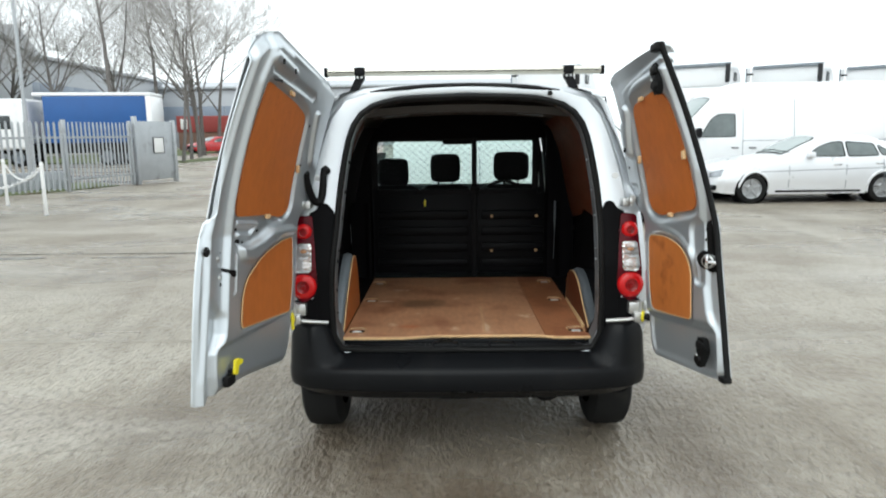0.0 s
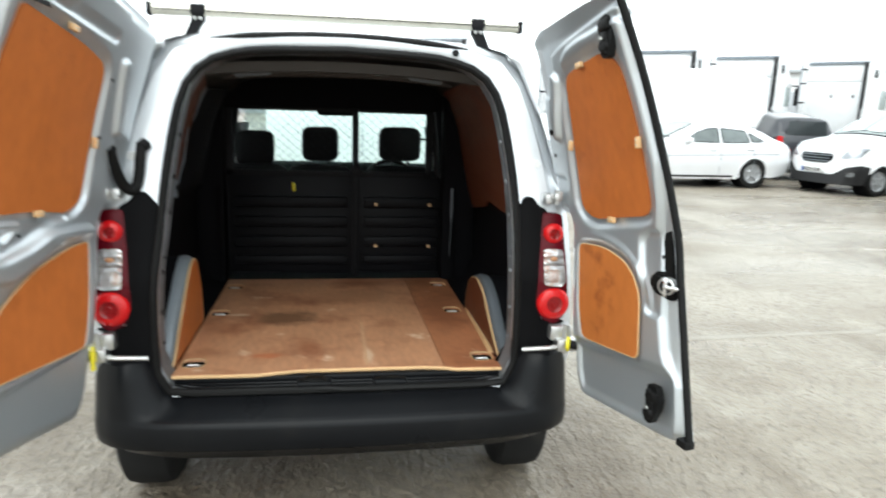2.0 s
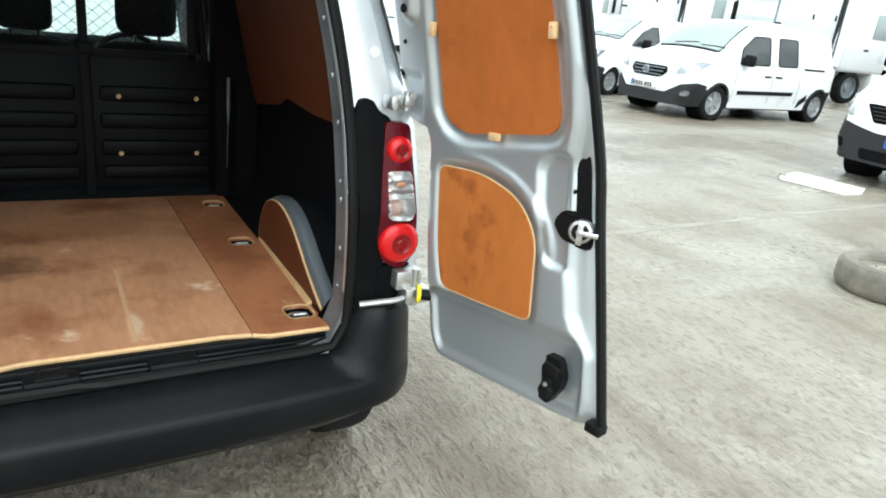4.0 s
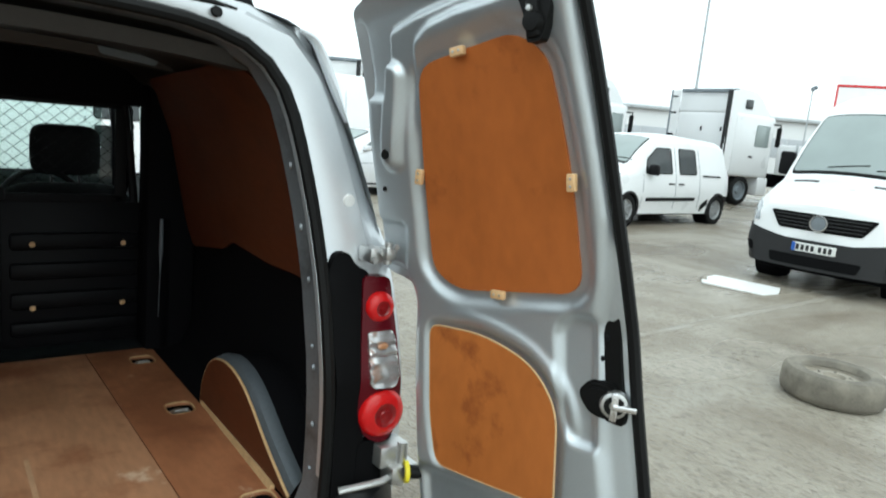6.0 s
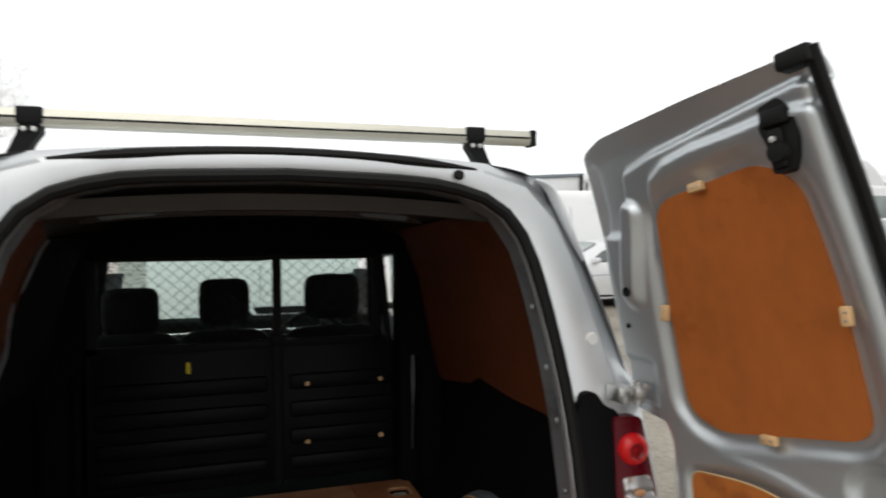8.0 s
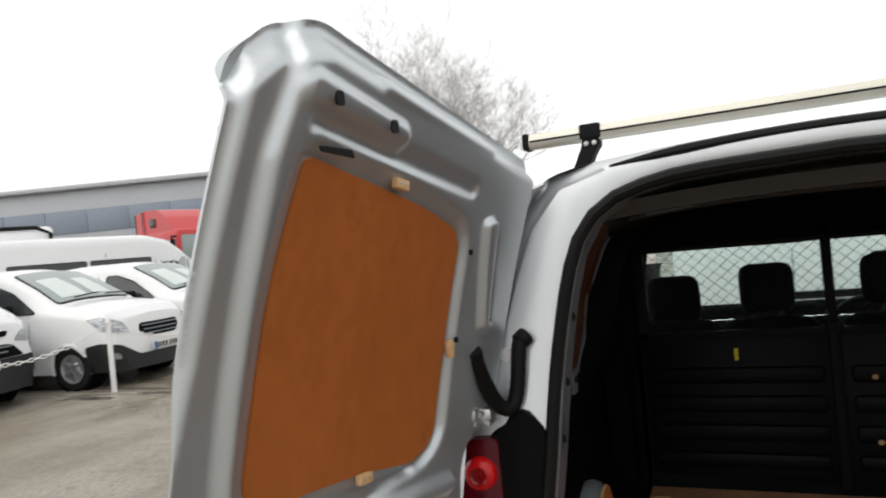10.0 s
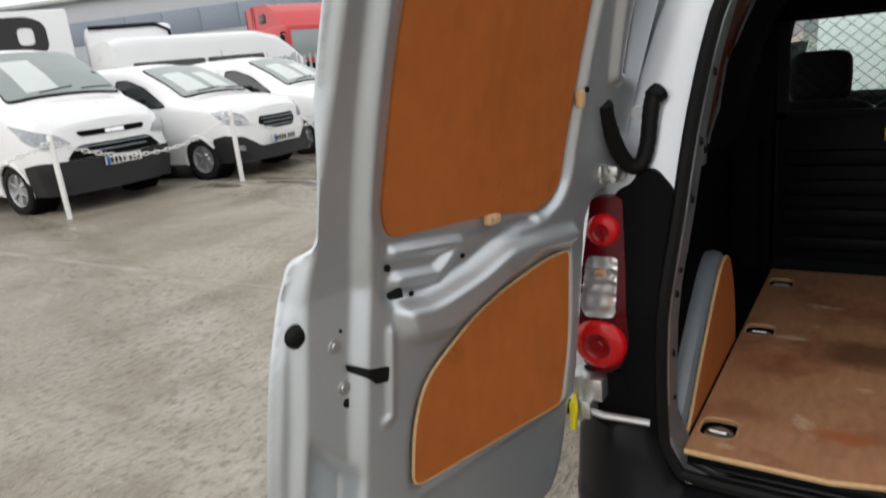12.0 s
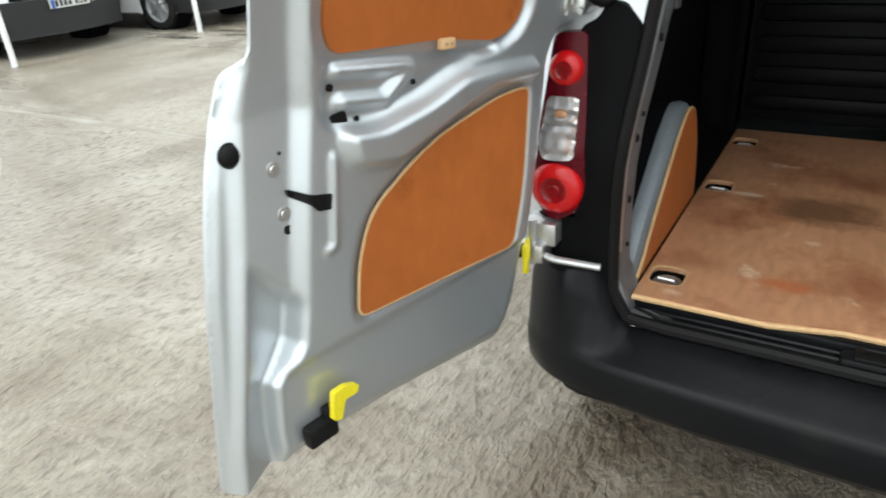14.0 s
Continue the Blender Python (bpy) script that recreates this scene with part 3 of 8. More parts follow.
def van_shell():
    half = smooth_path(OUTER, 34)
    stations = [0.0, 0.03, 0.08, 0.16] + [0.24 + 0.07 * i for i in range(58)]
    tops = ([0, 2.15, 2.30, 3.02, 3.10, 3.55, 3.95, 4.15, 4.28], [1.797, 1.797, 1.765, 1.13, 1.08, 1.0, 0.90, 0.78, 0.60])
    wide = ([0, 0.03, 0.1, 0.3, 0.8, 2.0, 3.2, 3.9, 4.15, 4.28], [0.985, 1.0, 1.015, 1.03, 1.06, 1.075, 1.06, 1.0, 0.92, 0.78])
    bm = bmesh.new()
    rings = []
    for s in stations:
        top, w = np.interp(s, *tops), np.interp(s, *wide)
        ring = []
        for p in half:
            x, z = p.x * w, p.y
            if top < 1.79:
                f = max(0, min(1, (1.797 - top) / 0.7))
                if z > 1.0:
                    x = x + (min(0.84, x * 1.25 + 0.08 * (x > 0.02)) - x) * f
                    z = 1.0 + (z - 1.0) * (top - 1.0) / 0.797 if top > 1.0 else z * 0
                if top <= 1.0:
                    z = 0.28 + (p.y - 0.28) * (top - 0.28) / 1.517
            y = s + float(rear_y(p.y)) * max(0, 1 - s / 0.9)
            ring.append((x, y, z))
        rings.append(ring + [(-x, y, z) for x, y, z in reversed(ring[:-1])])
    rows = bridge(bm, rings, closed=False)
    bm.faces.new(rows[-1])
    side_win = [(1.66, 1.13), (2.82, 1.13), (2.40, 1.60), (1.66, 1.62)]
    gone = []
    for f in bm.faces:
        c = f.calc_center_median()
        if len(f.verts) > 4:
            continue
        if abs(c.x) > 0.55 and signed(side_win, [(c.y, c.z)])[0] < 0:
            gone.append(f)
        elif 2.34 < c.y < 3.05 and c.z > 1.03 and abs(c.x) < 0.66:
            gone.append(f)
        elif c.z < 0.62 and abs(c.x) > 0.5 and min(math.hypot(c.y - 0.47, c.z - 0.31), math.hypot(c.y - 3.2, c.z - 0.31)) < 0.35:
            gone.append(f)
        elif c.z < 0.42 and c.y < 0.5:
            gone.append(f)
    bmesh.ops.delete(bm, geom=gone, context='FACES')
    part("body_shell", bm, SILVER, van, sharp=50)
    # the rear frame round the opening
    outer = loop_of([(0.0, 0.50), (0.5, 0.50), (0.76, 0.51), (0.83, 0.56), *OUTER[2:]])
    seal = seal_loop()
    rings = []
    for f, dy in ((1.0, 0.0), (0.93, -0.010), (0.86, -0.014), (0.78, -0.016), (0.72, -0.016), (0.66, -0.016), (0.5, -0.014), (0.2, -0.010), (0.0, 0.0)):
        ring = []
        for (ox, oz), (sx, sz) in zip(outer, seal):
            x, z = sx + (ox - sx) * f, sz + (oz - sz) * f
            channel = float(step(1.24, 1.38, z)) * float(step(0.50, 0.62, abs(x))) * float(step(0.66, 0.78, f))
            ring.append((x, float(rear_y(z)) + dy + 0.045 * channel, z))
        rings.append(ring)
    bm = bmesh.new()
    bridge(bm, rings)
    part("rear_frame", bm, SILVER, van)
    bm = bmesh.new()
    rings = []
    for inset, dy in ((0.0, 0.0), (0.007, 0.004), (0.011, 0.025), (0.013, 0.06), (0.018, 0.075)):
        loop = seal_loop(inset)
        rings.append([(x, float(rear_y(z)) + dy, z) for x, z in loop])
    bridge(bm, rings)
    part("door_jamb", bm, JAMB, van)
    bm = bmesh.new()
    bridge(bm, [[(x, float(rear_y(z)) + dy, z) for x, z in seal_loop(inset, 72)] for inset, dy in ((0.0, -0.004), (0.012, -0.010), (0.0165, -0.006), (0.0165, 0.012), (0.010, 0.016))])
    bmesh.ops.delete(bm, geom=[v for v in bm.verts if v.co.z < 0.70], context='VERTS')
    part("opening_flange", bm, SILVER, van, "silver flange inside the door seal")
    loop = seal_loop(0.002, 72)
    pts = [(x, float(rear_y(z)) - 0.012, z) for x, z in loop]
    part("door_seal", tube(pts, 0.0148, 8, closed=True), RUBBER, van, "black rubber door seal")
    # holes along the jamb
    for sx in (1, -1):
        for z in (0.72, 0.83, 0.97, 1.02, 1.17, 1.29, 1.43):
            x = np.interp(z, [0.64, 0.86, 1.2, 1.4, 1.57], [0.63, 0.632, 0.613, 0.590, 0.555]) - 0.0175 + sx * 0.012 * float(step(0.9, 1.2, z))
            m = pose(sx * x, float(rear_y(z)) + 0.042, z, 0, -90 * sx, 0)
            part("jamb_plug", moved(lathe([(0.0, 0.002), (0.005, 0.0016), (0.008, -0.004), (0, -0.004)], None, 10), m @ Matrix.Diagonal((1.3 if int(z * 100) % 2 else 0.8, 0.8, 1, 1))), JAMB if sx > 0 else RUBBER, van)


van_shell()


def van_bumper():
    plan = [(-0.855, 0.62), (-0.86, 0.30), (-0.85, 0.06), (-0.80, -0.03), (-0.68, -0.085), (-0.4, -0.115), (0, -0.125), (0.4, -0.115), (0.68, -0.085), (0.80, -0.03), (0.85, 0.06), (0.86, 0.30), (0.855, 0.62)]
    path = smooth_path(plan, 97)
    rings = []
    for i, p in enumerate(path):
        d = (path[min(96, i + 1)] - path[max(0, i - 1)]).normalized()
        out = Vector((d.y, -d.x))
        top = 0.540 + 0.150 * float(step(0.60, 0.68, abs(p.x)))
        low = 0.340 + 0.02 * float(step(0.5, 0.86, abs(p.x)))
        prof = [(-0.17, top - 0.012), (-0.128, top - 0.004), (-0.115, top), (-0.10, top - 0.003), (-0.06, 0.521 + 0.6 * (top - 0.54)), (-0.022, 0.501), (-0.006, 0.494), (0.002, 0.486), (0.006, 0.470), (0.006, 0.430),
                (0.003, 0.400), (-0.002, 0.389), (-0.012, 0.384), (-0.024, 0.376), (-0.05, low), (-0.14, low + 0.01)]
        k, end = float(step(0.62, 0.74, abs(p.x))), 0.8 * float(step(0.1, 0.5, p.y))
        corner = [(-0.11, top - 0.006), (-0.07, top), (-0.032, top), (-0.018, top - 0.012), (-0.008, top - 0.06), (-0.002, 0.55), (0.002, 0.50)]
        prof[:7] = [(o + (co - o) * k, z + (cz - z) * k) for (o, z), (co, cz) in zip(prof[:7], corner)]
        prof = [(o, z if z > 0.41 else 0.41 - (0.41 - z) * (1 - end)) for o, z in prof]
        rings.append([(p.x + out.x * o, p.y + out.y * o, z) for o, z in prof])
    bm = bmesh.new()
    bridge(bm, rings, closed=False)
    part("rear_bumper", bm, BUMPER, van, "grained black plastic rear bumper")
    # loading sill with the latch striker
    part("sill_cover", box(-0.60, 0.60, 0.012, 0.09, 0.545, 0.560, 0.005), BUMPER, van)
    for y, z in ((0.028, 0.561), (0.048, 0.564)):
        part("sill_groove", tube([(-0.585, y + 0.02, z + 0.004), (-0.52, y, z), (0.52, y, z), (0.585, y + 0.02, z + 0.004)], 0.005, 6), BUMPER, van)
    part("floor_step", box(-0.588, 0.588, 0.052, 0.085, 0.560, 0.5885, 0.006), BUMPER, van)
    for x in (-0.10, 0.17):
        part("striker_pad", box(x - 0.06, x + 0.06, 0.006, 0.065, 0.556, 0.580, 0.010), BUMPER, van)
    bm = box(-0.135, -0.065, 0.010, 0.06, 0.578, 0.586, 0.003)
    tube([(-0.12, 0.03, 0.582), (-0.12, 0.03, 0.598), (-0.08, 0.03, 0.598), (-0.08, 0.03, 0.582)], 0.004, 8, bm)
    part("latch_striker", bm, RUBBER, van)
    for sx in (1, -1):
        rim = 0.0 if sx > 0 else 0.020
        poly = rounded([(0.642, 0.60), (0.722, 0.60), (0.712, 0.9), (0.735, 1.20), (0.70, 1.215), (0.685, 1.245), (0.652, 1.245), (0.634 - rim, 1.2), (0.640 - rim * 0.6, 0.95)], 0.015)
        bm = sheet(poly, 0.03, lambda a: np.stack([sx * a[:, 0], rear_y(a[:, 1]) - 0.032 + 0.016 * step(0.655, 0.625, a[:, 0]), a[:, 1]], 1),
                   lambda a: np.stack([sx * a[:, 0], rear_y(a[:, 1]) + 0.01, a[:, 1]], 1))
        part("hinge_cover", sheet(rounded([(0.70, 0.64), (0.838, 0.64), (0.84, 0.70), (0.838, 0.775), (0.80, 0.80), (0.70, 0.80)], 0.02), 0.03, lambda a: np.stack([sx * a[:, 0], -0.014 + 0.055 * step(0.78, 0.85, a[:, 0]), a[:, 1]], 1),
                                  lambda a: np.stack([sx * a[:, 0], 0.06 + 0 * a[:, 0], a[:, 1]], 1)), TRIM_BLACK, van)
        part("pillar_trim", bm, TRIM_BLACK, van, "black plastic corner trim")


van_bumper()


def tail_lamp(sx):
    lamp = part("tail_lamp", sheet(rounded([(0.728, 1.192), (0.798, 1.188), (0.812, 1.02), (0.822, 0.88), (0.812, 0.82), (0.772, 0.79), (0.722, 0.815), (0.705, 0.87), (0.714, 1.03)], 0.018), 0.02,
                lambda a: np.stack([sx * (a[:, 0] - 0.012), rear_y(a[:, 1]) - 0.030 - 0.016 * (1 - ((a[:, 0] - 0.77) / 0.07) ** 2), a[:, 1]], 1),
                lambda a: np.stack([sx * (a[:, 0] - 0.012), rear_y(a[:, 1]) + 0.02, a[:, 1]], 1)), DARK_RED_LENS, van, "tall red and clear tail lamp cluster")
    for cx, cz, r, name in ((0.766, 1.118, 0.038, "brake_lens"), (0.768, 0.868, 0.060, "tail_lens")):
        m = pose(sx * (cx - 0.012), float(rear_y(cz)) - 0.042, cz, 90, 0, 0)
        part(name, lathe([(0, 0.012), (r * 0.44, 0.013), (r * 0.50, 0.0172), (r * 0.62, 0.0165), (r * 0.78, 0.0135), (r * 0.92, 0.0085), (r, 0.0), (r, -0.01), (0, -0.01)], m, 28), RED_LENS, lamp)
        part("lens_bowl", lathe([(0, 0.0165), (r * 0.16, 0.0172), (r * 0.2, 0.0142), (r * 0.40, 0.0142), (r * 0.5, 0.0172)], m, 28), DEEP_RED_LENS, lamp)
    poly = rounded([(0.728, 1.065), (0.798, 1.065), (0.808, 0.948), (0.79, 0.933), (0.728, 0.938)], 0.014)
    part("clear_lens", sheet(poly, 0.012, lambda a: np.stack([sx * (a[:, 0] - 0.012), rear_y(a[:, 1]) - 0.049 - 0.004 * np.sin(a[:, 1] * 230), a[:, 1]], 1),
                             lambda a: np.stack([sx * (a[:, 0] - 0.012), rear_y(a[:, 1]) - 0.03, a[:, 1]], 1)), CLEAR_LENS, lamp)
    part("indicator_bulb", lathe([(0, 0.007), (0.007, 0.005), (0.010, 0), (0, 0)], pose(sx * 0.753, float(rear_y(1.03)) - 0.049, 1.03, 90, 0, 0) @ Matrix.Diagonal((1.5, 0.8, 1, 1)), 14), AMBER_LENS, lamp)


tail_lamp(1)
tail_lamp(-1)


def hinges(sx):
    # lower hinge with its check arm
    bm = box(sx * 0.745, sx * 0.825, -0.05, 0.02, 0.735, 0.79, 0.006)
    box(sx * 0.765, sx * 0.84, -0.075, -0.02, 0.70, 0.745, 0.006, bm)
    tube([(sx * 0.80, -0.055, 0.69), (sx * 0.80, -0.055, 0.80)], 0.012, 10, bm)
    part("lower_hinge", bm, ZINC, van, "zinc-plated lower door hinge")
    part("check_arm", tube([(sx * 0.80, -0.05, 0.716), (sx * 0.74, -0.06, 0.712), (sx * 0.645, -0.035, 0.70)], 0.0085, 8), ZINC, van)
    stop = part("door_stop", tube([(sx * 0.80, -0.075, 0.732), (sx * 0.865, -0.11, 0.728)], 0.016, 12), RUBBER, van)
    part("stop_ring", lathe([(0.017, -0.006), (0.026, -0.004), (0.026, 0.005), (0.017, 0.008)], pose(sx * 0.802, -0.078, 0.732, 0, 90, -25 * sx), 16), YELLOW, stop)
    if sx < 0:
        part("stop_tab", box(sx * 0.79, sx * 0.803, -0.105, -0.09, 0.685, 0.755, 0.003), YELLOW, stop)
    # upper hinge
    bm = box(sx * 0.715, sx * 0.755, 0.015, 0.075, 1.225, 1.262, 0.008)
    box(sx * 0.738, sx * 0.770, -0.016, 0.025, 1.238, 1.268, 0.008, bm)
    tube([(sx * 0.752, 0.0, 1.228), (sx * 0.752, 0.0, 1.278)], 0.010, 10, bm)
    for k in range(3):
        lathe([(0, 0.008), (0.007, 0.008), (0.008, 0), (0, 0)], pose(sx * (0.72 + 0.018 * k), 0.008 - 0.03 * (k == 2), 1.235 + 0.018 * k, 90, 0, 0), 6, bm)
    part("upper_hinge", bm, ZINC, van, "zinc-plated upper door hinge")
    part("body_plug", lathe([(0, 0.006), (0.014, 0.005), (0.016, 0), (0, 0)], pose(sx * 0.70, float(rear_y(1.36)) - 0.014, 1.36, 90, 0, 0), 16), WHITE_PLASTIC, van)


hinges(1)
hinges(-1)
part("cable_gaiter", tube(smooth_path([(-0.722, -0.03, 1.395), (-0.724, -0.012, 1.36), (-0.717, 0.016, 1.305), (-0.708, 0.04, 1.268), (-0.692, 0.055, 1.252), (-0.678, 0.065, 1.262), (-0.669, 0.075, 1.30), (-0.664, 0.083, 1.36), (-0.660, 0.090, 1.39), (-0.650, 0.105, 1.402)], 44), [0.0165 + 0.0012 * (i % 2) + 0.004 * (i > 38) for i in range(44)], 12), RUBBER, van, "black rubber cable gaiter")


def van_roof():
    bm = bmesh.new()
    pts = [(x, 0.222 - 0.01 * (abs(x) / 0.43) ** 2, 1.786 - 0.028 * (x / 0.45) ** 2) for x in np.linspace(-0.45, 0.45, 19)]
    part("roof_lip", tube(pts, [0.005 + 0.008 * min(1, (i + 0.4) / 3, (18.4 - i) / 3) for i in range(19)], 8), RUBBER, van, "black roof edge trim")
    part("roof_plug", lathe([(0, 0.006), (0.011, 0.005), (0.013, 0), (0, 0)], pose(0.402, float(rear_y(1.74)) - 0.022, 1.745, 78, 0, 0), 16), RUBBER, van)
    for sx in (1, -1):
        bm = sheet(rounded([(0.60, 0.24), (0.66, 0.25), (0.72, 0.45), (0.66, 0.62), (0.60, 0.5)], 0.03), 0.03,
                   lambda a: np.stack([sx * a[:, 0], a[:, 1], 1.757 - 0.9 * (a[:, 0] - 0.6) + 0.0 * a[:, 1]], 1),
                   lambda a: np.stack([sx * a[:, 0], a[:, 1], 1.735 - 0.9 * (a[:, 0] - 0.6)], 1))
        part("roof_gutter_cover", bm, SILVER, van)
        ridge_line = smooth_path([(sx * 0.600, 0.205, 1.738), (sx * 0.640, 0.215, 1.722), (sx * 0.672, 0.215, 1.672), (sx * 0.700, 0.200, 1.60), (sx * 0.722, 0.185, 1.54)], 20)
        part("gutter_fold", tube(ridge_line, [0.004 + 0.010 * math.sin(math.pi * (i + 0.5) / 20) for i in range(20)], 8), SILVER, van)


van_roof()


def roof_bar():
    bar = thing("roof_bar", "aluminium roof bar with black end caps on the van roof", "roof bar")
    y, z = 0.42, 1.872
    prof = rounded([(-0.018, -0.022), (0.018, -0.022), (0.021, 0.0), (0.016, 0.016), (0.004, 0.016), (0.004, 0.011), (-0.004, 0.011), (-0.004, 0.016), (-0.016, 0.016), (-0.021, -0.004)], 0.002, 2)
    part("rail", slab(prof, lambda u, v, d: (-0.685 + d, y + u, z + v), 1.37), ALUMINIUM, bar)
    part("rail_groove", box(-0.68, 0.68, y - 0.0225, y - 0.018, z - 0.006, z - 0.001), BLACK_PLASTIC, bar)
    for sx in (1, -1):
        part("end_cap", box(sx * 0.682, sx * 0.700, y - 0.023, y + 0.023, z - 0.025, z + 0.019, 0.004), BLACK_PLASTIC, bar)
        bm = slab(rounded([(0.500, 1.856), (0.542, 1.856), (0.546, 1.836), (0.580, 1.762), (0.540, 1.762), (0.514, 1.815), (0.498, 1.838)], 0.006), lambda u, v, d: (sx * u, y - 0.02 + d, v), 0.04)
        box(sx * 0.495, sx * 0.548, y - 0.026, y + 0.024, z - 0.018, z + 0.020, 0.005, bm)
        foot = part("foot", bm, BLACK_PLASTIC, bar, "black clamp foot")
        for dx in (0.512, 0.532):
            part("bolt", lathe([(0, 0.008), (0.006, 0.007), (0.007, 0), (0, 0)], pose(sx * dx, y - 0.0205, 1.842, 90, 0, 0), 6), ZINC, foot)


roof_bar()


# ---- load bay ----
INNER = [(0.0, 0.575), (0.50, 0.577), (0.66, 0.60), (0.74, 0.72), (0.75, 1.0), (0.70, 1.2), (0.645, 1.45), (0.585, 1.58), (0.48, 1.665), (0.25, 1.70), (0.0, 1.715)]


def load_bay():
    loop = loop_of(INNER)
    start = seal_loop(0.018)
    rings = [[(x, float(rear_y(z)) + 0.075, z) for x, z in start], [(x, 0.105 + float(rear_y(z)), z) for x, z in loop]] + [[(x, y, z) for x, z in loop] for y in (0.6, 1.0, 1.45)]
    for name, mat, label, keep in (("inner_lining", DARK_LINING, "dark lower inner panels", lambda z: z < 1.12), ("upper_lining", SHADED_INNER_PAINT, "grey-brown upper inner panels darkened for the bay's shade", lambda z: z >= 1.12)):
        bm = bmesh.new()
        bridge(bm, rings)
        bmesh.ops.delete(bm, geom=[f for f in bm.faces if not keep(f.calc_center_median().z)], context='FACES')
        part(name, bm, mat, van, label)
    for y, h in ((0.33, 0.035), (0.95, 0.03)):
        bm = bmesh.new()
        pts = [(x, y, 1.700 - 0.12 * abs(x) ** 2.2) for x in np.linspace(-0.52, 0.52, 15)]
        rows = []
        for x, yy, z in pts:
            rows.append([(x, yy - 0.06, z), (x, yy - 0.045, z - h), (x, yy + 0.045, z - h), (x, yy + 0.06, z)])
        bridge(bm, rows, closed=False)
        bow = part("roof_bow", bm, SHADED_INNER_PAINT, van, "grey pressed roof bow")
        for sx in (1, -1):
            if y > 0.5:
                # Pale pieces paint the light that the bow's oblong recesses catch.
                pad = slab(rounded([(sx * 0.30, 0.0), (sx * 0.47, -0.016), (sx * 0.46, -0.038), (sx * 0.31, -0.022)], 0.008), lambda u, v, d: (u, y - 0.055 - d, 1.690 + v), 0.006)
                part("bow_light_patch", pad, STEEL_ARCH, bow, "pale patch for light caught in the roof bow")
    for sx in (1, -1):
        xs = lambda z: np.interp(z, [1.0, 1.2, 1.45, 1.58, 1.665], [0.735, 0.688, 0.633, 0.575, 0.49])
        if sx > 0:
            poly = rounded([(0.145, 1.105), (0.36, 1.125), (0.55, 1.115), (0.84, 1.125), (0.95, 1.08), (1.32, 1.02), (1.345, 1.1), (1.30, 1.62), (0.30, 1.66), (0.24, 1.54)], [0.03, 0.03, 0.03, 0.03, 0.03, 0.03, 0.03, 0.12, 0.06, 0.05])
        else:
            poly = rounded([(0.145, 1.105), (0.36, 1.12), (0.54, 1.115), (0.62, 1.13), (0.66, 1.2), (0.64, 1.6), (0.30, 1.66), (0.24, 1.54)], 0.03)
        part("side_lining", sheet(poly, 0.06, lambda a: np.stack([sx * (xs(a[:, 1]) - 0.012), a[:, 0], a[:, 1]], 1), lambda a: np.stack([sx * (xs(a[:, 1]) - 0.004), a[:, 0], a[:, 1]], 1)), SHADED_PLY, van, "reddish plywood side lining")
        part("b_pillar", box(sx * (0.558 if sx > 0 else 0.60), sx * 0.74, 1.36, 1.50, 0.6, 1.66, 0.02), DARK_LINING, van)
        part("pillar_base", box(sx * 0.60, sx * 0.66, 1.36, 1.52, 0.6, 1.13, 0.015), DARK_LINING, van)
        if sx > 0:
            part("pillar_strip", tube([(0.602, 1.345, 0.74), (0.606, 1.343, 0.92), (0.606, 1.340, 1.0), (0.606, 1.340, 1.12)], [0.0015, 0.002, 0.008, 0.007], 8), DIM_ARCH_STEEL, van)
        else:
            # pressed pillar with a pale flange and an anchor plate, blackened for its shade
            bm = sheet(rounded([(0.68, 1.16), (1.36, 1.14), (1.36, 1.60), (0.72, 1.60)], 0.04), 0.05, lambda a: np.stack([-(xs(a[:, 1]) - 0.030 * np.clip(1 - ((a[:, 0] - 1.05) / 0.3) ** 2, 0, 1)), a[:, 0], a[:, 1]], 1), lambda a: np.stack([-(xs(a[:, 1]) + 0.006), a[:, 0], a[:, 1]], 1))
            part("side_pillar", bm, DARK_LINING, van, "dark pressed inner pillar")
            part("pillar_flange", tube([(-(float(xs(z)) - 0.014), 0.665 + 0.02 * math.sin(z * 30), z) for z in np.linspace(1.21, 1.60, 14)], [0.005 + 0.003 * (q % 3 == 0) for q in range(14)], 6), DIM_ARCH_STEEL, van)
            plate = slab(rounded([(0.585, 1.155), (0.635, 1.155), (0.645, 1.225), (0.60, 1.235)], 0.012), lambda u, v, d: (-(float(xs(1.19)) - 0.014 - d), u, v), 0.006)
            anchor = part("anchor_plate", plate, STEEL_ARCH, van, "pale metal anchor plate")
            part("anchor_bolt", moved(lathe([(0, 0.006), (0.009, 0.005), (0.011, 0), (0, 0)], None, 10), pose(-(float(xs(1.19)) - 0.020), 0.615, 1.195, 0, 90, 0)), RUBBER, anchor)
        # wheel arch and its plywood face
        prof = [(0.10, 0.604), (0.15, 0.618), (0.22, 0.652), (0.30, 0.695), (0.38, 0.745), (0.46, 0.785), (0.55, 0.805), (0.64, 0.80), (0.72, 0.77), (0.77, 0.72), (0.80, 0.66), (0.81, 0.604)]
        if sx < 0:
            prof = [(0.10, 0.604), (0.15, 0.63), (0.22, 0.70), (0.30, 0.765), (0.38, 0.83), (0.46, 0.885), (0.53, 0.91), (0.59, 0.89), (0.64, 0.82), (0.67, 0.74), (0.685, 0.66), (0.69, 0.604)]
        curve = [(p.x, p.y) for p in smooth_path(prof, 30)]
        # Right facing takes the darker plywood, painting the shade on that side.
        part("wheel_arch_face", slab(curve, lambda u, v, d: (sx * (0.597 + d), u, v), 0.008), DOOR_PLY if sx < 0 else SHADED_PLY, van, "plywood wheel arch facing")
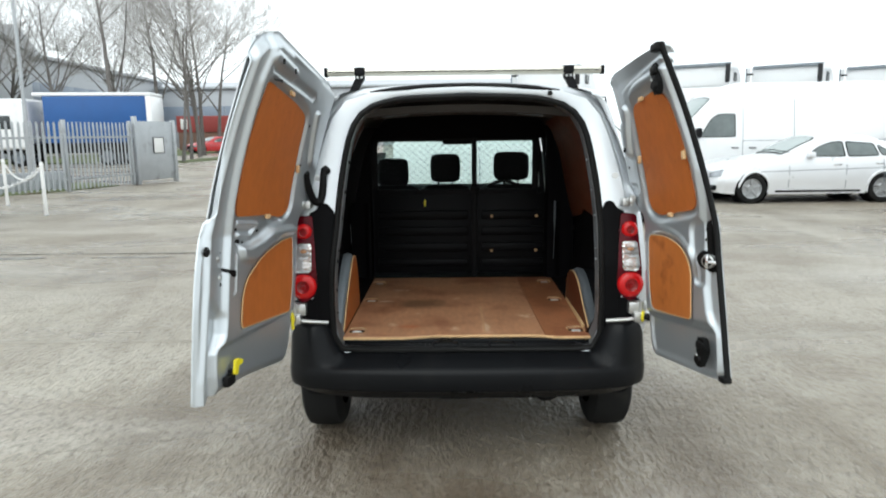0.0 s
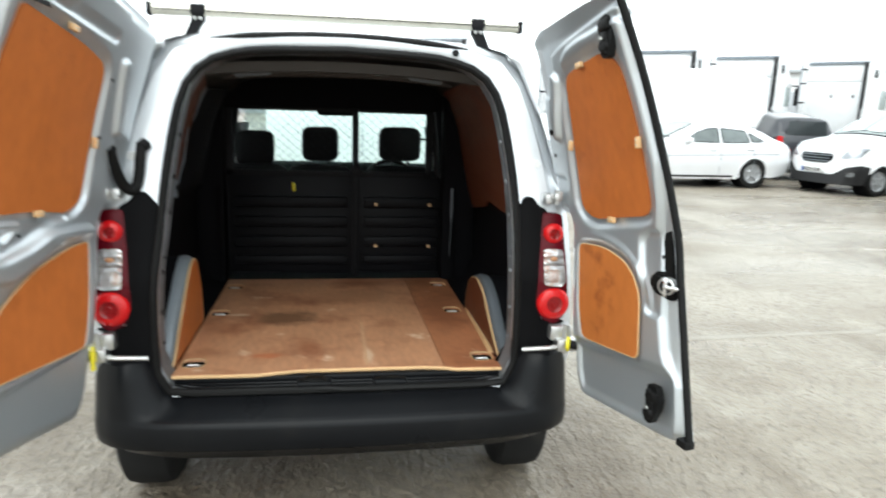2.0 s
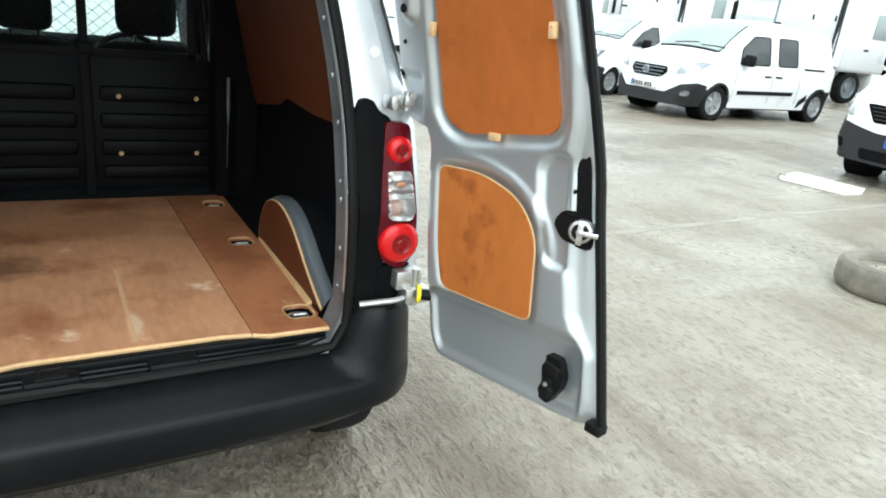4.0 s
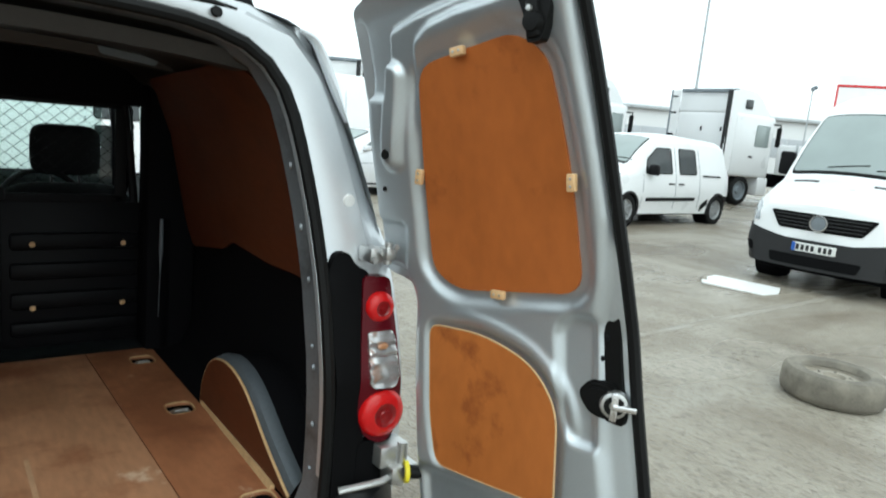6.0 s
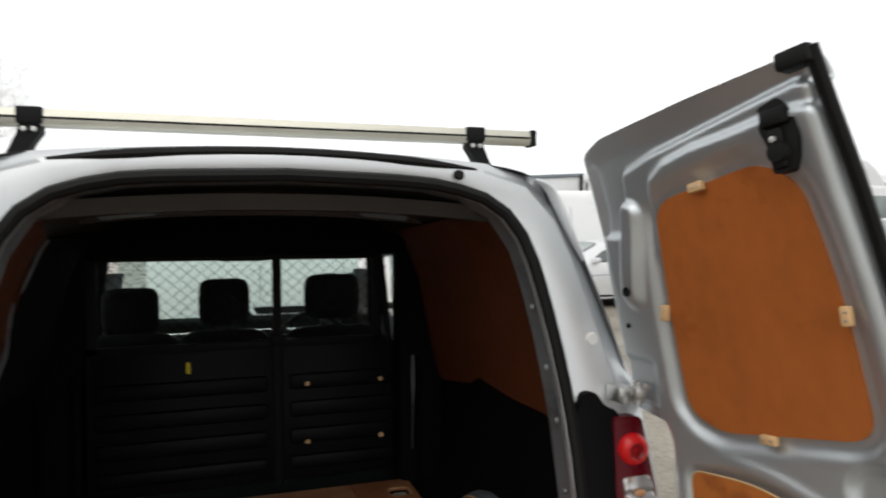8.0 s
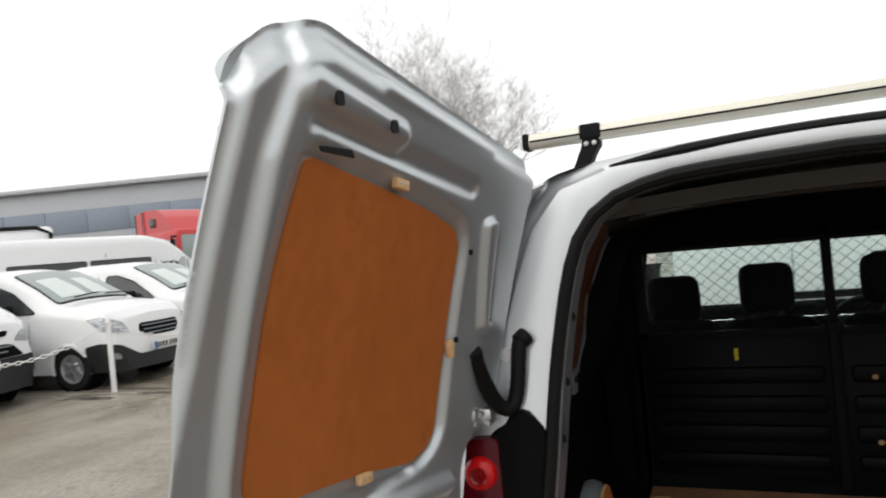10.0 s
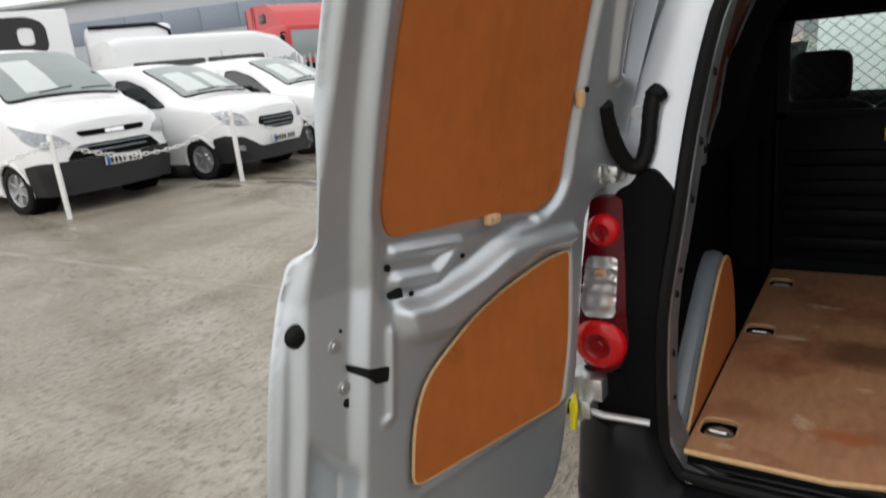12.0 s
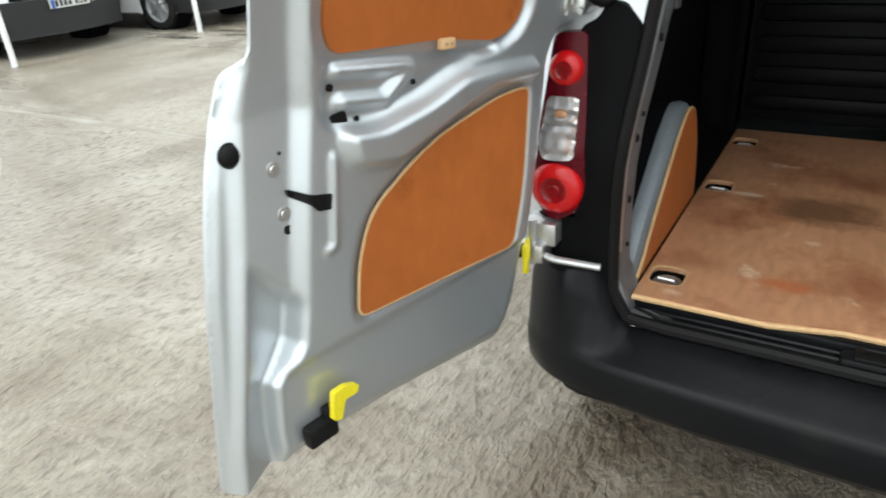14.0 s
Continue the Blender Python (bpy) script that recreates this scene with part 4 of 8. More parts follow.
        if sx > 0:
            part("floor_batten", slab([(0.0, 0.0), (0.016, 0.0), (0.016, 0.010), (0.004, 0.012)], lambda u, v, d: (0.578 + 0.016 * (1 - d) + u, 0.80 - 0.60 * d, 0.602 + v), 1.0), PLY_EDGE, van, "thin pale batten at the arch foot")
        part("face_edge", tube([(sx * 0.601, u, v) for u, v in curve], 0.0045, 6), PLY_EDGE, van)
        bm = bmesh.new()
        grow = [(u + 0.02 * (u - 0.4), v + 0.0) for u, v in curve]
        bridge(bm, [[(sx * 0.607, u, v - 0.004) for u, v in curve], [(sx * 0.617, u - 0.004, v + 0.012) for u, v in grow], [(sx * 0.634, u - 0.008, v + 0.018) for u, v in grow], [(sx * 0.652, u - 0.010, v + 0.014) for u, v in grow]], closed=False)
        # Same steel on both sides; the right arch is coloured darker for its shade.
        part("wheel_arch", bm, DIM_ARCH_STEEL if sx > 0 else STEEL_ARCH, van, "grey painted steel wheel arch")
        bm = bmesh.new()
        bridge(bm, [[(sx * 0.651, u - 0.010, v + 0.013) for u, v in grow], [(sx * 0.745, u - 0.010, v + 0.006) for u, v in grow]], closed=False)
        part("arch_cover", bm, DARK_LINING, van)


load_bay()


def load_floor():
    holes = {"l": [(-0.540, 0.165), (-0.542, 0.79), (-0.54, 1.25)], "r": [(0.541, 0.165), (0.528, 0.79), (0.53, 1.27)]}
    ring = lambda c: rounded([(c[0] - 0.042, c[1] - 0.046), (c[0] + 0.042, c[1] - 0.046), (c[0] + 0.042, c[1] + 0.046), (c[0] - 0.042, c[1] + 0.046)], 0.03)
    boards = [([(-0.592, 0.05), (-0.30, 0.048), (-0.16, 0.078), (0.30, 0.08), (0.378, 0.068), (0.358, 1.40), (-0.592, 1.40)], "l"), ([(0.381, 0.068), (0.42, 0.052), (0.592, 0.05), (0.592, 1.40), (0.361, 1.40)], "r")]
    for poly, side in boards:
        bm = sheet(poly, 0.08, lambda a: np.stack([a[:, 0], a[:, 1], np.full(len(a), 0.602)], 1), lambda a: np.stack([a[:, 0], a[:, 1], np.full(len(a), 0.588)], 1), [ring(c) for c in holes[side]])
        board = part("floor_board", bm, FLOOR_PLY if side == "l" else FLOOR_PLY_RED, van, "worn plywood floor board")
        edge = [p for p in poly if p[1] < 0.1]
        part("board_edge", tube([(x, y - 0.001, 0.594) for x, y in edge], 0.0068, 6), PLY_EDGE, board)
        for c in holes[side]:
            part("hole_edge", tube([(x, y, 0.600) for x, y in ring(c)], 0.0028, 6, closed=True), PLY_EDGE, board)
            bm = lathe([(0, -0.004), (0.03, -0.004), (0.034, 0.0), (0.026, 0.004), (0, 0.002)], pose(c[0], c[1], 0.584), 16)
            tube([(c[0] - 0.022, c[1], 0.587), (c[0] - 0.018, c[1] - 0.014, 0.598), (c[0] + 0.018, c[1] - 0.014, 0.598), (c[0] + 0.022, c[1], 0.587)], 0.005, 8, bm)
            part("lashing_ring", bm, ZINC, van)
    part("under_floor", box(-0.66, 0.66, 0.07, 1.46, 0.56, 0.578), DARK_LINING, van)
    part("floor_seam", box(0.084, 0.096, 0.10, 0.62, 0.6015, 0.6026), FLOOR_SEAM, van, "scuffed pale seam in the floor")


load_floor()


def bulkhead():
    for x0, x1 in ((-0.60, 0.075), (0.10, 0.585)):
        bm = box(x0, x1, 1.478, 1.498, 0.62, 1.165, 0.012)
        panel = part("bulkhead_panel", bm, BULKHEAD, van, "ribbed black bulkhead panel")
        for z, h in ((0.695, 0.026), (0.80, 0.030), (0.91, 0.030), (1.02, 0.030)):
            part("panel_rib", box(x0 + 0.03, x1 - 0.03, 1.462, 1.480, z - h, z + h, 0.015), BULKHEAD, panel)
        if x0 > 0:
            for x in (0.20, 0.50):
                for z in (0.775, 1.01):
                    part("screw", lathe([(0, 0.007), (0.009, 0.005), (0.011, 0), (0, 0)], pose(x, 1.464, z, 90, 0, 0), 10), PALE_WOOD, panel)
        else:
            part("pull_tab", box(-0.255, -0.240, 1.455, 1.466, 1.08, 1.125, 0.003), YELLOW, panel)
    bm = box(0.068, 0.102, 1.47, 1.50, 0.6, 1.56, 0.004)
    for z in (1.175, 1.525):
        box(-0.63, 0.50, 1.48, 1.50, z - 0.016, z + 0.016, 0.004, bm)
    box(-0.643, -0.562, 1.48, 1.50, 0.62, 1.56, 0.004, bm)
    box(0.472, 0.512, 1.48, 1.50, 1.10, 1.56, 0.004, bm)
    tube([(0.50, 1.49, 1.55), (0.522, 1.50, 1.40), (0.545, 1.50, 1.15)], 0.016, 8, bm)
    box(0.06, 0.12, 1.455, 1.475, 1.17, 1.215, 0.008, bm)
    part("bulkhead_frame", bm, BLACK_PLASTIC, van)
    bm = bmesh.new()
    z0, z1, y = 1.18, 1.51, 1.49
    pitch = 0.050
    for x0, x1 in ((-0.575, 0.078), (0.098, 0.480)):
        for s in (1, -1):
            k = x0 - 0.6
            while k < x1 + 0.6:
                pts = [(k + s * 0.0 + t * 0.38 * s, z0 + t * (z1 - z0)) for t in (0.0, 1.0)]
                (xa, za), (xb, zb) = pts
                lo, hi = 0.0, 1.0
                for edge, sign in ((x0, 1), (x1, -1)):
                    fa, fb = sign * (xa - edge), sign * (xb - edge)
                    if fa < 0 and fb < 0:
                        lo, hi = 1, 0
                    elif fa < 0:
                        lo = max(lo, fa / (fa - fb))
                    elif fb < 0:
                        hi = min(hi, fa / (fa - fb))
                if lo < hi:
                    p = [(xa + (xb - xa) * t, y + 0.002 * s, za + (zb - za) * t) for t in (lo, hi)]
                    tube(p, 0.00125, 4, bm)
                k += pitch
    part("wire_mesh", bm, BLACK_PLASTIC, van, "diamond wire mesh screen")
    part("bulkhead_top", box(-0.66, 0.62, 1.47, 1.52, 1.525, 1.70, 0.01), DARK_LINING, van)


bulkhead()


def pillow(x, y, z, w, d, h, power=0.42):
    """A soft cushion: a box with fully rounded sides."""
    soft = lambda a: math.copysign(abs(a) ** power, a)
    bm = bmesh.new()
    rows = []
    for i in range(1, 14):
        b = -math.pi / 2 + math.pi * i / 14
        rows.append([(x + w / 2 * soft(math.cos(b)) * soft(math.cos(a)), y + d / 2 * math.copysign(abs(math.cos(b)) ** 0.7, 1) * math.copysign(abs(math.sin(a)) ** 0.8, math.sin(a)), z + h / 2 * soft(math.sin(b))) for a in np.linspace(0, math.tau, 29)[:-1]])
    made = bridge(bm, rows)
    bm.faces.new(made[0][::-1])
    bm.faces.new(made[-1])
    return bm


def cab():
    for x, z, w in ((-0.490, 1.285, 0.225), (-0.112, 1.315, 0.215), (0.362, 1.325, 0.255)):
        seat = part("seat", pillow(x, 1.79, 0.93, w * 1.95, 0.16, 0.54), SEAT_FABRIC, van, "black fabric seat")
        part("headrest", pillow(x, 1.85, z, w, 0.11, 0.205), SEAT_FABRIC, seat)
        for dx in (-0.05, 0.05):
            part("headrest_rod", tube([(x + dx, 1.85, z - 0.20), (x + dx, 1.85, z - 0.06)], 0.007, 8), CHROME, seat)
    part("cab_floor", box(-0.80, 0.80, 1.46, 3.1, 0.45, 0.5), DARK_LINING, van)
    part("dashboard", box(-0.78, 0.78, 2.62, 3.02, 0.6, 0.985, 0.06, None, 4), BLACK_PLASTIC, van)
    part("steering_wheel", moved(lathe([(0.185 + 0.015 * math.cos(a), 0.015 * math.sin(a)) for a in np.linspace(0, math.tau, 9)], None, 32), pose(0.36, 2.50, 1.00, 65, 0, 0)), RUBBER, van)
    part("roof_lining", box(-0.60, 0.60, 1.50, 2.28, 1.735, 1.75, 0.005), DARK_LINING, van)
    part("mirror", box(-0.14, 0.10, 2.30, 2.33, 1.475, 1.55, 0.02), RUBBER, van)
    screen = rounded([(-0.70, 0), (0.70, 0), (0.58, 1), (-0.58, 1)], 0.06)

    def at(a, off):
        x, s = a[:, 0], a[:, 1]
        y = 3.04 - 0.74 * s - 0.10 * x * x
        z = 1.02 + 0.745 * s - 0.02 * x * x
        return np.stack([x, y + off * 0.66, z + off * 0.75], 1)
    part("windscreen", sheet(screen, 0.1, lambda a: at(a, 0.012), lambda a: at(a, 0.006)), CLEAR_GLASS, van).visible_shadow = False
    for sx in (1, -1):
        poly = rounded([(1.64, 1.11), (2.86, 1.11), (2.42, 1.62), (1.64, 1.64)], 0.05)
        xs = lambda z: 1.075 * np.interp(z, [0.9, 1.15, 1.35, 1.52, 1.65], [0.836, 0.822, 0.785, 0.735, 0.685])
        part("cab_window", sheet(poly, 0.1, lambda a: np.stack([sx * (xs(a[:, 1]) + 0.006), a[:, 0], a[:, 1]], 1), lambda a: np.stack([sx * (xs(a[:, 1]) + 0.001), a[:, 0], a[:, 1]], 1)), CLEAR_GLASS, van).visible_shadow = False
        part("door_mirror", box(sx * 0.93, sx * 1.08, 2.60, 2.70, 1.08, 1.27, 0.04, None, 3), BLACK_PLASTIC, van)
        part("headlight", moved(box(-0.14, 0.14, -0.2, 0.2, -0.07, 0.07, 0.05, None, 3), pose(sx * 0.66, 4.0, 0.80, 0, 0, 25 * sx)), HEADLAMP, van)
    for sx in (1, -1):
        part("windscreen_pillar", tube([(sx * 0.83, 3.02, 1.06), (sx * 0.76, 2.70, 1.36), (sx * 0.66, 2.34, 1.70), (sx * 0.62, 2.22, 1.76)], [0.06, 0.055, 0.05, 0.05], 10), DARK_LINING, van)
        part("sun_visor", box(sx * 0.34 - 0.22, sx * 0.34 + 0.22, 2.20, 2.24, 1.62, 1.73, 0.012), DARK_LINING, van)
    part("front_bumper", box(-0.82, 0.82, 3.85, 4.36, 0.26, 0.58, 0.10, None, 4), BLACK_PLASTIC, van)
    part("underbody", box(-0.80, 0.80, 0.06, 4.0, 0.29, 0.44, 0.05), DARK_LINING, van)
    # Unseen spare wheel and silencer, added to keep light off the ground beneath.
    part("spare_wheel", lathe([(0, 0.03), (0.2, 0.03), (0.22, 0.0), (0.29, 0.0), (0.31, 0.05), (0.31, 0.12), (0.27, 0.14), (0, 0.14)], pose(-0.05, 0.46, 0.235), 28), TYRE_RUBBER, van)
    part("exhaust_silencer", tube([(0.42, 0.20, 0.245), (0.42, 0.26, 0.245), (0.42, 0.30, 0.245), (0.42, 0.65, 0.25)], [0.022, 0.022, 0.075, 0.075], 12), RUBBER, van)


cab()


def wheel_meshes(radius, width, rim_mat, spokes):
    """A wheel lying on the x axis at the origin, outer face towards +x: tyre and rim as meshes."""
    r, w = radius, width / 2
    tyre = lathe([(r * 0.64, w * 0.82), (r * 0.72, w), (r * 0.90, w), (r * 0.975, w * 0.84), (r, w * 0.5), (r, -w * 0.5), (r * 0.975, -w * 0.84), (r * 0.9, -w), (r * 0.64, -w)], pose(0, 0, 0, 0, 90, 0), 36)
    rim = lathe([(r * 0.65, w * 0.86), (r * 0.62, w * 0.80), (r * 0.58, w * 0.45), (r * 0.30, w * 0.40), (r * 0.22, w * 0.66), (0, w * 0.66)], pose(0, 0, 0, 0, 90, 0), 36)
    for k in range(spokes):
        a = math.tau * k / spokes
        bar = box(w * 0.42, w * 0.74, -r * 0.055, r * 0.055, r * 0.15, r * 0.62, r * 0.02)
        moved(bar, Matrix.Rotation(a, 4, 'X'), rim)
    return tyre, rim


def put_wheel(parent, x, y, z, radius, width, out, rim_mat, spokes, name="wheel"):
    tyre, rim = wheel_meshes(radius, width, rim_mat, spokes)
    turn = pose(x, y, z, 0, 0, 0 if out > 0 else 180)
    w = part(name, moved(tyre, turn), TYRE_RUBBER, parent)
    part("rim", moved(rim, turn), rim_mat, w)
    return w


for wx in (-0.745, 0.745):
    for wy in (0.47, 3.2):
        put_wheel(van, wx, wy, 0.312, 0.312, 0.19, wx, ALLOY, 8)


# ---- the two open rear doors ----
def door_frame(sx):
    """Maps door points (u from the hinge, z up, w towards the door's inner side) to the world, for sx -1 or 1."""
    hx = -0.79 if sx < 0 else 0.80

    def to_world(u, z, w):
        u, z, w = np.broadcast_arrays(np.asarray(u, float), z, w)
        return np.stack([hx + sx * 0.199 * u - sx * 0.98 * w, -0.98 * u - 0.199 * w, z], -1)
    return to_world


def lean(u, z):
    k = np.maximum(0, np.asarray(z, float) - 1.2)
    return 0.12 * k + 0.22 * k * k + 0.05 * np.asarray(u) * k


def softened(relief, step_size=0.003, passes=2):
    """The relief on a fine grid, blurred a few millimetres so that its bends are rounded like pressed steel."""
    us, zs = np.arange(-0.24, 0.90, step_size), np.arange(0.50, 1.99, step_size)
    grid = np.stack(np.meshgrid(us, zs), -1).reshape(-1, 2)
    h = relief(grid).reshape(len(zs), len(us))
    for _ in range(passes):
        h[1:-1] = 0.25 * h[:-2] + 0.5 * h[1:-1] + 0.25 * h[2:]
        h[:, 1:-1] = 0.25 * h[:, :-2] + 0.5 * h[:, 1:-1] + 0.25 * h[:, 2:]

    def at(a):
        x, y = (a[:, 0] - us[0]) / step_size, (a[:, 1] - zs[0]) / step_size
        i, j = np.clip(x.astype(int), 0, len(us) - 2), np.clip(y.astype(int), 0, len(zs) - 2)
        fx, fy = x - i, y - j
        return (h[j, i] * (1 - fx) + h[j, i + 1] * fx) * (1 - fy) + (h[j + 1, i] * (1 - fx) + h[j + 1, i + 1] * fx) * fy
    return at


def door_piece(sx, poly, w0, thick, res=0.05, relief=None, holes=(), lines=(), thin_edge=False):
    to_world = door_frame(sx)
    shape = softened(relief) if relief else None
    top = (lambda a: w0 + lean(a[:, 0], a[:, 1]) + (shape(a) if shape else 0))

    def under(a):
        w = w0 - thick + lean(a[:, 0], a[:, 1])
        if thin_edge:
            w = np.maximum(w, top(a) - 0.006 - (thick - 0.006) * step(0.0, -0.07, signed(poly, a)))
        return to_world(a[:, 0], a[:, 1], w)
    return sheet(poly, res, lambda a: to_world(a[:, 0], a[:, 1], top(a)), under, holes, None, lines)


def door_at(sx, u, z, w, rx=0, ry=0, rz=0):
    """A pose on the door's inner side: local x along the door away from the hinge, z out of the panel."""
    p = door_frame(sx)(u, z, w + lean(u, z))
    d = Vector((sx * 0.199, -0.98, 0))
    n = Vector((-sx * 0.98, -0.199, 0))
    up = Vector((0, 0, 1))
    m = Matrix((d, up, n)).transposed().to_4x4()
    m.translation = Vector(p)
    return m @ pose(0, 0, 0, rx, ry, rz)


def ridge(d, centre, half):
    return np.clip(1 - ((np.asarray(d) - centre) / half) ** 2, 0, 1)


def line_distance(a, pts):
    """Distance of the points a from a bent line."""
    best = np.full(len(a), 9.0)
    for p, q in zip(pts, pts[1:]):
        p, q = np.array(p), np.array(q)
        d = q - p
        t = np.clip(((a - p) @ d) / (d @ d), 0, 1)
        best = np.minimum(best, np.hypot(*(a - p - t[:, None] * d).T))
    return best


R_CONTOUR = rounded([(-0.10, 1.777), (-0.03, 1.81), (0.22, 1.85), (0.476, 1.883), (0.486, 1.80), (0.507, 1.666), (0.535, 1.478), (0.562, 1.324), (0.602, 1.12), (0.645, 0.937), (0.676, 0.805), (0.714, 0.650), (0.60, 0.625), (0.155, 0.578), (0.122, 0.63), (0.085, 0.80), (0.055, 1.01), (0.045, 1.16), (0.0, 1.205), (-0.075, 1.21), (-0.092, 1.45)],
                    [0.03, 0.02, 0.03, 0.015, 0.02, 0.05, 0.05, 0.05, 0.05, 0.05, 0.05, 0.015, 0.05, 0.05, 0.05, 0.05, 0.06, 0.05, 0.03, 0.02, 0.1])
R_UPPER = rounded([(0.10, 1.665), (0.20, 1.69), (0.355, 1.725), (0.42, 1.69), (0.455, 1.52), (0.487, 1.265), (0.18, 1.205), (0.105, 1.235), (0.085, 1.44)], [0.05, 0.06, 0.05, 0.06, 0.1, 0.05, 0.09, 0.10, 0.1])
R_LOWER = rounded([(0.115, 1.112), (0.27, 1.128), (0.395, 1.10), (0.463, 1.03), (0.483, 0.825), (0.30, 0.805), (0.172, 0.795), (0.14, 0.90)], [0.03, 0.10, 0.10, 0.07, 0.025, 0.03, 0.03, 0.05])
L_CONTOUR = rounded([(-0.185, 1.785), (-0.10, 1.805), (0.18, 1.862), (0.53, 1.932), (0.60, 1.922), (0.657, 1.875), (0.672, 1.72), (0.692, 1.50), (0.707, 1.285), (0.735, 1.262), (0.764, 1.182), (0.788, 1.111), (0.821, 0.968), (0.858, 0.742), (0.876, 0.620), (0.72, 0.640), (0.51, 0.622), (0.205, 0.575), (0.158, 0.63), (0.098, 0.80), (0.055, 1.0), (0.03, 1.16), (-0.02, 1.20), (-0.10, 1.21), (-0.15, 1.45)],
                    [0.03, 0.03, 0.05, 0.02, 0.02, 0.02, 0.1, 0.1, 0.012, 0.02, 0.05, 0.05, 0.08, 0.08, 0.015, 0.05, 0.05, 0.05, 0.06, 0.05, 0.05, 0.05, 0.03, 0.02, 0.1])
L_UPPER = rounded([(0.105, 1.64), (0.25, 1.69), (0.545, 1.758), (0.575, 1.60), (0.60, 1.30), (0.585, 1.262), (0.35, 1.243), (0.20, 1.215), (0.135, 1.245), (0.115, 1.42)], [0.05, 0.05, 0.02, 0.1, 0.02, 0.02, 0.05, 0.06, 0.07, 0.1])
L_LOWER = rounded([(0.118, 1.115), (0.20, 1.118), (0.40, 1.085), (0.545, 1.01), (0.583, 0.94), (0.602, 0.835), (0.38, 0.815), (0.178, 0.795), (0.14, 0.92)], [0.02, 0.05, 0.12, 0.08, 0.05, 0.025, 0.05, 0.025, 0.05])
HANDLE_RIB = rounded([(0.047, 1.66), (-0.003, 1.665), (-0.038, 1.425), (0.012, 1.43)], 0.018)
HANDLE_SLOT = rounded([(-0.004, 1.628), (-0.028, 1.628), (-0.040, 1.447), (-0.014, 1.45)], 0.008)

door_r = thing("rear_door", "open silver rear van door lined with varnished plywood, its latches showing", "van door")
door_l = thing("rear_door", "open silver rear van door with plywood panels and a yellow catch lever", "van door")


def right_relief(a):
    edge = signed(R_CONTOUR, a)
    up, low = signed(R_UPPER, a), signed(R_LOWER, a)
    u, z = a[:, 0], a[:, 1]
    free = np.interp(z, [0.65, 0.80, 0.937, 1.12, 1.324, 1.478, 1.666, 1.80, 1.88], [0.714, 0.677, 0.645, 0.602, 0.562, 0.535, 0.507, 0.486, 0.476])
    lip = np.interp(u, [-0.10, -0.03, 0.22, 0.482], [1.777, 1.81, 1.85, 1.885]) - z
    r = -0.028 * step(-0.03, 0.0, edge) * step(0.0, 0.06, free - u) * step(0.0, 0.08, lip)
    first = step(-0.007, 0.007, np.interp(u, [0.0, 0.02, 0.102, 0.373, 0.44], [1.60, 1.735, 1.763, 1.826, 1.84]) - z)
    second = step(-0.007, 0.007, np.interp(u, [0.066, 0.086, 0.105, 0.147, 0.223, 0.313, 0.42], [1.50, 1.66, 1.715, 1.743, 1.764, 1.779, 1.80]) - z)
    r = r + (0.012 * step(0.046, 0.004, lip) - 0.024 * (1 - first) - 0.016 * (1 - second)) * step(1.50, 1.66, z)
    # flat flange along the free edge, wider below the latch
    bend = np.interp(z, [0.62, 0.70, 0.80, 0.885, 0.979, 1.216, 1.30, 1.416, 1.525, 1.668, 1.816, 1.90], [0.652, 0.650, 0.634, 0.578, 0.553, 0.520, 0.526, 0.526, 0.508, 0.482, 0.464, 0.46])
    low_edge = step(1.25, 1.0, z)
    r = r - (0.020 - 0.004 * low_edge) * step(-0.002, 0.014 + 0.010 * low_edge, u - bend) - 0.010 * (1 - low_edge) * step(-0.012, -0.003, u - free)
    r = r - 0.018 * low_edge * np.clip((u - bend) / np.maximum(free - bend, 0.02), 0, 1)
    r = r - 0.016 * step(0.040, 0.012, up)
    r = r - 0.010 * step(0.018, 0.006, low)
    r = r + 0.007 * ridge(low, 0.032, 0.016) * step(0.13, 0.25, a[:, 0]) * step(0.95, 1.02, a[:, 1])
    # stepped lower area, latch channel, hinge-side pressing, top rib
    r = r - 0.036 * step(0.792, 0.742, z - 0.13 * (u - 0.17)) * step(-0.005, -0.03, edge) * step(0.012, -0.016, u - bend)
    pocket = rounded([(0.440, 1.19), (0.455, 1.10), (0.462, 1.05), (0.481, 0.995), (0.502, 0.974), (0.60, 0.982), (0.56, 1.225), (0.47, 1.225)], 0.02)
    r = r - 0.016 * step(0.006, -0.008, signed(pocket, a)) * step(0.01, -0.01, u - bend)
    rib = line_distance(a, [(0.026, 1.645), (0.004, 1.475)])
    r = r + 0.022 * step(0.034, 0.018, rib)
    r = r - 0.014 * step(1.335, 1.315, a[:, 1]) * step(0.035, 0.015, a[:, 0]) * step(1.15, 1.2, a[:, 1])
    return r


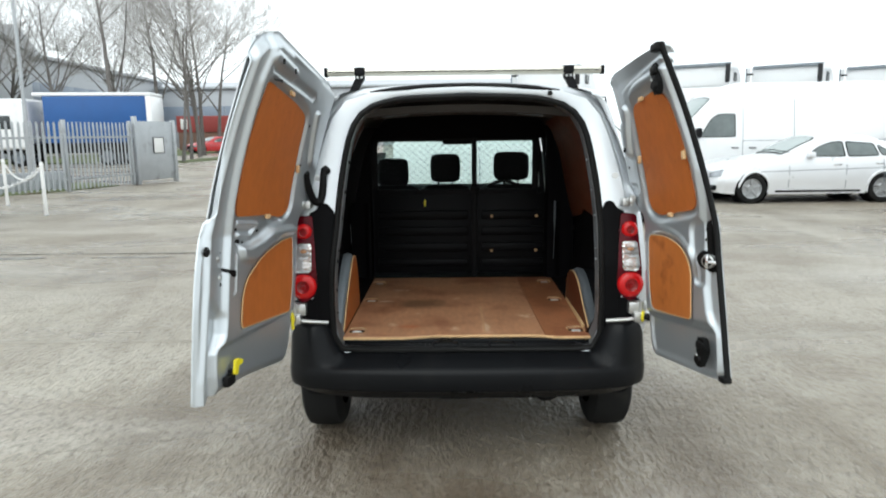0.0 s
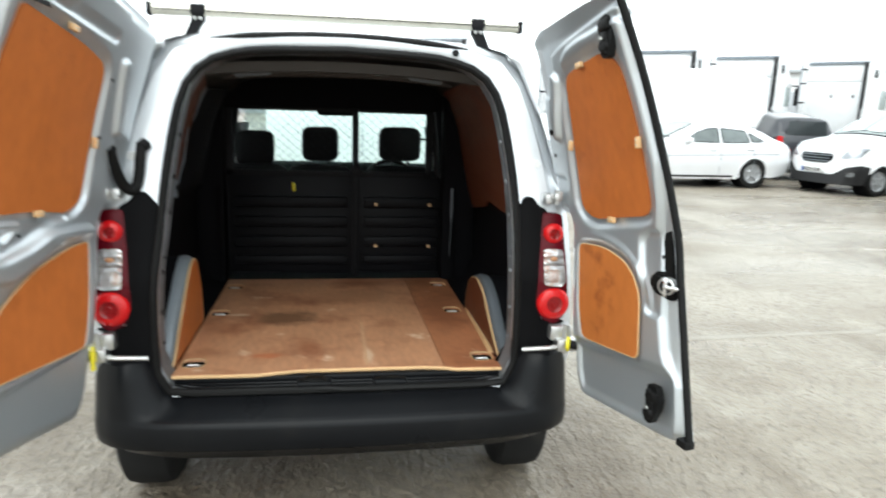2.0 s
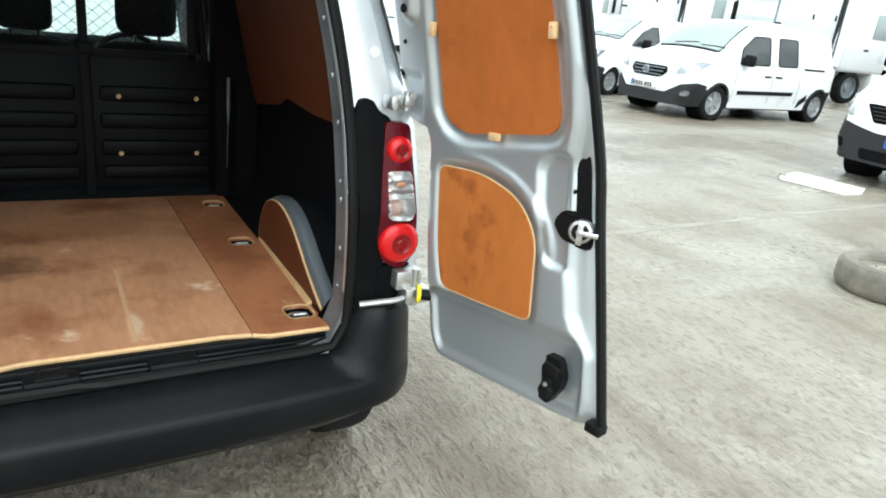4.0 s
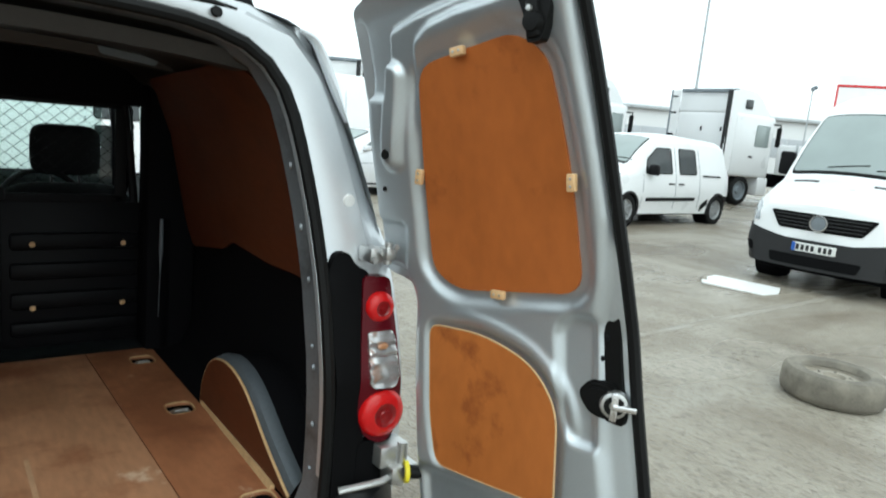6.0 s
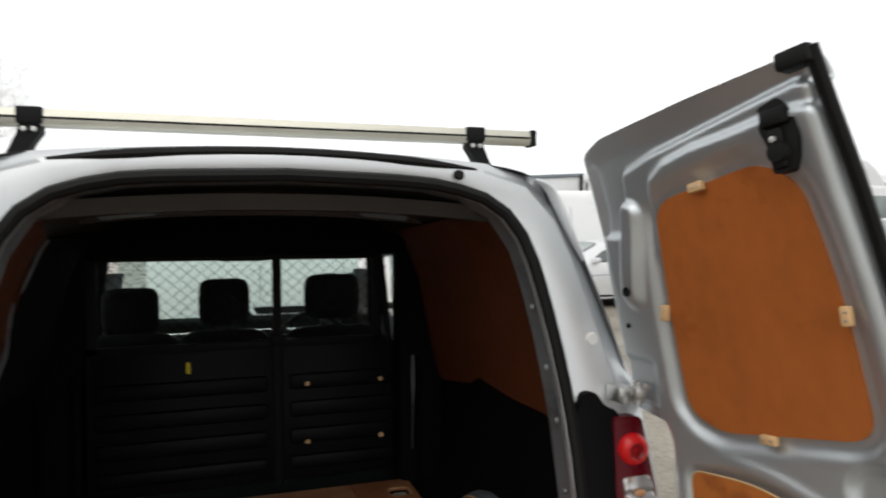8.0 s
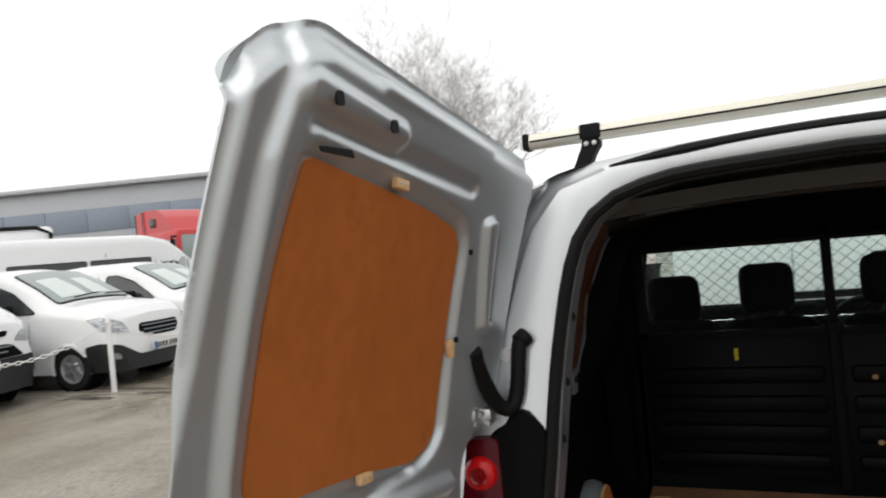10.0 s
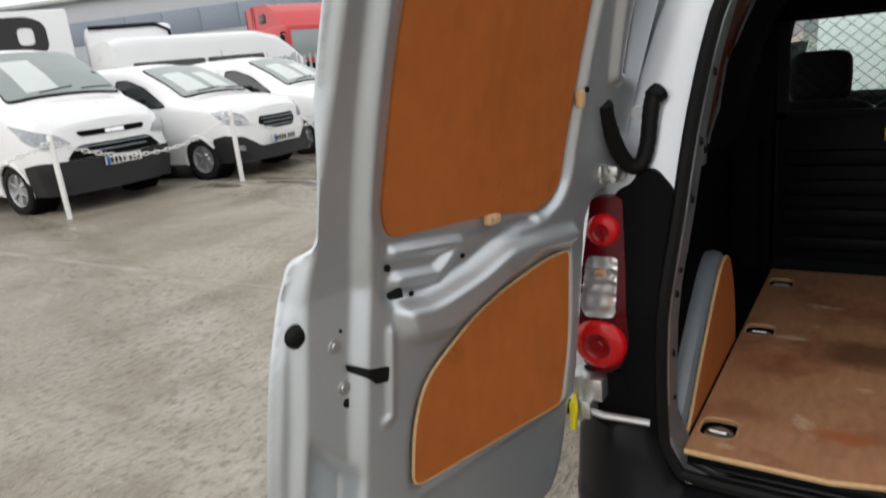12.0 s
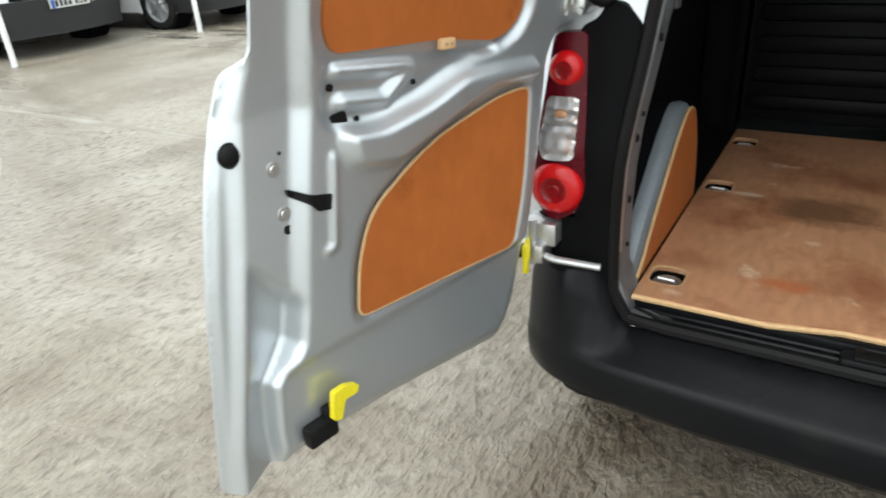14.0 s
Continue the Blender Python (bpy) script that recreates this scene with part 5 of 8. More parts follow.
def left_relief(a):
    u, z = a[:, 0], a[:, 1]
    edge = signed(L_CONTOUR, a)
    up, low = signed(L_UPPER, a), signed(L_LOWER, a)
    inner = np.interp(z, [0.60, 0.70, 0.785, 0.815, 0.843, 0.902, 1.084, 1.196, 1.45, 1.75, 1.95], [0.775, 0.775, 0.765, 0.735, 0.713, 0.698, 0.664, 0.640, 0.628, 0.605, 0.56])
    crest = np.interp(z, [0.62, 0.70, 0.82, 1.017, 1.19, 1.5, 1.9], [0.848, 0.836, 0.808, 0.764, 0.732, 0.674, 0.628])
    outer = np.interp(z, [0.62, 0.742, 0.968, 1.111, 1.182, 1.27, 1.5, 1.9], [0.876, 0.858, 0.821, 0.788, 0.764, 0.727, 0.695, 0.650])
    f = (u - inner) / (outer - inner)
    b = (u - inner) / (crest - inner)
    low_band = step(0.022, -0.022, z - 0.905 - 1.35 * (u - 0.698))
    level = -0.024 - 0.030 * np.clip(1 - b, 0, 1) * low_band
    r = level * step(-0.005, 0.011, u - inner)
    r = r - 0.020 * step(0.004, 0.016, u - crest) - 0.012 * step(-0.012, -0.004, u - outer) * step(1.30, 1.26, z)
    # the top edge falls back towards the outer skin
    lip = np.interp(u, [-0.185, -0.10, 0.18, 0.53, 0.60, 0.657], [1.785, 1.805, 1.862, 1.932, 1.922, 1.875]) - z
    r = r - 0.028 * step(-0.03, 0.0, edge) * step(0.05, -0.05, f) * step(0.0, 0.08, lip)
    r = r - 0.046 * step(0.062, 0.006, lip)
    r = r - 0.016 * step(0.030, 0.008, up) * step(0.03, -0.03, f)
    r = r - 0.008 * step(0.014, 0.004, low)
    # swept rib above the lower panel and the dished area under the upper one
    band = rounded([(0.09, 1.165), (0.20, 1.176), (0.32, 1.181), (0.411, 1.156), (0.519, 1.143), (0.592, 1.155), (0.585, 1.10), (0.552, 1.083), (0.489, 1.072), (0.387, 1.10), (0.241, 1.139), (0.10, 1.128)], 0.02)
    r = r + 0.024 * step(0.006, -0.014, signed(band, a))
    dish = rounded([(0.20, 1.205), (0.40, 1.230), (0.605, 1.25), (0.612, 1.165), (0.52, 1.150), (0.41, 1.166), (0.33, 1.190)], 0.025)
    r = r - 0.014 * step(0.012, -0.010, signed(dish, a))
    r = r + 0.014 * step(0.016, 0.002, line_distance(a, [(0.578, 1.238), (0.455, 1.218), (0.424, 1.212), (0.486, 1.175), (0.572, 1.190)]))
    r = r + 0.007 * step(0.010, 0.001, line_distance(a, [(0.606, 1.12), (0.628, 0.98), (0.64, 0.978)]))
    r = r - 0.016 * step(0.80, 0.775, z - 0.03 * (u - 0.17)) * step(-0.005, -0.03, edge) * step(0.01, -0.01, u - inner)
    r = r + 0.018 * step(0.004, -0.010, signed(HANDLE_RIB, a)) - 0.010 * step(0.004, -0.004, signed(HANDLE_SLOT, a))
    r = r + 0.012 * step(0.026, 0.012, line_distance(a, [(0.56, 1.835), (0.36, 1.79)]))
    r = r + 0.010 * ridge(line_distance(a, [(0.05, 1.80), (0.40, 1.865)]), 0, 0.02)
    r = r - 0.010 * ridge(line_distance(a, [(0.10, 1.72), (0.34, 1.765), (0.54, 1.80)]), 0, 0.02)
    return r


def build_door(sx, door, contour, relief, upper, lower, w0, clips, skin, depth, rise, low_mat):
    part("door_panel", door_piece(sx, contour, w0, 0.07, 0.0062 if sx > 0 else 0.0048, relief, (), (), True), INNER_SILVER, door, "silver pressed-steel inner door panel", 70)
    part("door_skin", door_piece(sx, skin, w0 - depth, 0.024, 0.03, lambda a: rise * step(-0.16, 0.0, signed(skin, a)), (), (), True), SILVER, door, "silver outer door skin", 40)
    part("upper_panel", door_piece(sx, upper, w0 - 0.010, 0.006, 0.06), DOOR_PLY, door, "varnished plywood panel")
    low = part("lower_panel", door_piece(sx, lower, w0 + 0.001, 0.006, 0.06), low_mat, door, "stained plywood panel")
    to_world = door_frame(sx)
    rim = split_edges(lower, 0.03)
    part("panel_edge", tube([tuple(to_world(u, z, w0 - 0.001 + float(lean(u, z)))) for u, z in rim], 0.0028, 5, closed=True), PLY_EDGE, low)
    for u, z, turn in clips:
        bm = box(-0.0165, 0.0165, -0.009, 0.009, -0.004, 0.009, 0.003)
        clip = part("clip", moved(bm, door_at(sx, u, z, w0 - 0.002) @ pose(0, 0, 0, 0, 0, turn)), PALE_WOOD, door, "small pale wooden clip")
        bm = bmesh.new()
        for k in (-0.007, 0.007):
            lathe([(0, 0.0105), (0.0025, 0.010), (0.003, 0.008)], door_at(sx, u, z, w0 - 0.002) @ pose(0, 0, 0, 0, 0, turn) @ pose(k, 0, 0), 8, bm)
        part("clip_screws", bm, ZINC, clip)


build_door(1, door_r, R_CONTOUR, right_relief, R_UPPER, R_LOWER, 0.02, [(0.225, 1.692, 12), (0.297, 1.222, 4), (0.084, 1.44, 90), (0.468, 1.473, 98)],
           rounded([(-0.105, 1.775), (0.22, 1.846), (0.430, 1.868), (0.490, 1.45), (0.555, 1.12), (0.660, 0.645), (0.15, 0.575), (0.05, 1.0), (0.035, 1.18), (-0.08, 1.20)], 0.02), 0.062, 0.024, STAINED_PLY)
build_door(-1, door_l, L_CONTOUR, left_relief, L_UPPER, L_LOWER, 0.04, [(0.335, 1.722, 12), (0.352, 1.237, 4), (0.108, 1.415, 90)],
           rounded([(-0.19, 1.775), (0.18, 1.858), (0.44, 1.925), (0.615, 1.912), (0.625, 1.85), (0.622, 1.70), (0.632, 1.55), (0.662, 1.27), (0.680, 1.18), (0.735, 0.93), (0.800, 0.63), (0.72, 0.635), (0.21, 0.575), (0.06, 1.0), (0.02, 1.18), (-0.13, 1.205)], 0.02), 0.098, 0.012, DOOR_PLY)


def dark_hole(sx, door, u, z, w, poly, name="panel_hole"):
    bm = slab(poly, lambda a, b, d: (a, b, d), 0.003)
    part(name, moved(bm, door_at(sx, u, z, w)), RUBBER, door)


def right_fittings():
    # rubber edge strip and top cap
    to_world = door_frame(1)
    line = [(0.478, 1.883), (0.488, 1.80), (0.509, 1.666), (0.537, 1.478), (0.564, 1.324), (0.604, 1.12), (0.647, 0.937), (0.678, 0.805), (0.714, 0.650)]
    pts = [(p.x, p.y) for p in smooth_path(line, 40)]
    part("edge_seal", tube([tuple(to_world(u + 0.003, z, -0.002 + float(lean(u, z)))) for u, z in pts], 0.0115, 8), RUBBER, door_r, "black rubber edge strip")
    part("seal_cap", moved(box(-0.030, 0.026, -0.020, 0.010, -0.018, 0.018, 0.006), door_at(1, 0.460, 1.874, 0.0) @ pose(0, 0, 0, 0, 0, 9)), RUBBER, door_r)
    part("seal_foot", moved(box(-0.022, 0.020, -0.012, 0.012, -0.016, 0.018, 0.005), door_at(1, 0.704, 0.655, 0.0)), RUBBER, door_r)
    # top and bottom bolts
    for u, z, turn in ((0.415, 1.752, 10), (0.578, 0.716, -8)):
        m = door_at(1, u, z, 0.016) @ pose(0, 0, 0, 0, 0, turn)
        bm = slab(rounded([(-0.030, 0.028), (-0.022, 0.045), (-0.028, 0.060), (0.010, 0.068), (0.022, 0.052), (0.034, 0.030), (0.034, 0.0), (0.014, -0.052), (-0.014, -0.052), (-0.016, -0.012)], 0.007), lambda u, v, d: (u, v, 0.018 - d), 0.022)
        box(-0.012, 0.014, -0.046, 0.02, 0.012, 0.026, 0.006, bm)
        box(-0.020, 0.026, 0.022, 0.052, 0.012, 0.030, 0.006, bm)
        lathe([(0, 0.032), (0.016, 0.030), (0.02, 0.02), (0.02, 0)], pose(0.002, -0.02, 0), 14, bm)
        bolt = part("bolt_housing", moved(bm, m), RUBBER, door_r, "black plastic bolt housing")
        part("bolt_pin", moved(lathe([(0, 0.036), (0.005, 0.035), (0.006, 0.03)], pose(0.002, 0.0, 0), 8), m), ZINC, bolt)
    # central latch: backing plate, pear-shaped housing, bright cylinder with a thumb lever
    m = door_at(1, 0.572, 1.078, 0.0)
    bm = slab(rounded([(-0.066, 0.158), (-0.046, 0.142), (-0.030, 0.160), (-0.012, 0.158), (0.012, 0.03), (0.026, -0.02), (0.024, -0.042), (-0.038, -0.042), (-0.062, -0.015), (-0.060, 0.02), (-0.044, 0.05), (-0.056, 0.10)], 0.008), lambda u, v, d: (u, v, 0.004 - d), 0.02)
    pear = rounded([(-0.074, 0.0), (-0.050, 0.032), (0.004, 0.038), (0.018, 0.0), (0.010, -0.036), (-0.040, -0.036)], 0.016)
    for size, top in ((1.0, 0.012), (0.86, 0.022), (0.66, 0.029)):
        slab([(-0.022 + (x + 0.022) * size, y * size) for x, y in pear], lambda u, v, d: (u, v, top - d), 0.012, bm)
    latch = part("latch_body", moved(bm, m), RUBBER, door_r, "black latch body")
    for q in ((-0.036, 0.075), (-0.030, 0.115)):
        part("latch_screw", moved(lathe([(0, 0.009), (0.006, 0.008), (0.007, 0.003)], pose(*q, 0), 8), m), BLACK_PLASTIC, latch)
    tilt = pose(0.006, 0.0, 0.016, 0, 30, 0)
    part("latch_cylinder", moved(lathe([(0, 0.010), (0.021, 0.010), (0.025, 0.008), (0.0265, 0.002), (0.027, -0.010)], tilt, 24), m), ZINC, latch, "bright metal latch cylinder")
    part("latch_recess", moved(lathe([(0.009, 0.0102), (0.010, 0.0115), (0.018, 0.0115), (0.019, 0.0102)], tilt, 20), m), RUBBER, latch)
    lever = box(-0.004, 0.040, -0.006, 0.006, 0.010, 0.020, 0.003)
    box(-0.007, 0.007, -0.028, 0.028, 0.010, 0.017, 0.003, lever)
    part("latch_lever", moved(moved(lever, tilt), m), CHROME, latch)
    # pressing with a drain hole by the hinge
    dark_hole(1, door_r, 0.004, 1.480, 0.0425, circle(0, 0, 0.011, 14))
    dark_hole(1, door_r, -0.03, 1.40, 0.02, circle(0, 0, 0.006, 10))


right_fittings()


def left_fittings():
    dark_hole(-1, door_l, 0.752, 1.157, 0.005, circle(0, 0, 0.018, 18), "rubber_buffer")
    part("buffer_cap", moved(lathe([(0, 0.012), (0.010, 0.011), (0.016, 0.006), (0.018, 0)], None, 18), door_at(-1, 0.752, 1.157, 0.004)), RUBBER, door_l)
    slot = rounded([(0.621, 1.066), (0.651, 1.073), (0.684, 1.088), (0.682, 1.076), (0.660, 1.060), (0.648, 1.046), (0.626, 1.042)], 0.003)
    part("latch_slot", door_piece(-1, slot, 0.0415, 0.02, 0.005, left_relief), RUBBER, door_l)
    for u, z, r in ((0.690, 1.026, 0.0075), (0.682, 1.142, 0.003)):
        dark_hole(-1, door_l, u, z, 0.014, circle(0, 0, r, 12))
    for u, z in ((0.696, 1.122), (0.691, 1.052)):
        part("latch_screw", moved(lathe([(0, 0.006), (0.006, 0.006), (0.007, 0.004), (0.011, 0.004), (0.012, 0)], None, 14), door_at(-1, u, z, 0.014)), ZINC, door_l)
    dark_hole(-1, door_l, 0.578, 1.165, 0.028, rounded([(-0.014, -0.008), (0.016, -0.008), (0.018, 0.01), (-0.012, 0.012)], 0.005))
    for u, z, r in ((0.592, 1.216, 0.006), (0.547, 1.160, 0.0045), (0.421, 1.188, 0.0045)):
        dark_hole(-1, door_l, u, z, 0.030, circle(0, 0, r, 10))
    for u, z in ((0.525, 1.826), (0.395, 1.802)):
        dark_hole(-1, door_l, u, z, 0.053, rounded([(-0.008, -0.010), (0.008, -0.010), (0.008, 0.010), (-0.008, 0.010)], 0.005))
    for u, z in ((0.075, 1.60), (0.09, 1.43)):
        dark_hole(-1, door_l, u, z, 0.040, circle(0, 0, 0.006, 10))
    part("handle_slot", door_piece(-1, HANDLE_SLOT, 0.0425, 0.012, 0.008, left_relief), RUBBER, door_l)
    m = door_at(-1, 0.695, 0.70, 0.028)
    bm = box(-0.016, 0.045, -0.052, -0.012, -0.004, 0.020, 0.006)
    box(-0.020, 0.004, -0.03, 0.004, -0.004, 0.016, 0.005, bm)
    catch = part("bolt_housing", moved(bm, m), RUBBER, door_l, "black bolt housing")
    poly = rounded([(-0.001, -0.014), (-0.018, -0.020), (-0.030, 0.013), (-0.058, 0.012), (-0.062, 0.026), (-0.036, 0.038), (-0.010, 0.038)], 0.005)
    lever = moved(slab(poly, lambda a, b, d: (a, b, 0.016 + d), 0.012), m)
    part("catch_lever", lever, YELLOW, catch, "bright yellow catch lever")
    # Black strip painting the shade under the ridge above the plywood.
    dark_hole(-1, door_l, 0.50, 1.760, 0.043, rounded([(-0.035, -0.006), (0.03, 0.0), (0.035, 0.008), (-0.03, 0.006)], 0.003), "panel_shade")


left_fittings()


# ---- other vehicles ----
class Body:
    """A car or van body in its own axes: nose at y = 0, tail at y = length, wheels on z = 0. Each station: y, then half-width and height at sill, middle, belt and roof edge."""

    def __init__(self, rows, crown=0.05, bulge=0.22, rake=0.15):
        self.rows = np.array(rows, float)
        self.crown, self.bulge, self.rake = crown, bulge, rake
        self.length = self.rows[-1, 0]
        self.hm = self.rows[:, 3].max()
        self.cache = {}

    def half(self, y):
        hs, zs, hm, zm, hb, zb, ht, zt = (np.interp(y, self.rows[:, 0], self.rows[:, k]) for k in range(1, 9))
        a, m, b, c = (Vector(p) for p in ((hs, zs), (hm, zm), (hb, zb), (ht, zt)))
        d = Vector((0, zt + self.crown))
        pts = [a, a.lerp(m, 0.35), a.lerp(m, 0.7), m, m.lerp(b, 0.5), b.lerp(m, 0.12), b.lerp(c, 0.08)] + [b.lerp(c, t) for t in (0.2, 0.35, 0.5, 0.65, 0.8)]
        s, e = b.lerp(c, 0.86), c.lerp(d, 0.22)
        pts += [s * (1 - t) ** 2 + c * 2 * t * (1 - t) + e * t * t for t in (0.0, 0.25, 0.5, 0.75, 1.0)]
        for t in (0.45, 0.7, 1.0):
            x = ht * (1 - t)
            pts.append(Vector((x, zt + self.crown * (1 - (x / ht) ** 2) * 0.9)))
        return pts

    def warp(self, x, y, z):
        x, y, z = (np.asarray(v, float) for v in (x, y, z))
        k = np.exp(-np.maximum(y, 0) / 0.5)
        return np.stack([x, y + k * (self.bulge * (x / self.hm) ** 2 + self.rake * (z - 0.4)), z], -1)

    def side_x(self, y, z):
        h = self.half(y)
        return float(np.interp(z, [p.y for p in h], [p.x for p in h]))

    def top_z(self, y, x):
        h = self.half(y)[12:][::-1]
        return float(np.interp(abs(x), [p.x for p in h], [p.y for p in h]))

    def contour(self, z):
        """The body's outline at height z, from the middle of the nose along one side: arc lengths, x and y."""
        key = round(float(z), 3)
        if key not in self.cache:
            pts = []
            for y in np.concatenate([np.arange(0, 0.4, 0.01), np.arange(0.4, 2.2, 0.05)]):
                h = self.half(y)
                if h[-1].y < z:
                    continue
                if not pts:
                    w = float(np.interp(z, [p.y for p in h], [p.x for p in h]))
                    pts += [(w * t, y) for t in (0.0, 0.2, 0.4, 0.6, 0.8)]
                pts.append((float(np.interp(z, [p.y for p in h], [p.x for p in h])), y))
            xs, ys = np.array(pts).T
            w = self.warp(xs, ys, np.full(len(xs), z))
            arc = np.concatenate([[0], np.cumsum(np.hypot(np.diff(w[:, 0]), np.diff(w[:, 1])))])
            self.cache[key] = arc, w[:, 0], w[:, 1]
        return self.cache[key]

    def wrap(self, s, z, off=0.0):
        """A point at arc length s round the nose and height z, off metres proud of the body."""
        arc, xs, ys = self.contour(z)
        side = -1 if s < 0 else 1
        at = lambda q: np.array([np.interp(q, arc, xs), np.interp(q, arc, ys)])
        p, d = at(abs(s)), at(abs(s) + 0.04) - at(max(0, abs(s) - 0.04))
        n = np.array([d[1], -d[0]]) / max(1e-6, math.hypot(*d))
        p = p + n * off
        return side * p[0], p[1], z

    def shell(self, wheels, radius):
        bm = bmesh.new()
        ys = np.unique(np.concatenate([np.arange(0, 0.3, 0.03), np.arange(0.3, self.length, 0.07), [self.length]]))
        rings = []
        for y in ys:
            h = self.half(y)
            ring = [(p.x, y, p.y) for p in h] + [(-p.x, y, p.y) for p in h[-2::-1]]
            rings.append([tuple(self.warp(*p)) for p in ring])
        rows = bridge(bm, rings, closed=False)
        h = self.half(0)
        first = [(p.x, 0.0, p.y) for p in h] + [(-p.x, 0.0, p.y) for p in h[-2::-1]]
        mid = sum(p[2] for p in first) / len(first)
        caps = [rows[0]] + [[bm.verts.new(tuple(self.warp(x * k, 0, mid + (z - mid) * k))) for x, _, z in first] for k in (0.8, 0.6, 0.4, 0.2)]
        for a, b in zip(caps, caps[1:]):
            for k in range(len(first)):
                q = (k + 1) % len(first)
                bm.faces.new((a[q], a[k], b[k], b[q]))
        bm.faces.new(caps[-1])
        bm.faces.new(rows[-1])
        gone = []
        for f in bm.faces:
            if len(f.verts) == 4:
                c = f.calc_center_median()
                if c.z < 1.2 and abs(c.x) > self.hm * 0.6 and any(math.hypot(c.y - w, c.z - radius) < radius * 1.10 for w in wheels):
                    gone.append(f)
        bmesh.ops.delete(bm, geom=gone, context='FACES')
        for v in bm.verts:
            if abs(v.co.x) > self.hm * 0.6 and any(e.is_boundary for e in v.link_edges):
                for w in wheels:
                    d = math.hypot(v.co.y - w, v.co.z - radius)
                    if 0.7 * radius < d < 1.45 * radius and v.co.z > 0.28:
                        k = 1.07 * radius / d
                        v.co.y, v.co.z = w + (v.co.y - w) * k, radius + (v.co.z - radius) * k
        return bm

    def side_patch(self, poly, sx, proud=0.006, res=0.12):
        def at(a, off):
            return np.array([self.warp(sx * (self.side_x(y, z) + off), y, z) for y, z in a])
        return sheet(poly, res, lambda a: at(a, proud), lambda a: at(a, proud - 0.012))

    def top_patch(self, poly, proud=0.008, res=0.12):
        def at(a, off):
            return np.array([self.warp(x, y, self.top_z(y, x) + off) for x, y in a])
        return sheet(poly, res, lambda a: at(a, proud), lambda a: at(a, proud - 0.014))

    def front_patch(self, poly, proud=0.012, res=0.06):
        return sheet(poly, res, lambda a: np.array([self.wrap(u, z, proud) for u, z in a]), lambda a: np.array([self.wrap(u, z, proud - 0.03) for u, z in a]))


def mirror_poly(poly):
    return [(-x, z) for x, z in poly][::-1]


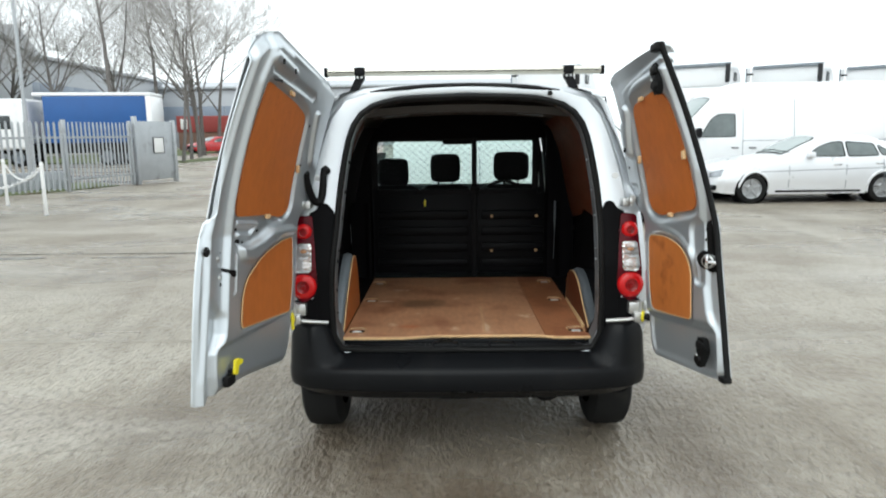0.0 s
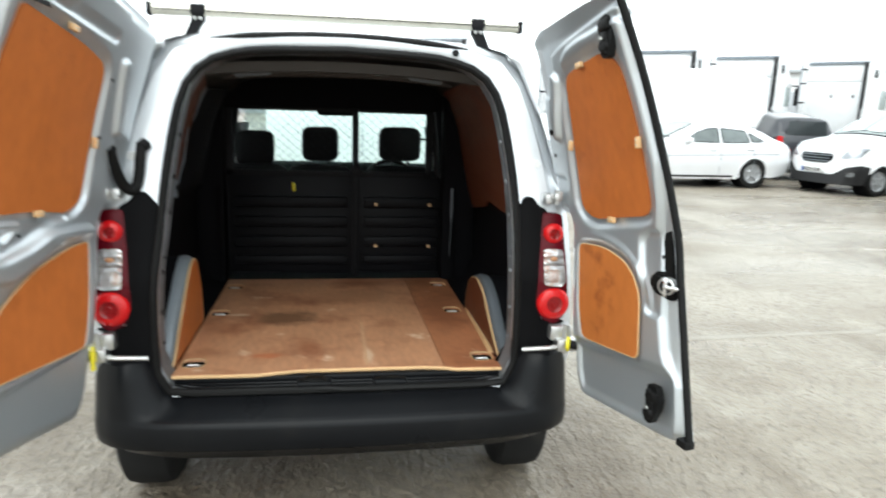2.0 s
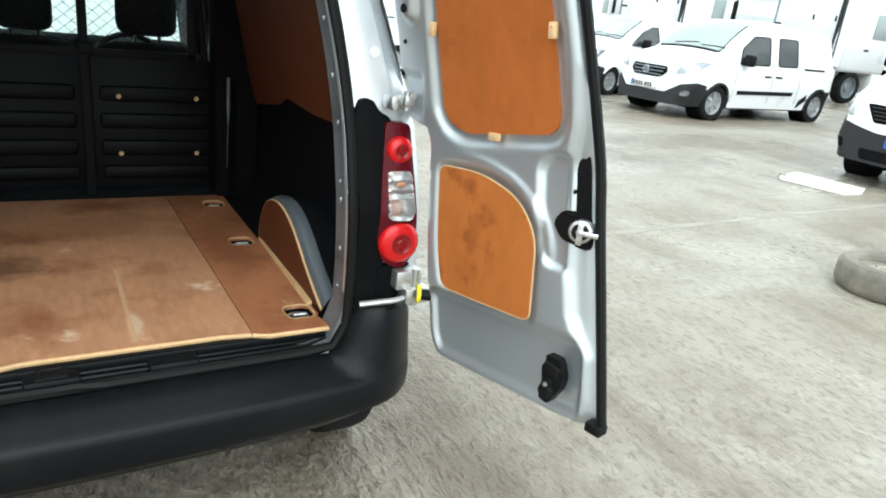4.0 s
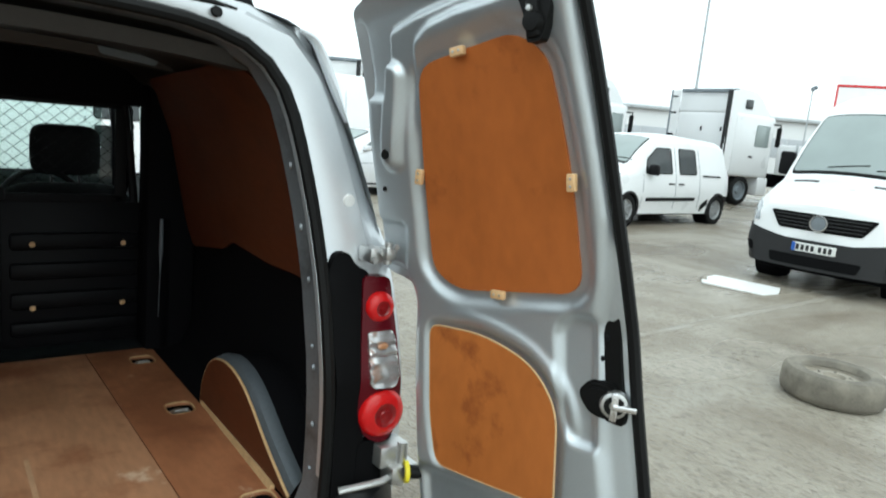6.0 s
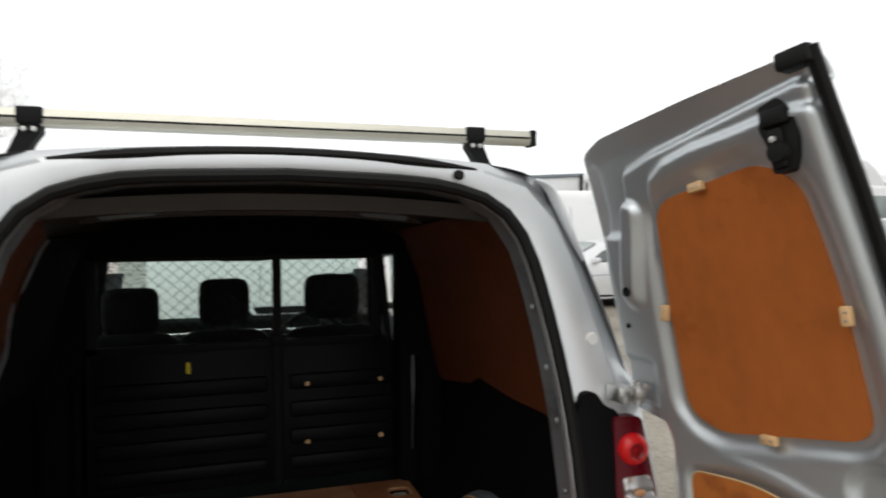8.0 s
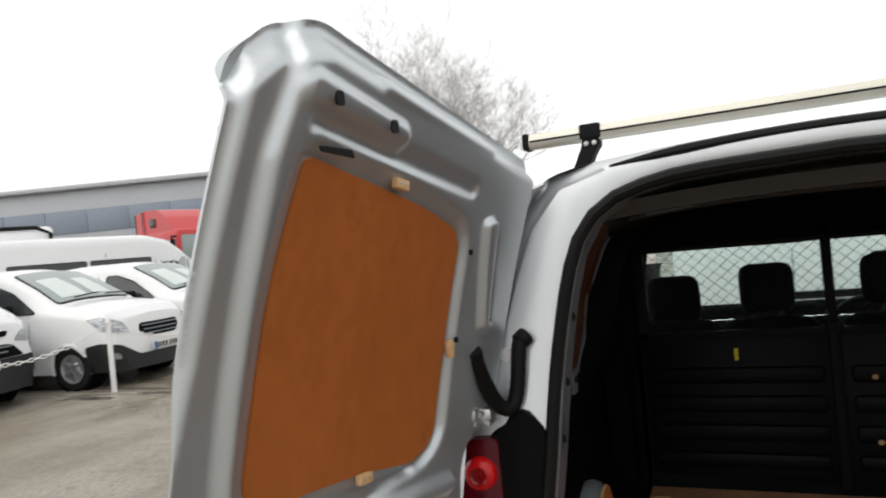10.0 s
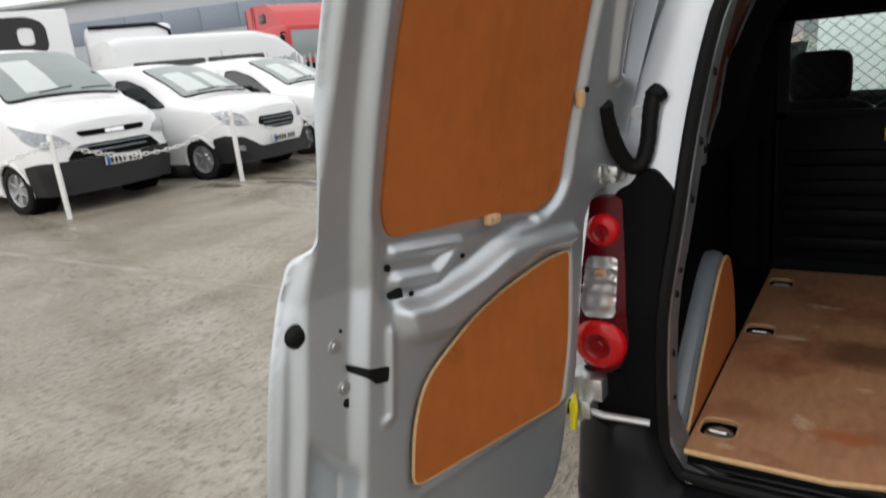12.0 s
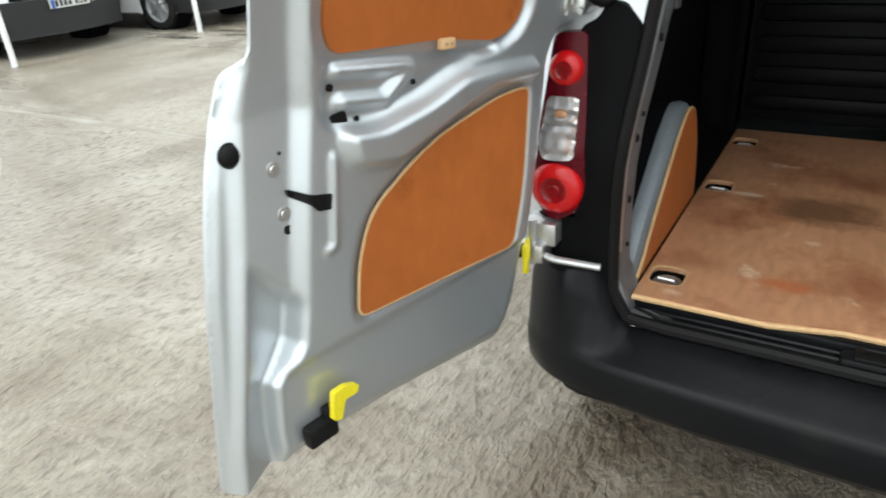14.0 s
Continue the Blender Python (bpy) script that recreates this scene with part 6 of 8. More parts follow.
def vehicle(name, label, category, m, body, paint, wheels, radius, spec, group=""):
    """A parked vehicle. spec names the pieces: windows, screen, dark and lamp pieces, lines, plate, mirrors, rims."""
    v = thing(name, label, category, m, group)
    part("body", body.shell(wheels, radius), paint, v, sharp=45)
    part("underbody", box(-body.hm * 0.82, body.hm * 0.82, 0.35, body.length - 0.2, 0.2, 0.5, 0.03), DARK_LINING, v)
    x_wheel = body.hm - 0.12
    for w in wheels:
        for sx in (1, -1):
            put_wheel(v, sx * x_wheel, w, radius, radius, 0.21, sx, spec.get("rims", ALLOY), spec.get("spokes", 5))
            lip = [(w + radius * 1.09 * math.cos(a), radius + radius * 1.09 * math.sin(a)) for a in np.linspace(-0.25, math.pi + 0.25, 22)]
            part("wheel_arch", tube([tuple(body.warp(sx * (body.side_x(y, max(z, 0.25)) - 0.006), y, z)) for y, z in lip], radius * 0.085, 8), spec.get("arch", paint), v)
            part("arch_liner", moved(lathe([(radius * 1.12, 0.0), (radius * 1.12, 0.30), (0, 0.30)], None, 20), pose(sx * (body.hm - 0.05), w, radius, 0, -90 * sx, 0)), DARK_LINING, v)
    for sx in (1, -1):
        for poly in spec.get("windows", ()):
            window = part("side_window", body.side_patch(rounded(poly, 0.05), sx), spec.get("glass", DARK_GLASS), v)
            rim = [tuple(body.warp(sx * (body.side_x(y, z) + 0.006), y, z)) for y, z in split_edges(rounded(poly, 0.05), 0.12)]
            part("window_seal", tube(rim, 0.011, 5, closed=True), RUBBER, window)
        for poly in spec.get("trims", ()):
            part("side_trim", body.side_patch(poly, sx, 0.012), BLACK_PLASTIC, v)
        for y0, z0, y1, z1 in spec.get("lines", ()):
            d = 0.007
            quad = [(y0 - d, z0 - d), (y1 + d, z1 - d), (y1 + d, z1 + d), (y0 - d, z0 + d)] if abs(z1 - z0) < abs(y1 - y0) else [(y0 - d, z0), (y0 + d, z0), (y1 + d, z1), (y1 - d, z1)]
            part("shut_line", body.side_patch(quad, sx, 0.002, 0.15), spec.get("line_mat", STEEL_ARCH), v)
        for y, z in spec.get("handles", ()):
            part("door_handle", moved(box(-0.012, 0.02, -0.09, 0.09, -0.016, 0.016, 0.008), pose(*body.warp(sx * body.side_x(y, z), y, z), 0, 0, 0 if sx > 0 else 180)), spec.get("handle_mat", BLACK_PLASTIC), v)
        if "mirror" in spec:
            y, z, mw, mh = spec["mirror"]
            x = body.side_x(y, z)
            part("door_mirror", box(sx * (x + 0.03), sx * (x + 0.03 + mw), y - 0.07, y + 0.07, z - mh / 2, z + mh / 2, 0.035, None, 3), spec.get("mirror_mat", BLACK_PLASTIC), v)
    if "screen" in spec:
        part("screen_seal", body.top_patch(rounded(offset(spec["screen"], 0.035, 9), 0.08), 0.014), RUBBER, v)
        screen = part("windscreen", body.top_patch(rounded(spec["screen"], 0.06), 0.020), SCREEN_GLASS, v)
        for sheet_poly in spec.get("papers", ()):
            part("paper_sheet", body.top_patch(sheet_poly, 0.024), SCREEN_PAPER, screen, "pale sheet behind the windscreen")
        for k in (-0.35, 0.25):
            y0 = min(p[1] for p in spec["screen"])
            part("wiper", tube([tuple(body.warp(k + t * 0.5, y0 + 0.03 + 0.05 * t, body.top_z(y0 + 0.03 + 0.05 * t, k + t * 0.5) + 0.028)) for t in np.linspace(0, 1, 6)], 0.008, 5), RUBBER, screen)
    for poly, mat, pname in spec.get("front", ()):
        if min(x for x, _ in poly) > 0:
            proud = 0.020 if pname in ("intake", "fog_recess", "fog_lamp") else 0.012
            part(pname, body.front_patch(rounded(poly, 0.04), proud), mat, v)
            part(pname, body.front_patch(rounded(mirror_poly(poly), 0.04), proud), mat, v)
        else:
            part(pname, body.front_patch(rounded(poly, 0.04), 0.022 if pname in ("oval_badge", "intake", "fog_recess", "fog_lamp") else 0.012), mat, v)
    for poly in spec.get("vents", ()):
        for q in (poly, mirror_poly(poly)):
            part("bonnet_vent", body.top_patch(q, 0.005, 0.06), BLACK_PLASTIC, v)
    for poly, mat, pname in spec.get("rear", ()):
        for q in ((poly, mirror_poly(poly)) if min(x for x, _ in poly) > 0 else (poly,)):
            part(pname, slab(q, lambda a, b, d: (a, body.length + 0.012 - d, b), 0.03), mat, v)
    if "slats" in spec:
        z0, z1, n, hw = spec["slats"]
        for k in range(n):
            z = z0 + (z1 - z0) * k / (n - 1)
            w = hw * (0.86 + 0.14 * k / (n - 1))
            part("grille_slat", tube([tuple(body.wrap(x, z, 0.018)) for x in np.linspace(-w, w, 9)], 0.011, 6), spec.get("slat_mat", STEEL_ARCH), v)
    if "badge" in spec:
        z, r = spec["badge"]
        p = body.wrap(0, z, 0.035)
        badge = part("badge", lathe([(r * 0.80, 0.0), (r * 0.82, 0.02), (r, 0.02), (r, 0.0), (r * 0.80, 0.0)], pose(*p, 90, 0, 0), 24), CHROME, v, "plain round chrome badge")
        part("badge_disc", lathe([(0, 0.016), (r * 0.18, 0.015), (r * 0.8, 0.004), (r * 0.8, -0.004)], pose(*p, 90, 0, 0), 24), STEEL_ARCH, badge)
    if "plate" in spec:
        z = spec["plate"]
        p = body.wrap(0, z, 0.03)
        plate = part("number_plate", box(-0.26, 0.26, p[1] - 0.012, p[1] + 0.03, z - 0.055, z + 0.055, 0.004), PLATE_YELLOW, v, "white number plate with dark bars")
        part("plate_band", box(-0.26, -0.215, p[1] - 0.015, p[1] - 0.010, z - 0.054, z + 0.054), PLATE_BLUE, plate)
        for x0 in (-0.19, -0.13, -0.07, -0.01, 0.08, 0.14, 0.20):
            part("plate_bar", box(x0 - 0.017, x0 + 0.021, p[1] - 0.016, p[1] - 0.010, z - 0.036, z + 0.036), TEXT_DARK, plate)
    return v


SEDAN = Body([(0, 0.62, 0.26, 0.74, 0.45, 0.68, 0.60, 0.50, 0.70), (0.15, 0.76, 0.22, 0.84, 0.46, 0.78, 0.68, 0.60, 0.78), (0.5, 0.84, 0.2, 0.90, 0.5, 0.86, 0.80, 0.66, 0.90), (1.55, 0.86, 0.2, 0.905, 0.55, 0.87, 0.92, 0.68, 1.01),
              (1.95, 0.86, 0.2, 0.905, 0.55, 0.87, 0.93, 0.62, 1.21), (2.35, 0.86, 0.2, 0.905, 0.55, 0.87, 0.94, 0.60, 1.38), (2.85, 0.86, 0.2, 0.905, 0.55, 0.87, 0.95, 0.59, 1.45), (3.5, 0.86, 0.2, 0.905, 0.57, 0.87, 0.97, 0.58, 1.41),
              (4.0, 0.86, 0.22, 0.90, 0.6, 0.86, 0.99, 0.60, 1.24), (4.3, 0.84, 0.25, 0.89, 0.62, 0.84, 0.99, 0.64, 1.09), (4.55, 0.76, 0.3, 0.84, 0.65, 0.78, 0.95, 0.62, 1.02), (4.69, 0.68, 0.36, 0.76, 0.6, 0.70, 0.87, 0.55, 0.94)], 0.035)
SEDAN_SPEC = dict(spokes=5, rims=ALLOY, glass=PALE_GLASS, windows=[[(2.0, 1.0), (2.83, 0.99), (2.83, 1.30), (2.60, 1.29), (2.32, 1.20)], [(2.90, 0.99), (3.56, 1.005), (3.50, 1.25), (2.90, 1.30)], [(3.62, 1.01), (3.93, 1.03), (3.58, 1.22)]], trims=[[(1.35, 0.24), (3.2, 0.24), (3.2, 0.28), (1.35, 0.28)]],
                  screen=[(-0.58, 1.60), (0.58, 1.60), (0.50, 2.30), (-0.50, 2.30)], lines=[(1.62, 0.35, 1.62, 0.92), (2.86, 0.3, 2.86, 0.94), (3.7, 0.45, 3.66, 0.94), (0.9, 0.68, 4.3, 0.76)],
                  handles=[(2.66, 0.82), (3.56, 0.84)], handle_mat=CHROME, mirror=(2.06, 1.03, 0.17, 0.12), mirror_mat=LIGHT_SILVER, front=[([(-0.35, 0.42), (0.35, 0.42), (0.40, 0.66), (-0.40, 0.66)], BLACK_PLASTIC, "grille"), ([(0.46, 0.55), (0.80, 0.58), (0.78, 0.74), (0.48, 0.66)], HEADLAMP, "headlight"), ([(0.42, 0.26), (0.74, 0.28), (0.74, 0.40), (0.45, 0.38)], BLACK_PLASTIC, "intake")],
                  plate=0.36, rear=[([(0.42, 0.72), (0.68, 0.74), (0.70, 0.88), (0.44, 0.86)], RED_LENS, "tail_light")])
vehicle("saloon_car", "silver saloon car parked on the yard, five-spoke alloy wheels", "car", pose(5.45, 12.4, 0, 0, 0, -88), SEDAN, LIGHT_SILVER, (0.85, 3.69), 0.325, SEDAN_SPEC)

LONG_VAN = Body([(0, 0.78, 0.32, 0.90, 0.55, 0.84, 0.91, 0.68, 1.06), (0.25, 0.92, 0.28, 0.98, 0.60, 0.94, 1.04, 0.80, 1.22), (0.95, 0.96, 0.28, 1.0, 0.7, 0.98, 1.18, 0.86, 1.42), (1.35, 0.97, 0.28, 1.0, 0.7, 0.97, 1.30, 0.84, 1.90),
                 (1.75, 0.97, 0.28, 1.0, 0.7, 0.97, 1.36, 0.80, 2.30), (2.1, 0.97, 0.28, 1.0, 0.7, 0.97, 1.4, 0.79, 2.56), (2.7, 0.97, 0.28, 1.0, 0.7, 0.97, 1.4, 0.79, 2.71), (6.3, 0.97, 0.28, 1.0, 0.7, 0.97, 1.4, 0.79, 2.73), (6.6, 0.95, 0.3, 0.99, 0.7, 0.96, 1.4, 0.78, 2.64)], 0.06, 0.20, 0.12)
LONG_SPEC = dict(spokes=0, rims=ALLOY, arch=WHITE_PAINT, windows=[[(1.50, 1.40), (2.40, 1.40), (2.40, 1.96), (1.98, 1.96), (1.80, 1.84)]], screen=[(-0.80, 1.02), (0.80, 1.02), (0.72, 1.78), (-0.72, 1.78)], lines=[(1.15, 0.5, 1.15, 1.35), (2.6, 0.4, 2.6, 2.1), (3.9, 0.4, 3.9, 2.3), (2.6, 1.3, 6.4, 1.3)], trims=[[(0.9, 0.62), (6.4, 0.62), (6.4, 0.72), (0.9, 0.72)]],
                 handles=[(2.40, 1.12), (2.85, 1.12)], mirror=(1.45, 1.62, 0.20, 0.34), plate=0.57,
                 front=[([(-1.30, 0.29), (1.30, 0.29), (1.30, 0.79), (1.02, 0.79), (0.74, 0.72), (0.42, 0.665), (-0.42, 0.665), (-0.74, 0.72), (-1.02, 0.79), (-1.30, 0.79)], BUMPER_GREY, "front_bumper"), ([(-0.50, 0.785), (0.50, 0.785), (0.65, 1.005), (-0.65, 1.005)], TRIM_BLACK, "grille"),
                        ([(0.80, 0.82), (1.06, 0.85), (1.14, 0.98), (1.10, 1.13), (0.96, 1.09), (0.84, 1.0)], HEADLAMP, "headlight"), ([(-0.52, 0.33), (0.52, 0.33), (0.56, 0.46), (-0.56, 0.46)], TRIM_BLACK, "intake"), ([(0.80, 0.42), (1.02, 0.43), (1.02, 0.54), (0.84, 0.54)], TRIM_BLACK, "fog_recess")], vents=[[(0.34, 0.72), (0.66, 0.74), (0.66, 0.80), (0.34, 0.78)]],
                 slats=(0.83, 0.965, 4, 0.57), slat_mat=BUMPER_GREY, badge=(0.895, 0.11))
vehicle("large_van", "white high-roof van with black grille facing the yard", "van", pose(8.55, 2.50, 0, 0, 0, -84) @ Matrix.Diagonal((0.96, 0.96, 0.96, 1)), LONG_VAN, WHITE_PAINT, (1.0, 4.7), 0.345, LONG_SPEC)
vehicle("large_van", "white long high-roof van parked behind a silver car", "van", pose(4.6, 15.2, 0, 0, 0, -88), LONG_VAN, WHITE_PAINT, (1.0, 4.7), 0.345, dict(LONG_SPEC, glass=PALE_GLASS, mirror=(1.45, 1.50, 0.14, 0.24)))

CREW_VAN = Body([(0, 0.66, 0.28, 0.78, 0.5, 0.74, 0.84, 0.60, 0.96), (0.2, 0.80, 0.25, 0.86, 0.55, 0.82, 0.96, 0.68, 1.07), (0.7, 0.86, 0.24, 0.90, 0.62, 0.87, 1.05, 0.74, 1.15), (1.15, 0.87, 0.24, 0.915, 0.65, 0.88, 1.09, 0.76, 1.20), (1.6, 0.87, 0.24, 0.915, 0.65, 0.88, 1.10, 0.72, 1.46), (2.1, 0.87, 0.24, 0.915, 0.65, 0.88, 1.10, 0.68, 1.69),
                 (2.6, 0.87, 0.24, 0.915, 0.65, 0.88, 1.10, 0.67, 1.77), (3.4, 0.87, 0.24, 0.915, 0.65, 0.88, 1.10, 0.68, 1.78), (4.2, 0.87, 0.24, 0.915, 0.65, 0.88, 1.10, 0.68, 1.74), (4.48, 0.86, 0.28, 0.90, 0.65, 0.87, 1.10, 0.66, 1.67), (4.6, 0.80, 0.34, 0.86, 0.65, 0.83, 1.10, 0.60, 1.55)], 0.045)
CREW_FRONT = [([(-1.24, 0.235), (1.24, 0.235), (1.24, 0.60), (1.0, 0.645), (0.72, 0.60), (0.46, 0.43), (-0.46, 0.43), (-0.72, 0.60), (-1.0, 0.645), (-1.24, 0.60)], BUMPER_GREY, "front_bumper"), ([(-0.30, 0.66), (0.30, 0.66), (0.42, 0.76), (0.38, 0.86), (-0.38, 0.86), (-0.42, 0.76)], TRIM_BLACK, "grille"),
              ([(0.56, 0.76), (0.92, 0.80), (1.10, 0.99), (0.86, 1.01), (0.64, 0.92)], HEADLAMP, "headlight"), ([(0.74, 0.40), (0.90, 0.41), (0.90, 0.50), (0.76, 0.49)], HEADLAMP, "fog_lamp")]
CREW_SPEC = dict(spokes=6, windows=[[(1.66, 1.13), (2.66, 1.13), (2.66, 1.58), (2.42, 1.60), (2.10, 1.50)], [(2.90, 1.13), (3.46, 1.13), (3.44, 1.58), (2.92, 1.60)]], screen=[(-0.68, 1.22), (0.68, 1.22), (0.58, 2.12), (-0.58, 2.12)], arch=BUMPER_GREY,
                 lines=[(1.55, 0.35, 1.58, 1.1), (2.78, 0.35, 2.78, 1.60), (3.58, 0.35, 3.56, 1.58)], trims=[[(1.62, 0.58), (3.20, 0.60), (3.20, 0.67), (1.62, 0.65)], [(3.72, 1.03), (4.22, 1.03), (4.22, 1.07), (3.72, 1.07)], [(3.50, 0.30), (3.68, 0.46), (3.60, 0.56), (3.46, 0.40)], [(4.28, 0.30), (4.56, 0.30), (4.56, 0.52), (4.26, 0.52)]],
                 handles=[(2.56, 0.94), (2.98, 0.94)], mirror=(1.92, 1.19, 0.18, 0.20), plate=0.51, front=CREW_FRONT, slats=(0.70, 0.82, 3, 0.36), badge=(0.765, 0.075), rear=[([(0.62, 0.7), (0.76, 0.7), (0.70, 1.1), (0.62, 1.1)], RED_LENS, "tail_light")])
MAXI_VAN = Body([(0, 0.66, 0.28, 0.78, 0.5, 0.74, 0.80, 0.60, 0.90), (0.2, 0.80, 0.25, 0.86, 0.55, 0.82, 0.90, 0.68, 1.00), (0.6, 0.86, 0.24, 0.90, 0.62, 0.87, 0.97, 0.74, 1.09), (0.92, 0.87, 0.24, 0.915, 0.65, 0.88, 1.0, 0.76, 1.16), (1.25, 0.87, 0.24, 0.915, 0.65, 0.88, 1.0, 0.72, 1.43),
                 (1.6, 0.87, 0.24, 0.915, 0.65, 0.88, 1.0, 0.69, 1.64), (1.95, 0.87, 0.24, 0.915, 0.65, 0.88, 1.0, 0.68, 1.74), (2.6, 0.87, 0.24, 0.915, 0.65, 0.88, 1.0, 0.68, 1.78), (4.0, 0.87, 0.24, 0.915, 0.65, 0.88, 1.0, 0.68, 1.74), (4.28, 0.86, 0.28, 0.90, 0.65, 0.87, 1.0, 0.66, 1.67), (4.42, 0.80, 0.34, 0.86, 0.65, 0.83, 1.0, 0.60, 1.55)], 0.045)
MAXI_SPEC = dict(CREW_SPEC, windows=[[(1.36, 1.02), (2.24, 1.04), (2.24, 1.53), (1.78, 1.52), (1.46, 1.30)], [(2.50, 1.04), (3.10, 1.05), (3.09, 1.54), (2.51, 1.54)]], screen=[(-0.68, 0.96), (0.68, 0.96), (0.58, 1.72), (-0.58, 1.72)],
                 lines=[(1.28, 0.35, 1.30, 1.0), (2.37, 0.35, 2.37, 1.56), (3.24, 0.35, 3.22, 1.56)], trims=[[(1.42, 0.49), (3.08, 0.51), (3.08, 0.58), (1.42, 0.56)], [(3.34, 1.01), (4.0, 1.01), (4.0, 1.045), (3.34, 1.045)], [(3.34, 0.28), (3.60, 0.44), (3.56, 0.55), (3.36, 0.42)], [(4.26, 0.30), (4.40, 0.30), (4.40, 0.62), (4.20, 0.62)]],
                 handles=[(2.22, 0.84), (2.56, 0.84)], mirror=(1.50, 1.10, 0.18, 0.20))
vehicle("crew_van", "white small crew van with black side strips, parked side on", "van", pose(10.03, 8.2, 0, 0, 0, -88) @ Matrix.Diagonal((1.07, 1.10, 1.06, 1)), MAXI_VAN, WHITE_PAINT, (0.88, 3.97), 0.315, MAXI_SPEC, "white vans across the yard")
plain = dict(CREW_SPEC)
plain["windows"] = [[(1.46, 1.13), (2.60, 1.13), (2.60, 1.58), (2.36, 1.58), (1.98, 1.45)]]
plain["papers"] = [[(-0.52, 1.30), (-0.06, 1.30), (-0.10, 1.85), (-0.48, 1.85)], [(0.08, 1.32), (0.42, 1.32), (0.36, 1.80), (0.10, 1.80)]]
plain["arch"] = WHITE_PAINT
plain["trims"] = []
plain.pop("badge")
vehicle("small_van", "white small panel van with a black bumper", "van", pose(10.2, 11.1, 0, 0, 0, -80), CREW_VAN, WHITE_PAINT, (0.88, 3.75), 0.315, plain, "white vans across the yard")

MID_VAN = Body([(0, 0.74, 0.30, 0.86, 0.55, 0.82, 0.94, 0.66, 1.08), (0.22, 0.90, 0.26, 0.96, 0.6, 0.92, 1.08, 0.76, 1.20), (0.85, 0.94, 0.25, 0.985, 0.68, 0.96, 1.22, 0.84, 1.38), (1.25, 0.95, 0.25, 0.99, 0.7, 0.96, 1.26, 0.80, 1.72), (1.75, 0.95, 0.25, 0.99, 0.7, 0.96, 1.28, 0.75, 2.04),
                (2.2, 0.95, 0.25, 0.99, 0.7, 0.96, 1.28, 0.76, 2.12), (4.7, 0.95, 0.25, 0.99, 0.7, 0.96, 1.28, 0.77, 2.11), (4.95, 0.92, 0.3, 0.97, 0.7, 0.94, 1.28, 0.74, 2.02)], 0.05)
MID_SPEC = dict(spokes=6, windows=[[(1.25, 1.30), (2.25, 1.30), (2.25, 1.84), (1.72, 1.84)]], screen=[(-0.80, 0.92), (0.80, 0.92), (0.71, 1.74), (-0.71, 1.74)], lines=[(1.2, 0.4, 1.2, 1.2), (2.35, 0.35, 2.35, 1.75), (3.5, 0.35, 3.5, 1.75)],
                trims=[[(1.45, 0.52), (3.6, 0.52), (3.6, 0.62), (1.45, 0.62)]], handles=[(2.2, 1.05), (2.55, 1.05)], mirror=(1.40, 1.32, 0.20, 0.26), plate=0.585,
                front=[([(-1.34, 0.24), (1.34, 0.24), (1.34, 0.62), (1.05, 0.66), (0.70, 0.655), (-0.70, 0.655), (-1.05, 0.66), (-1.34, 0.62)], BUMPER_GREY, "front_bumper"), ([(-0.70, 0.66), (0.70, 0.66), (0.56, 0.80), (0.46, 0.83), (-0.46, 0.83), (-0.56, 0.80)], TRIM_BLACK, "grille"),
                       ([(-0.46, 0.93), (0.46, 0.93), (0.50, 1.0), (-0.50, 1.0)], TRIM_BLACK, "upper_grille"), ([(-0.14, 0.94), (0.14, 0.94), (0.14, 0.99), (-0.14, 0.99)], CHROME, "oval_badge"), ([(0.58, 0.86), (0.92, 0.82), (1.20, 0.96), (1.32, 1.16), (1.02, 1.08), (0.72, 0.98)], HEADLAMP, "headlight")], papers=[[(-0.50, 0.98), (-0.04, 0.98), (-0.08, 1.55), (-0.50, 1.55)]], slats=(0.735, 0.80, 2, 0.50), badge=None)
MID_SPEC.pop("badge")
vehicle("medium_van", "white medium van with black bumper, parked behind chain posts", "van", pose(-9.30, 4.29, 0, 0, 0, 92) @ Matrix.Diagonal((1.06, 1.06, 1.06, 1)), MID_VAN, WHITE_PAINT, (0.95, 3.88), 0.33, MID_SPEC, "white vans behind the chain")
vehicle("small_van", "white small van with black lower bumper behind chain posts", "van", pose(-8.65, 6.77, 0, 0, 0, 96) @ Matrix.Diagonal((1.06, 1.06, 1.06, 1)), CREW_VAN, WHITE_PAINT, (0.88, 3.75), 0.315, plain, "white vans behind the chain")
vehicle("small_van", "white small van parked at the end of the row", "van", pose(-8.75, 9.2, 0, 0, 0, 96) @ Matrix.Diagonal((1.06, 1.06, 1.06, 1)), CREW_VAN, WHITE_PAINT, (0.88, 3.75), 0.315, plain, "white vans behind the chain")
vehicle("medium_van", "white medium panel van parked across in front of the silver van", "van", pose(3.9, 9.4, 0, 0, 0, 90), MID_VAN, WHITE_PAINT, (0.95, 3.88), 0.33, MID_SPEC)
bus = dict(LONG_SPEC)
bus["windows"] = [LONG_SPEC["windows"][0], [(2.7, 1.72), (4.3, 1.72), (4.3, 2.12), (2.7, 2.12)], [(4.4, 1.72), (6.2, 1.72), (6.2, 2.12), (4.4, 2.12)]]
vehicle("minibus", "white high-roof minibus with dark side windows", "minibus", pose(-14.9, 15.2, 0, 0, 0, 166), LONG_VAN, WHITE_PAINT, (1.0, 4.7), 0.345, bus)
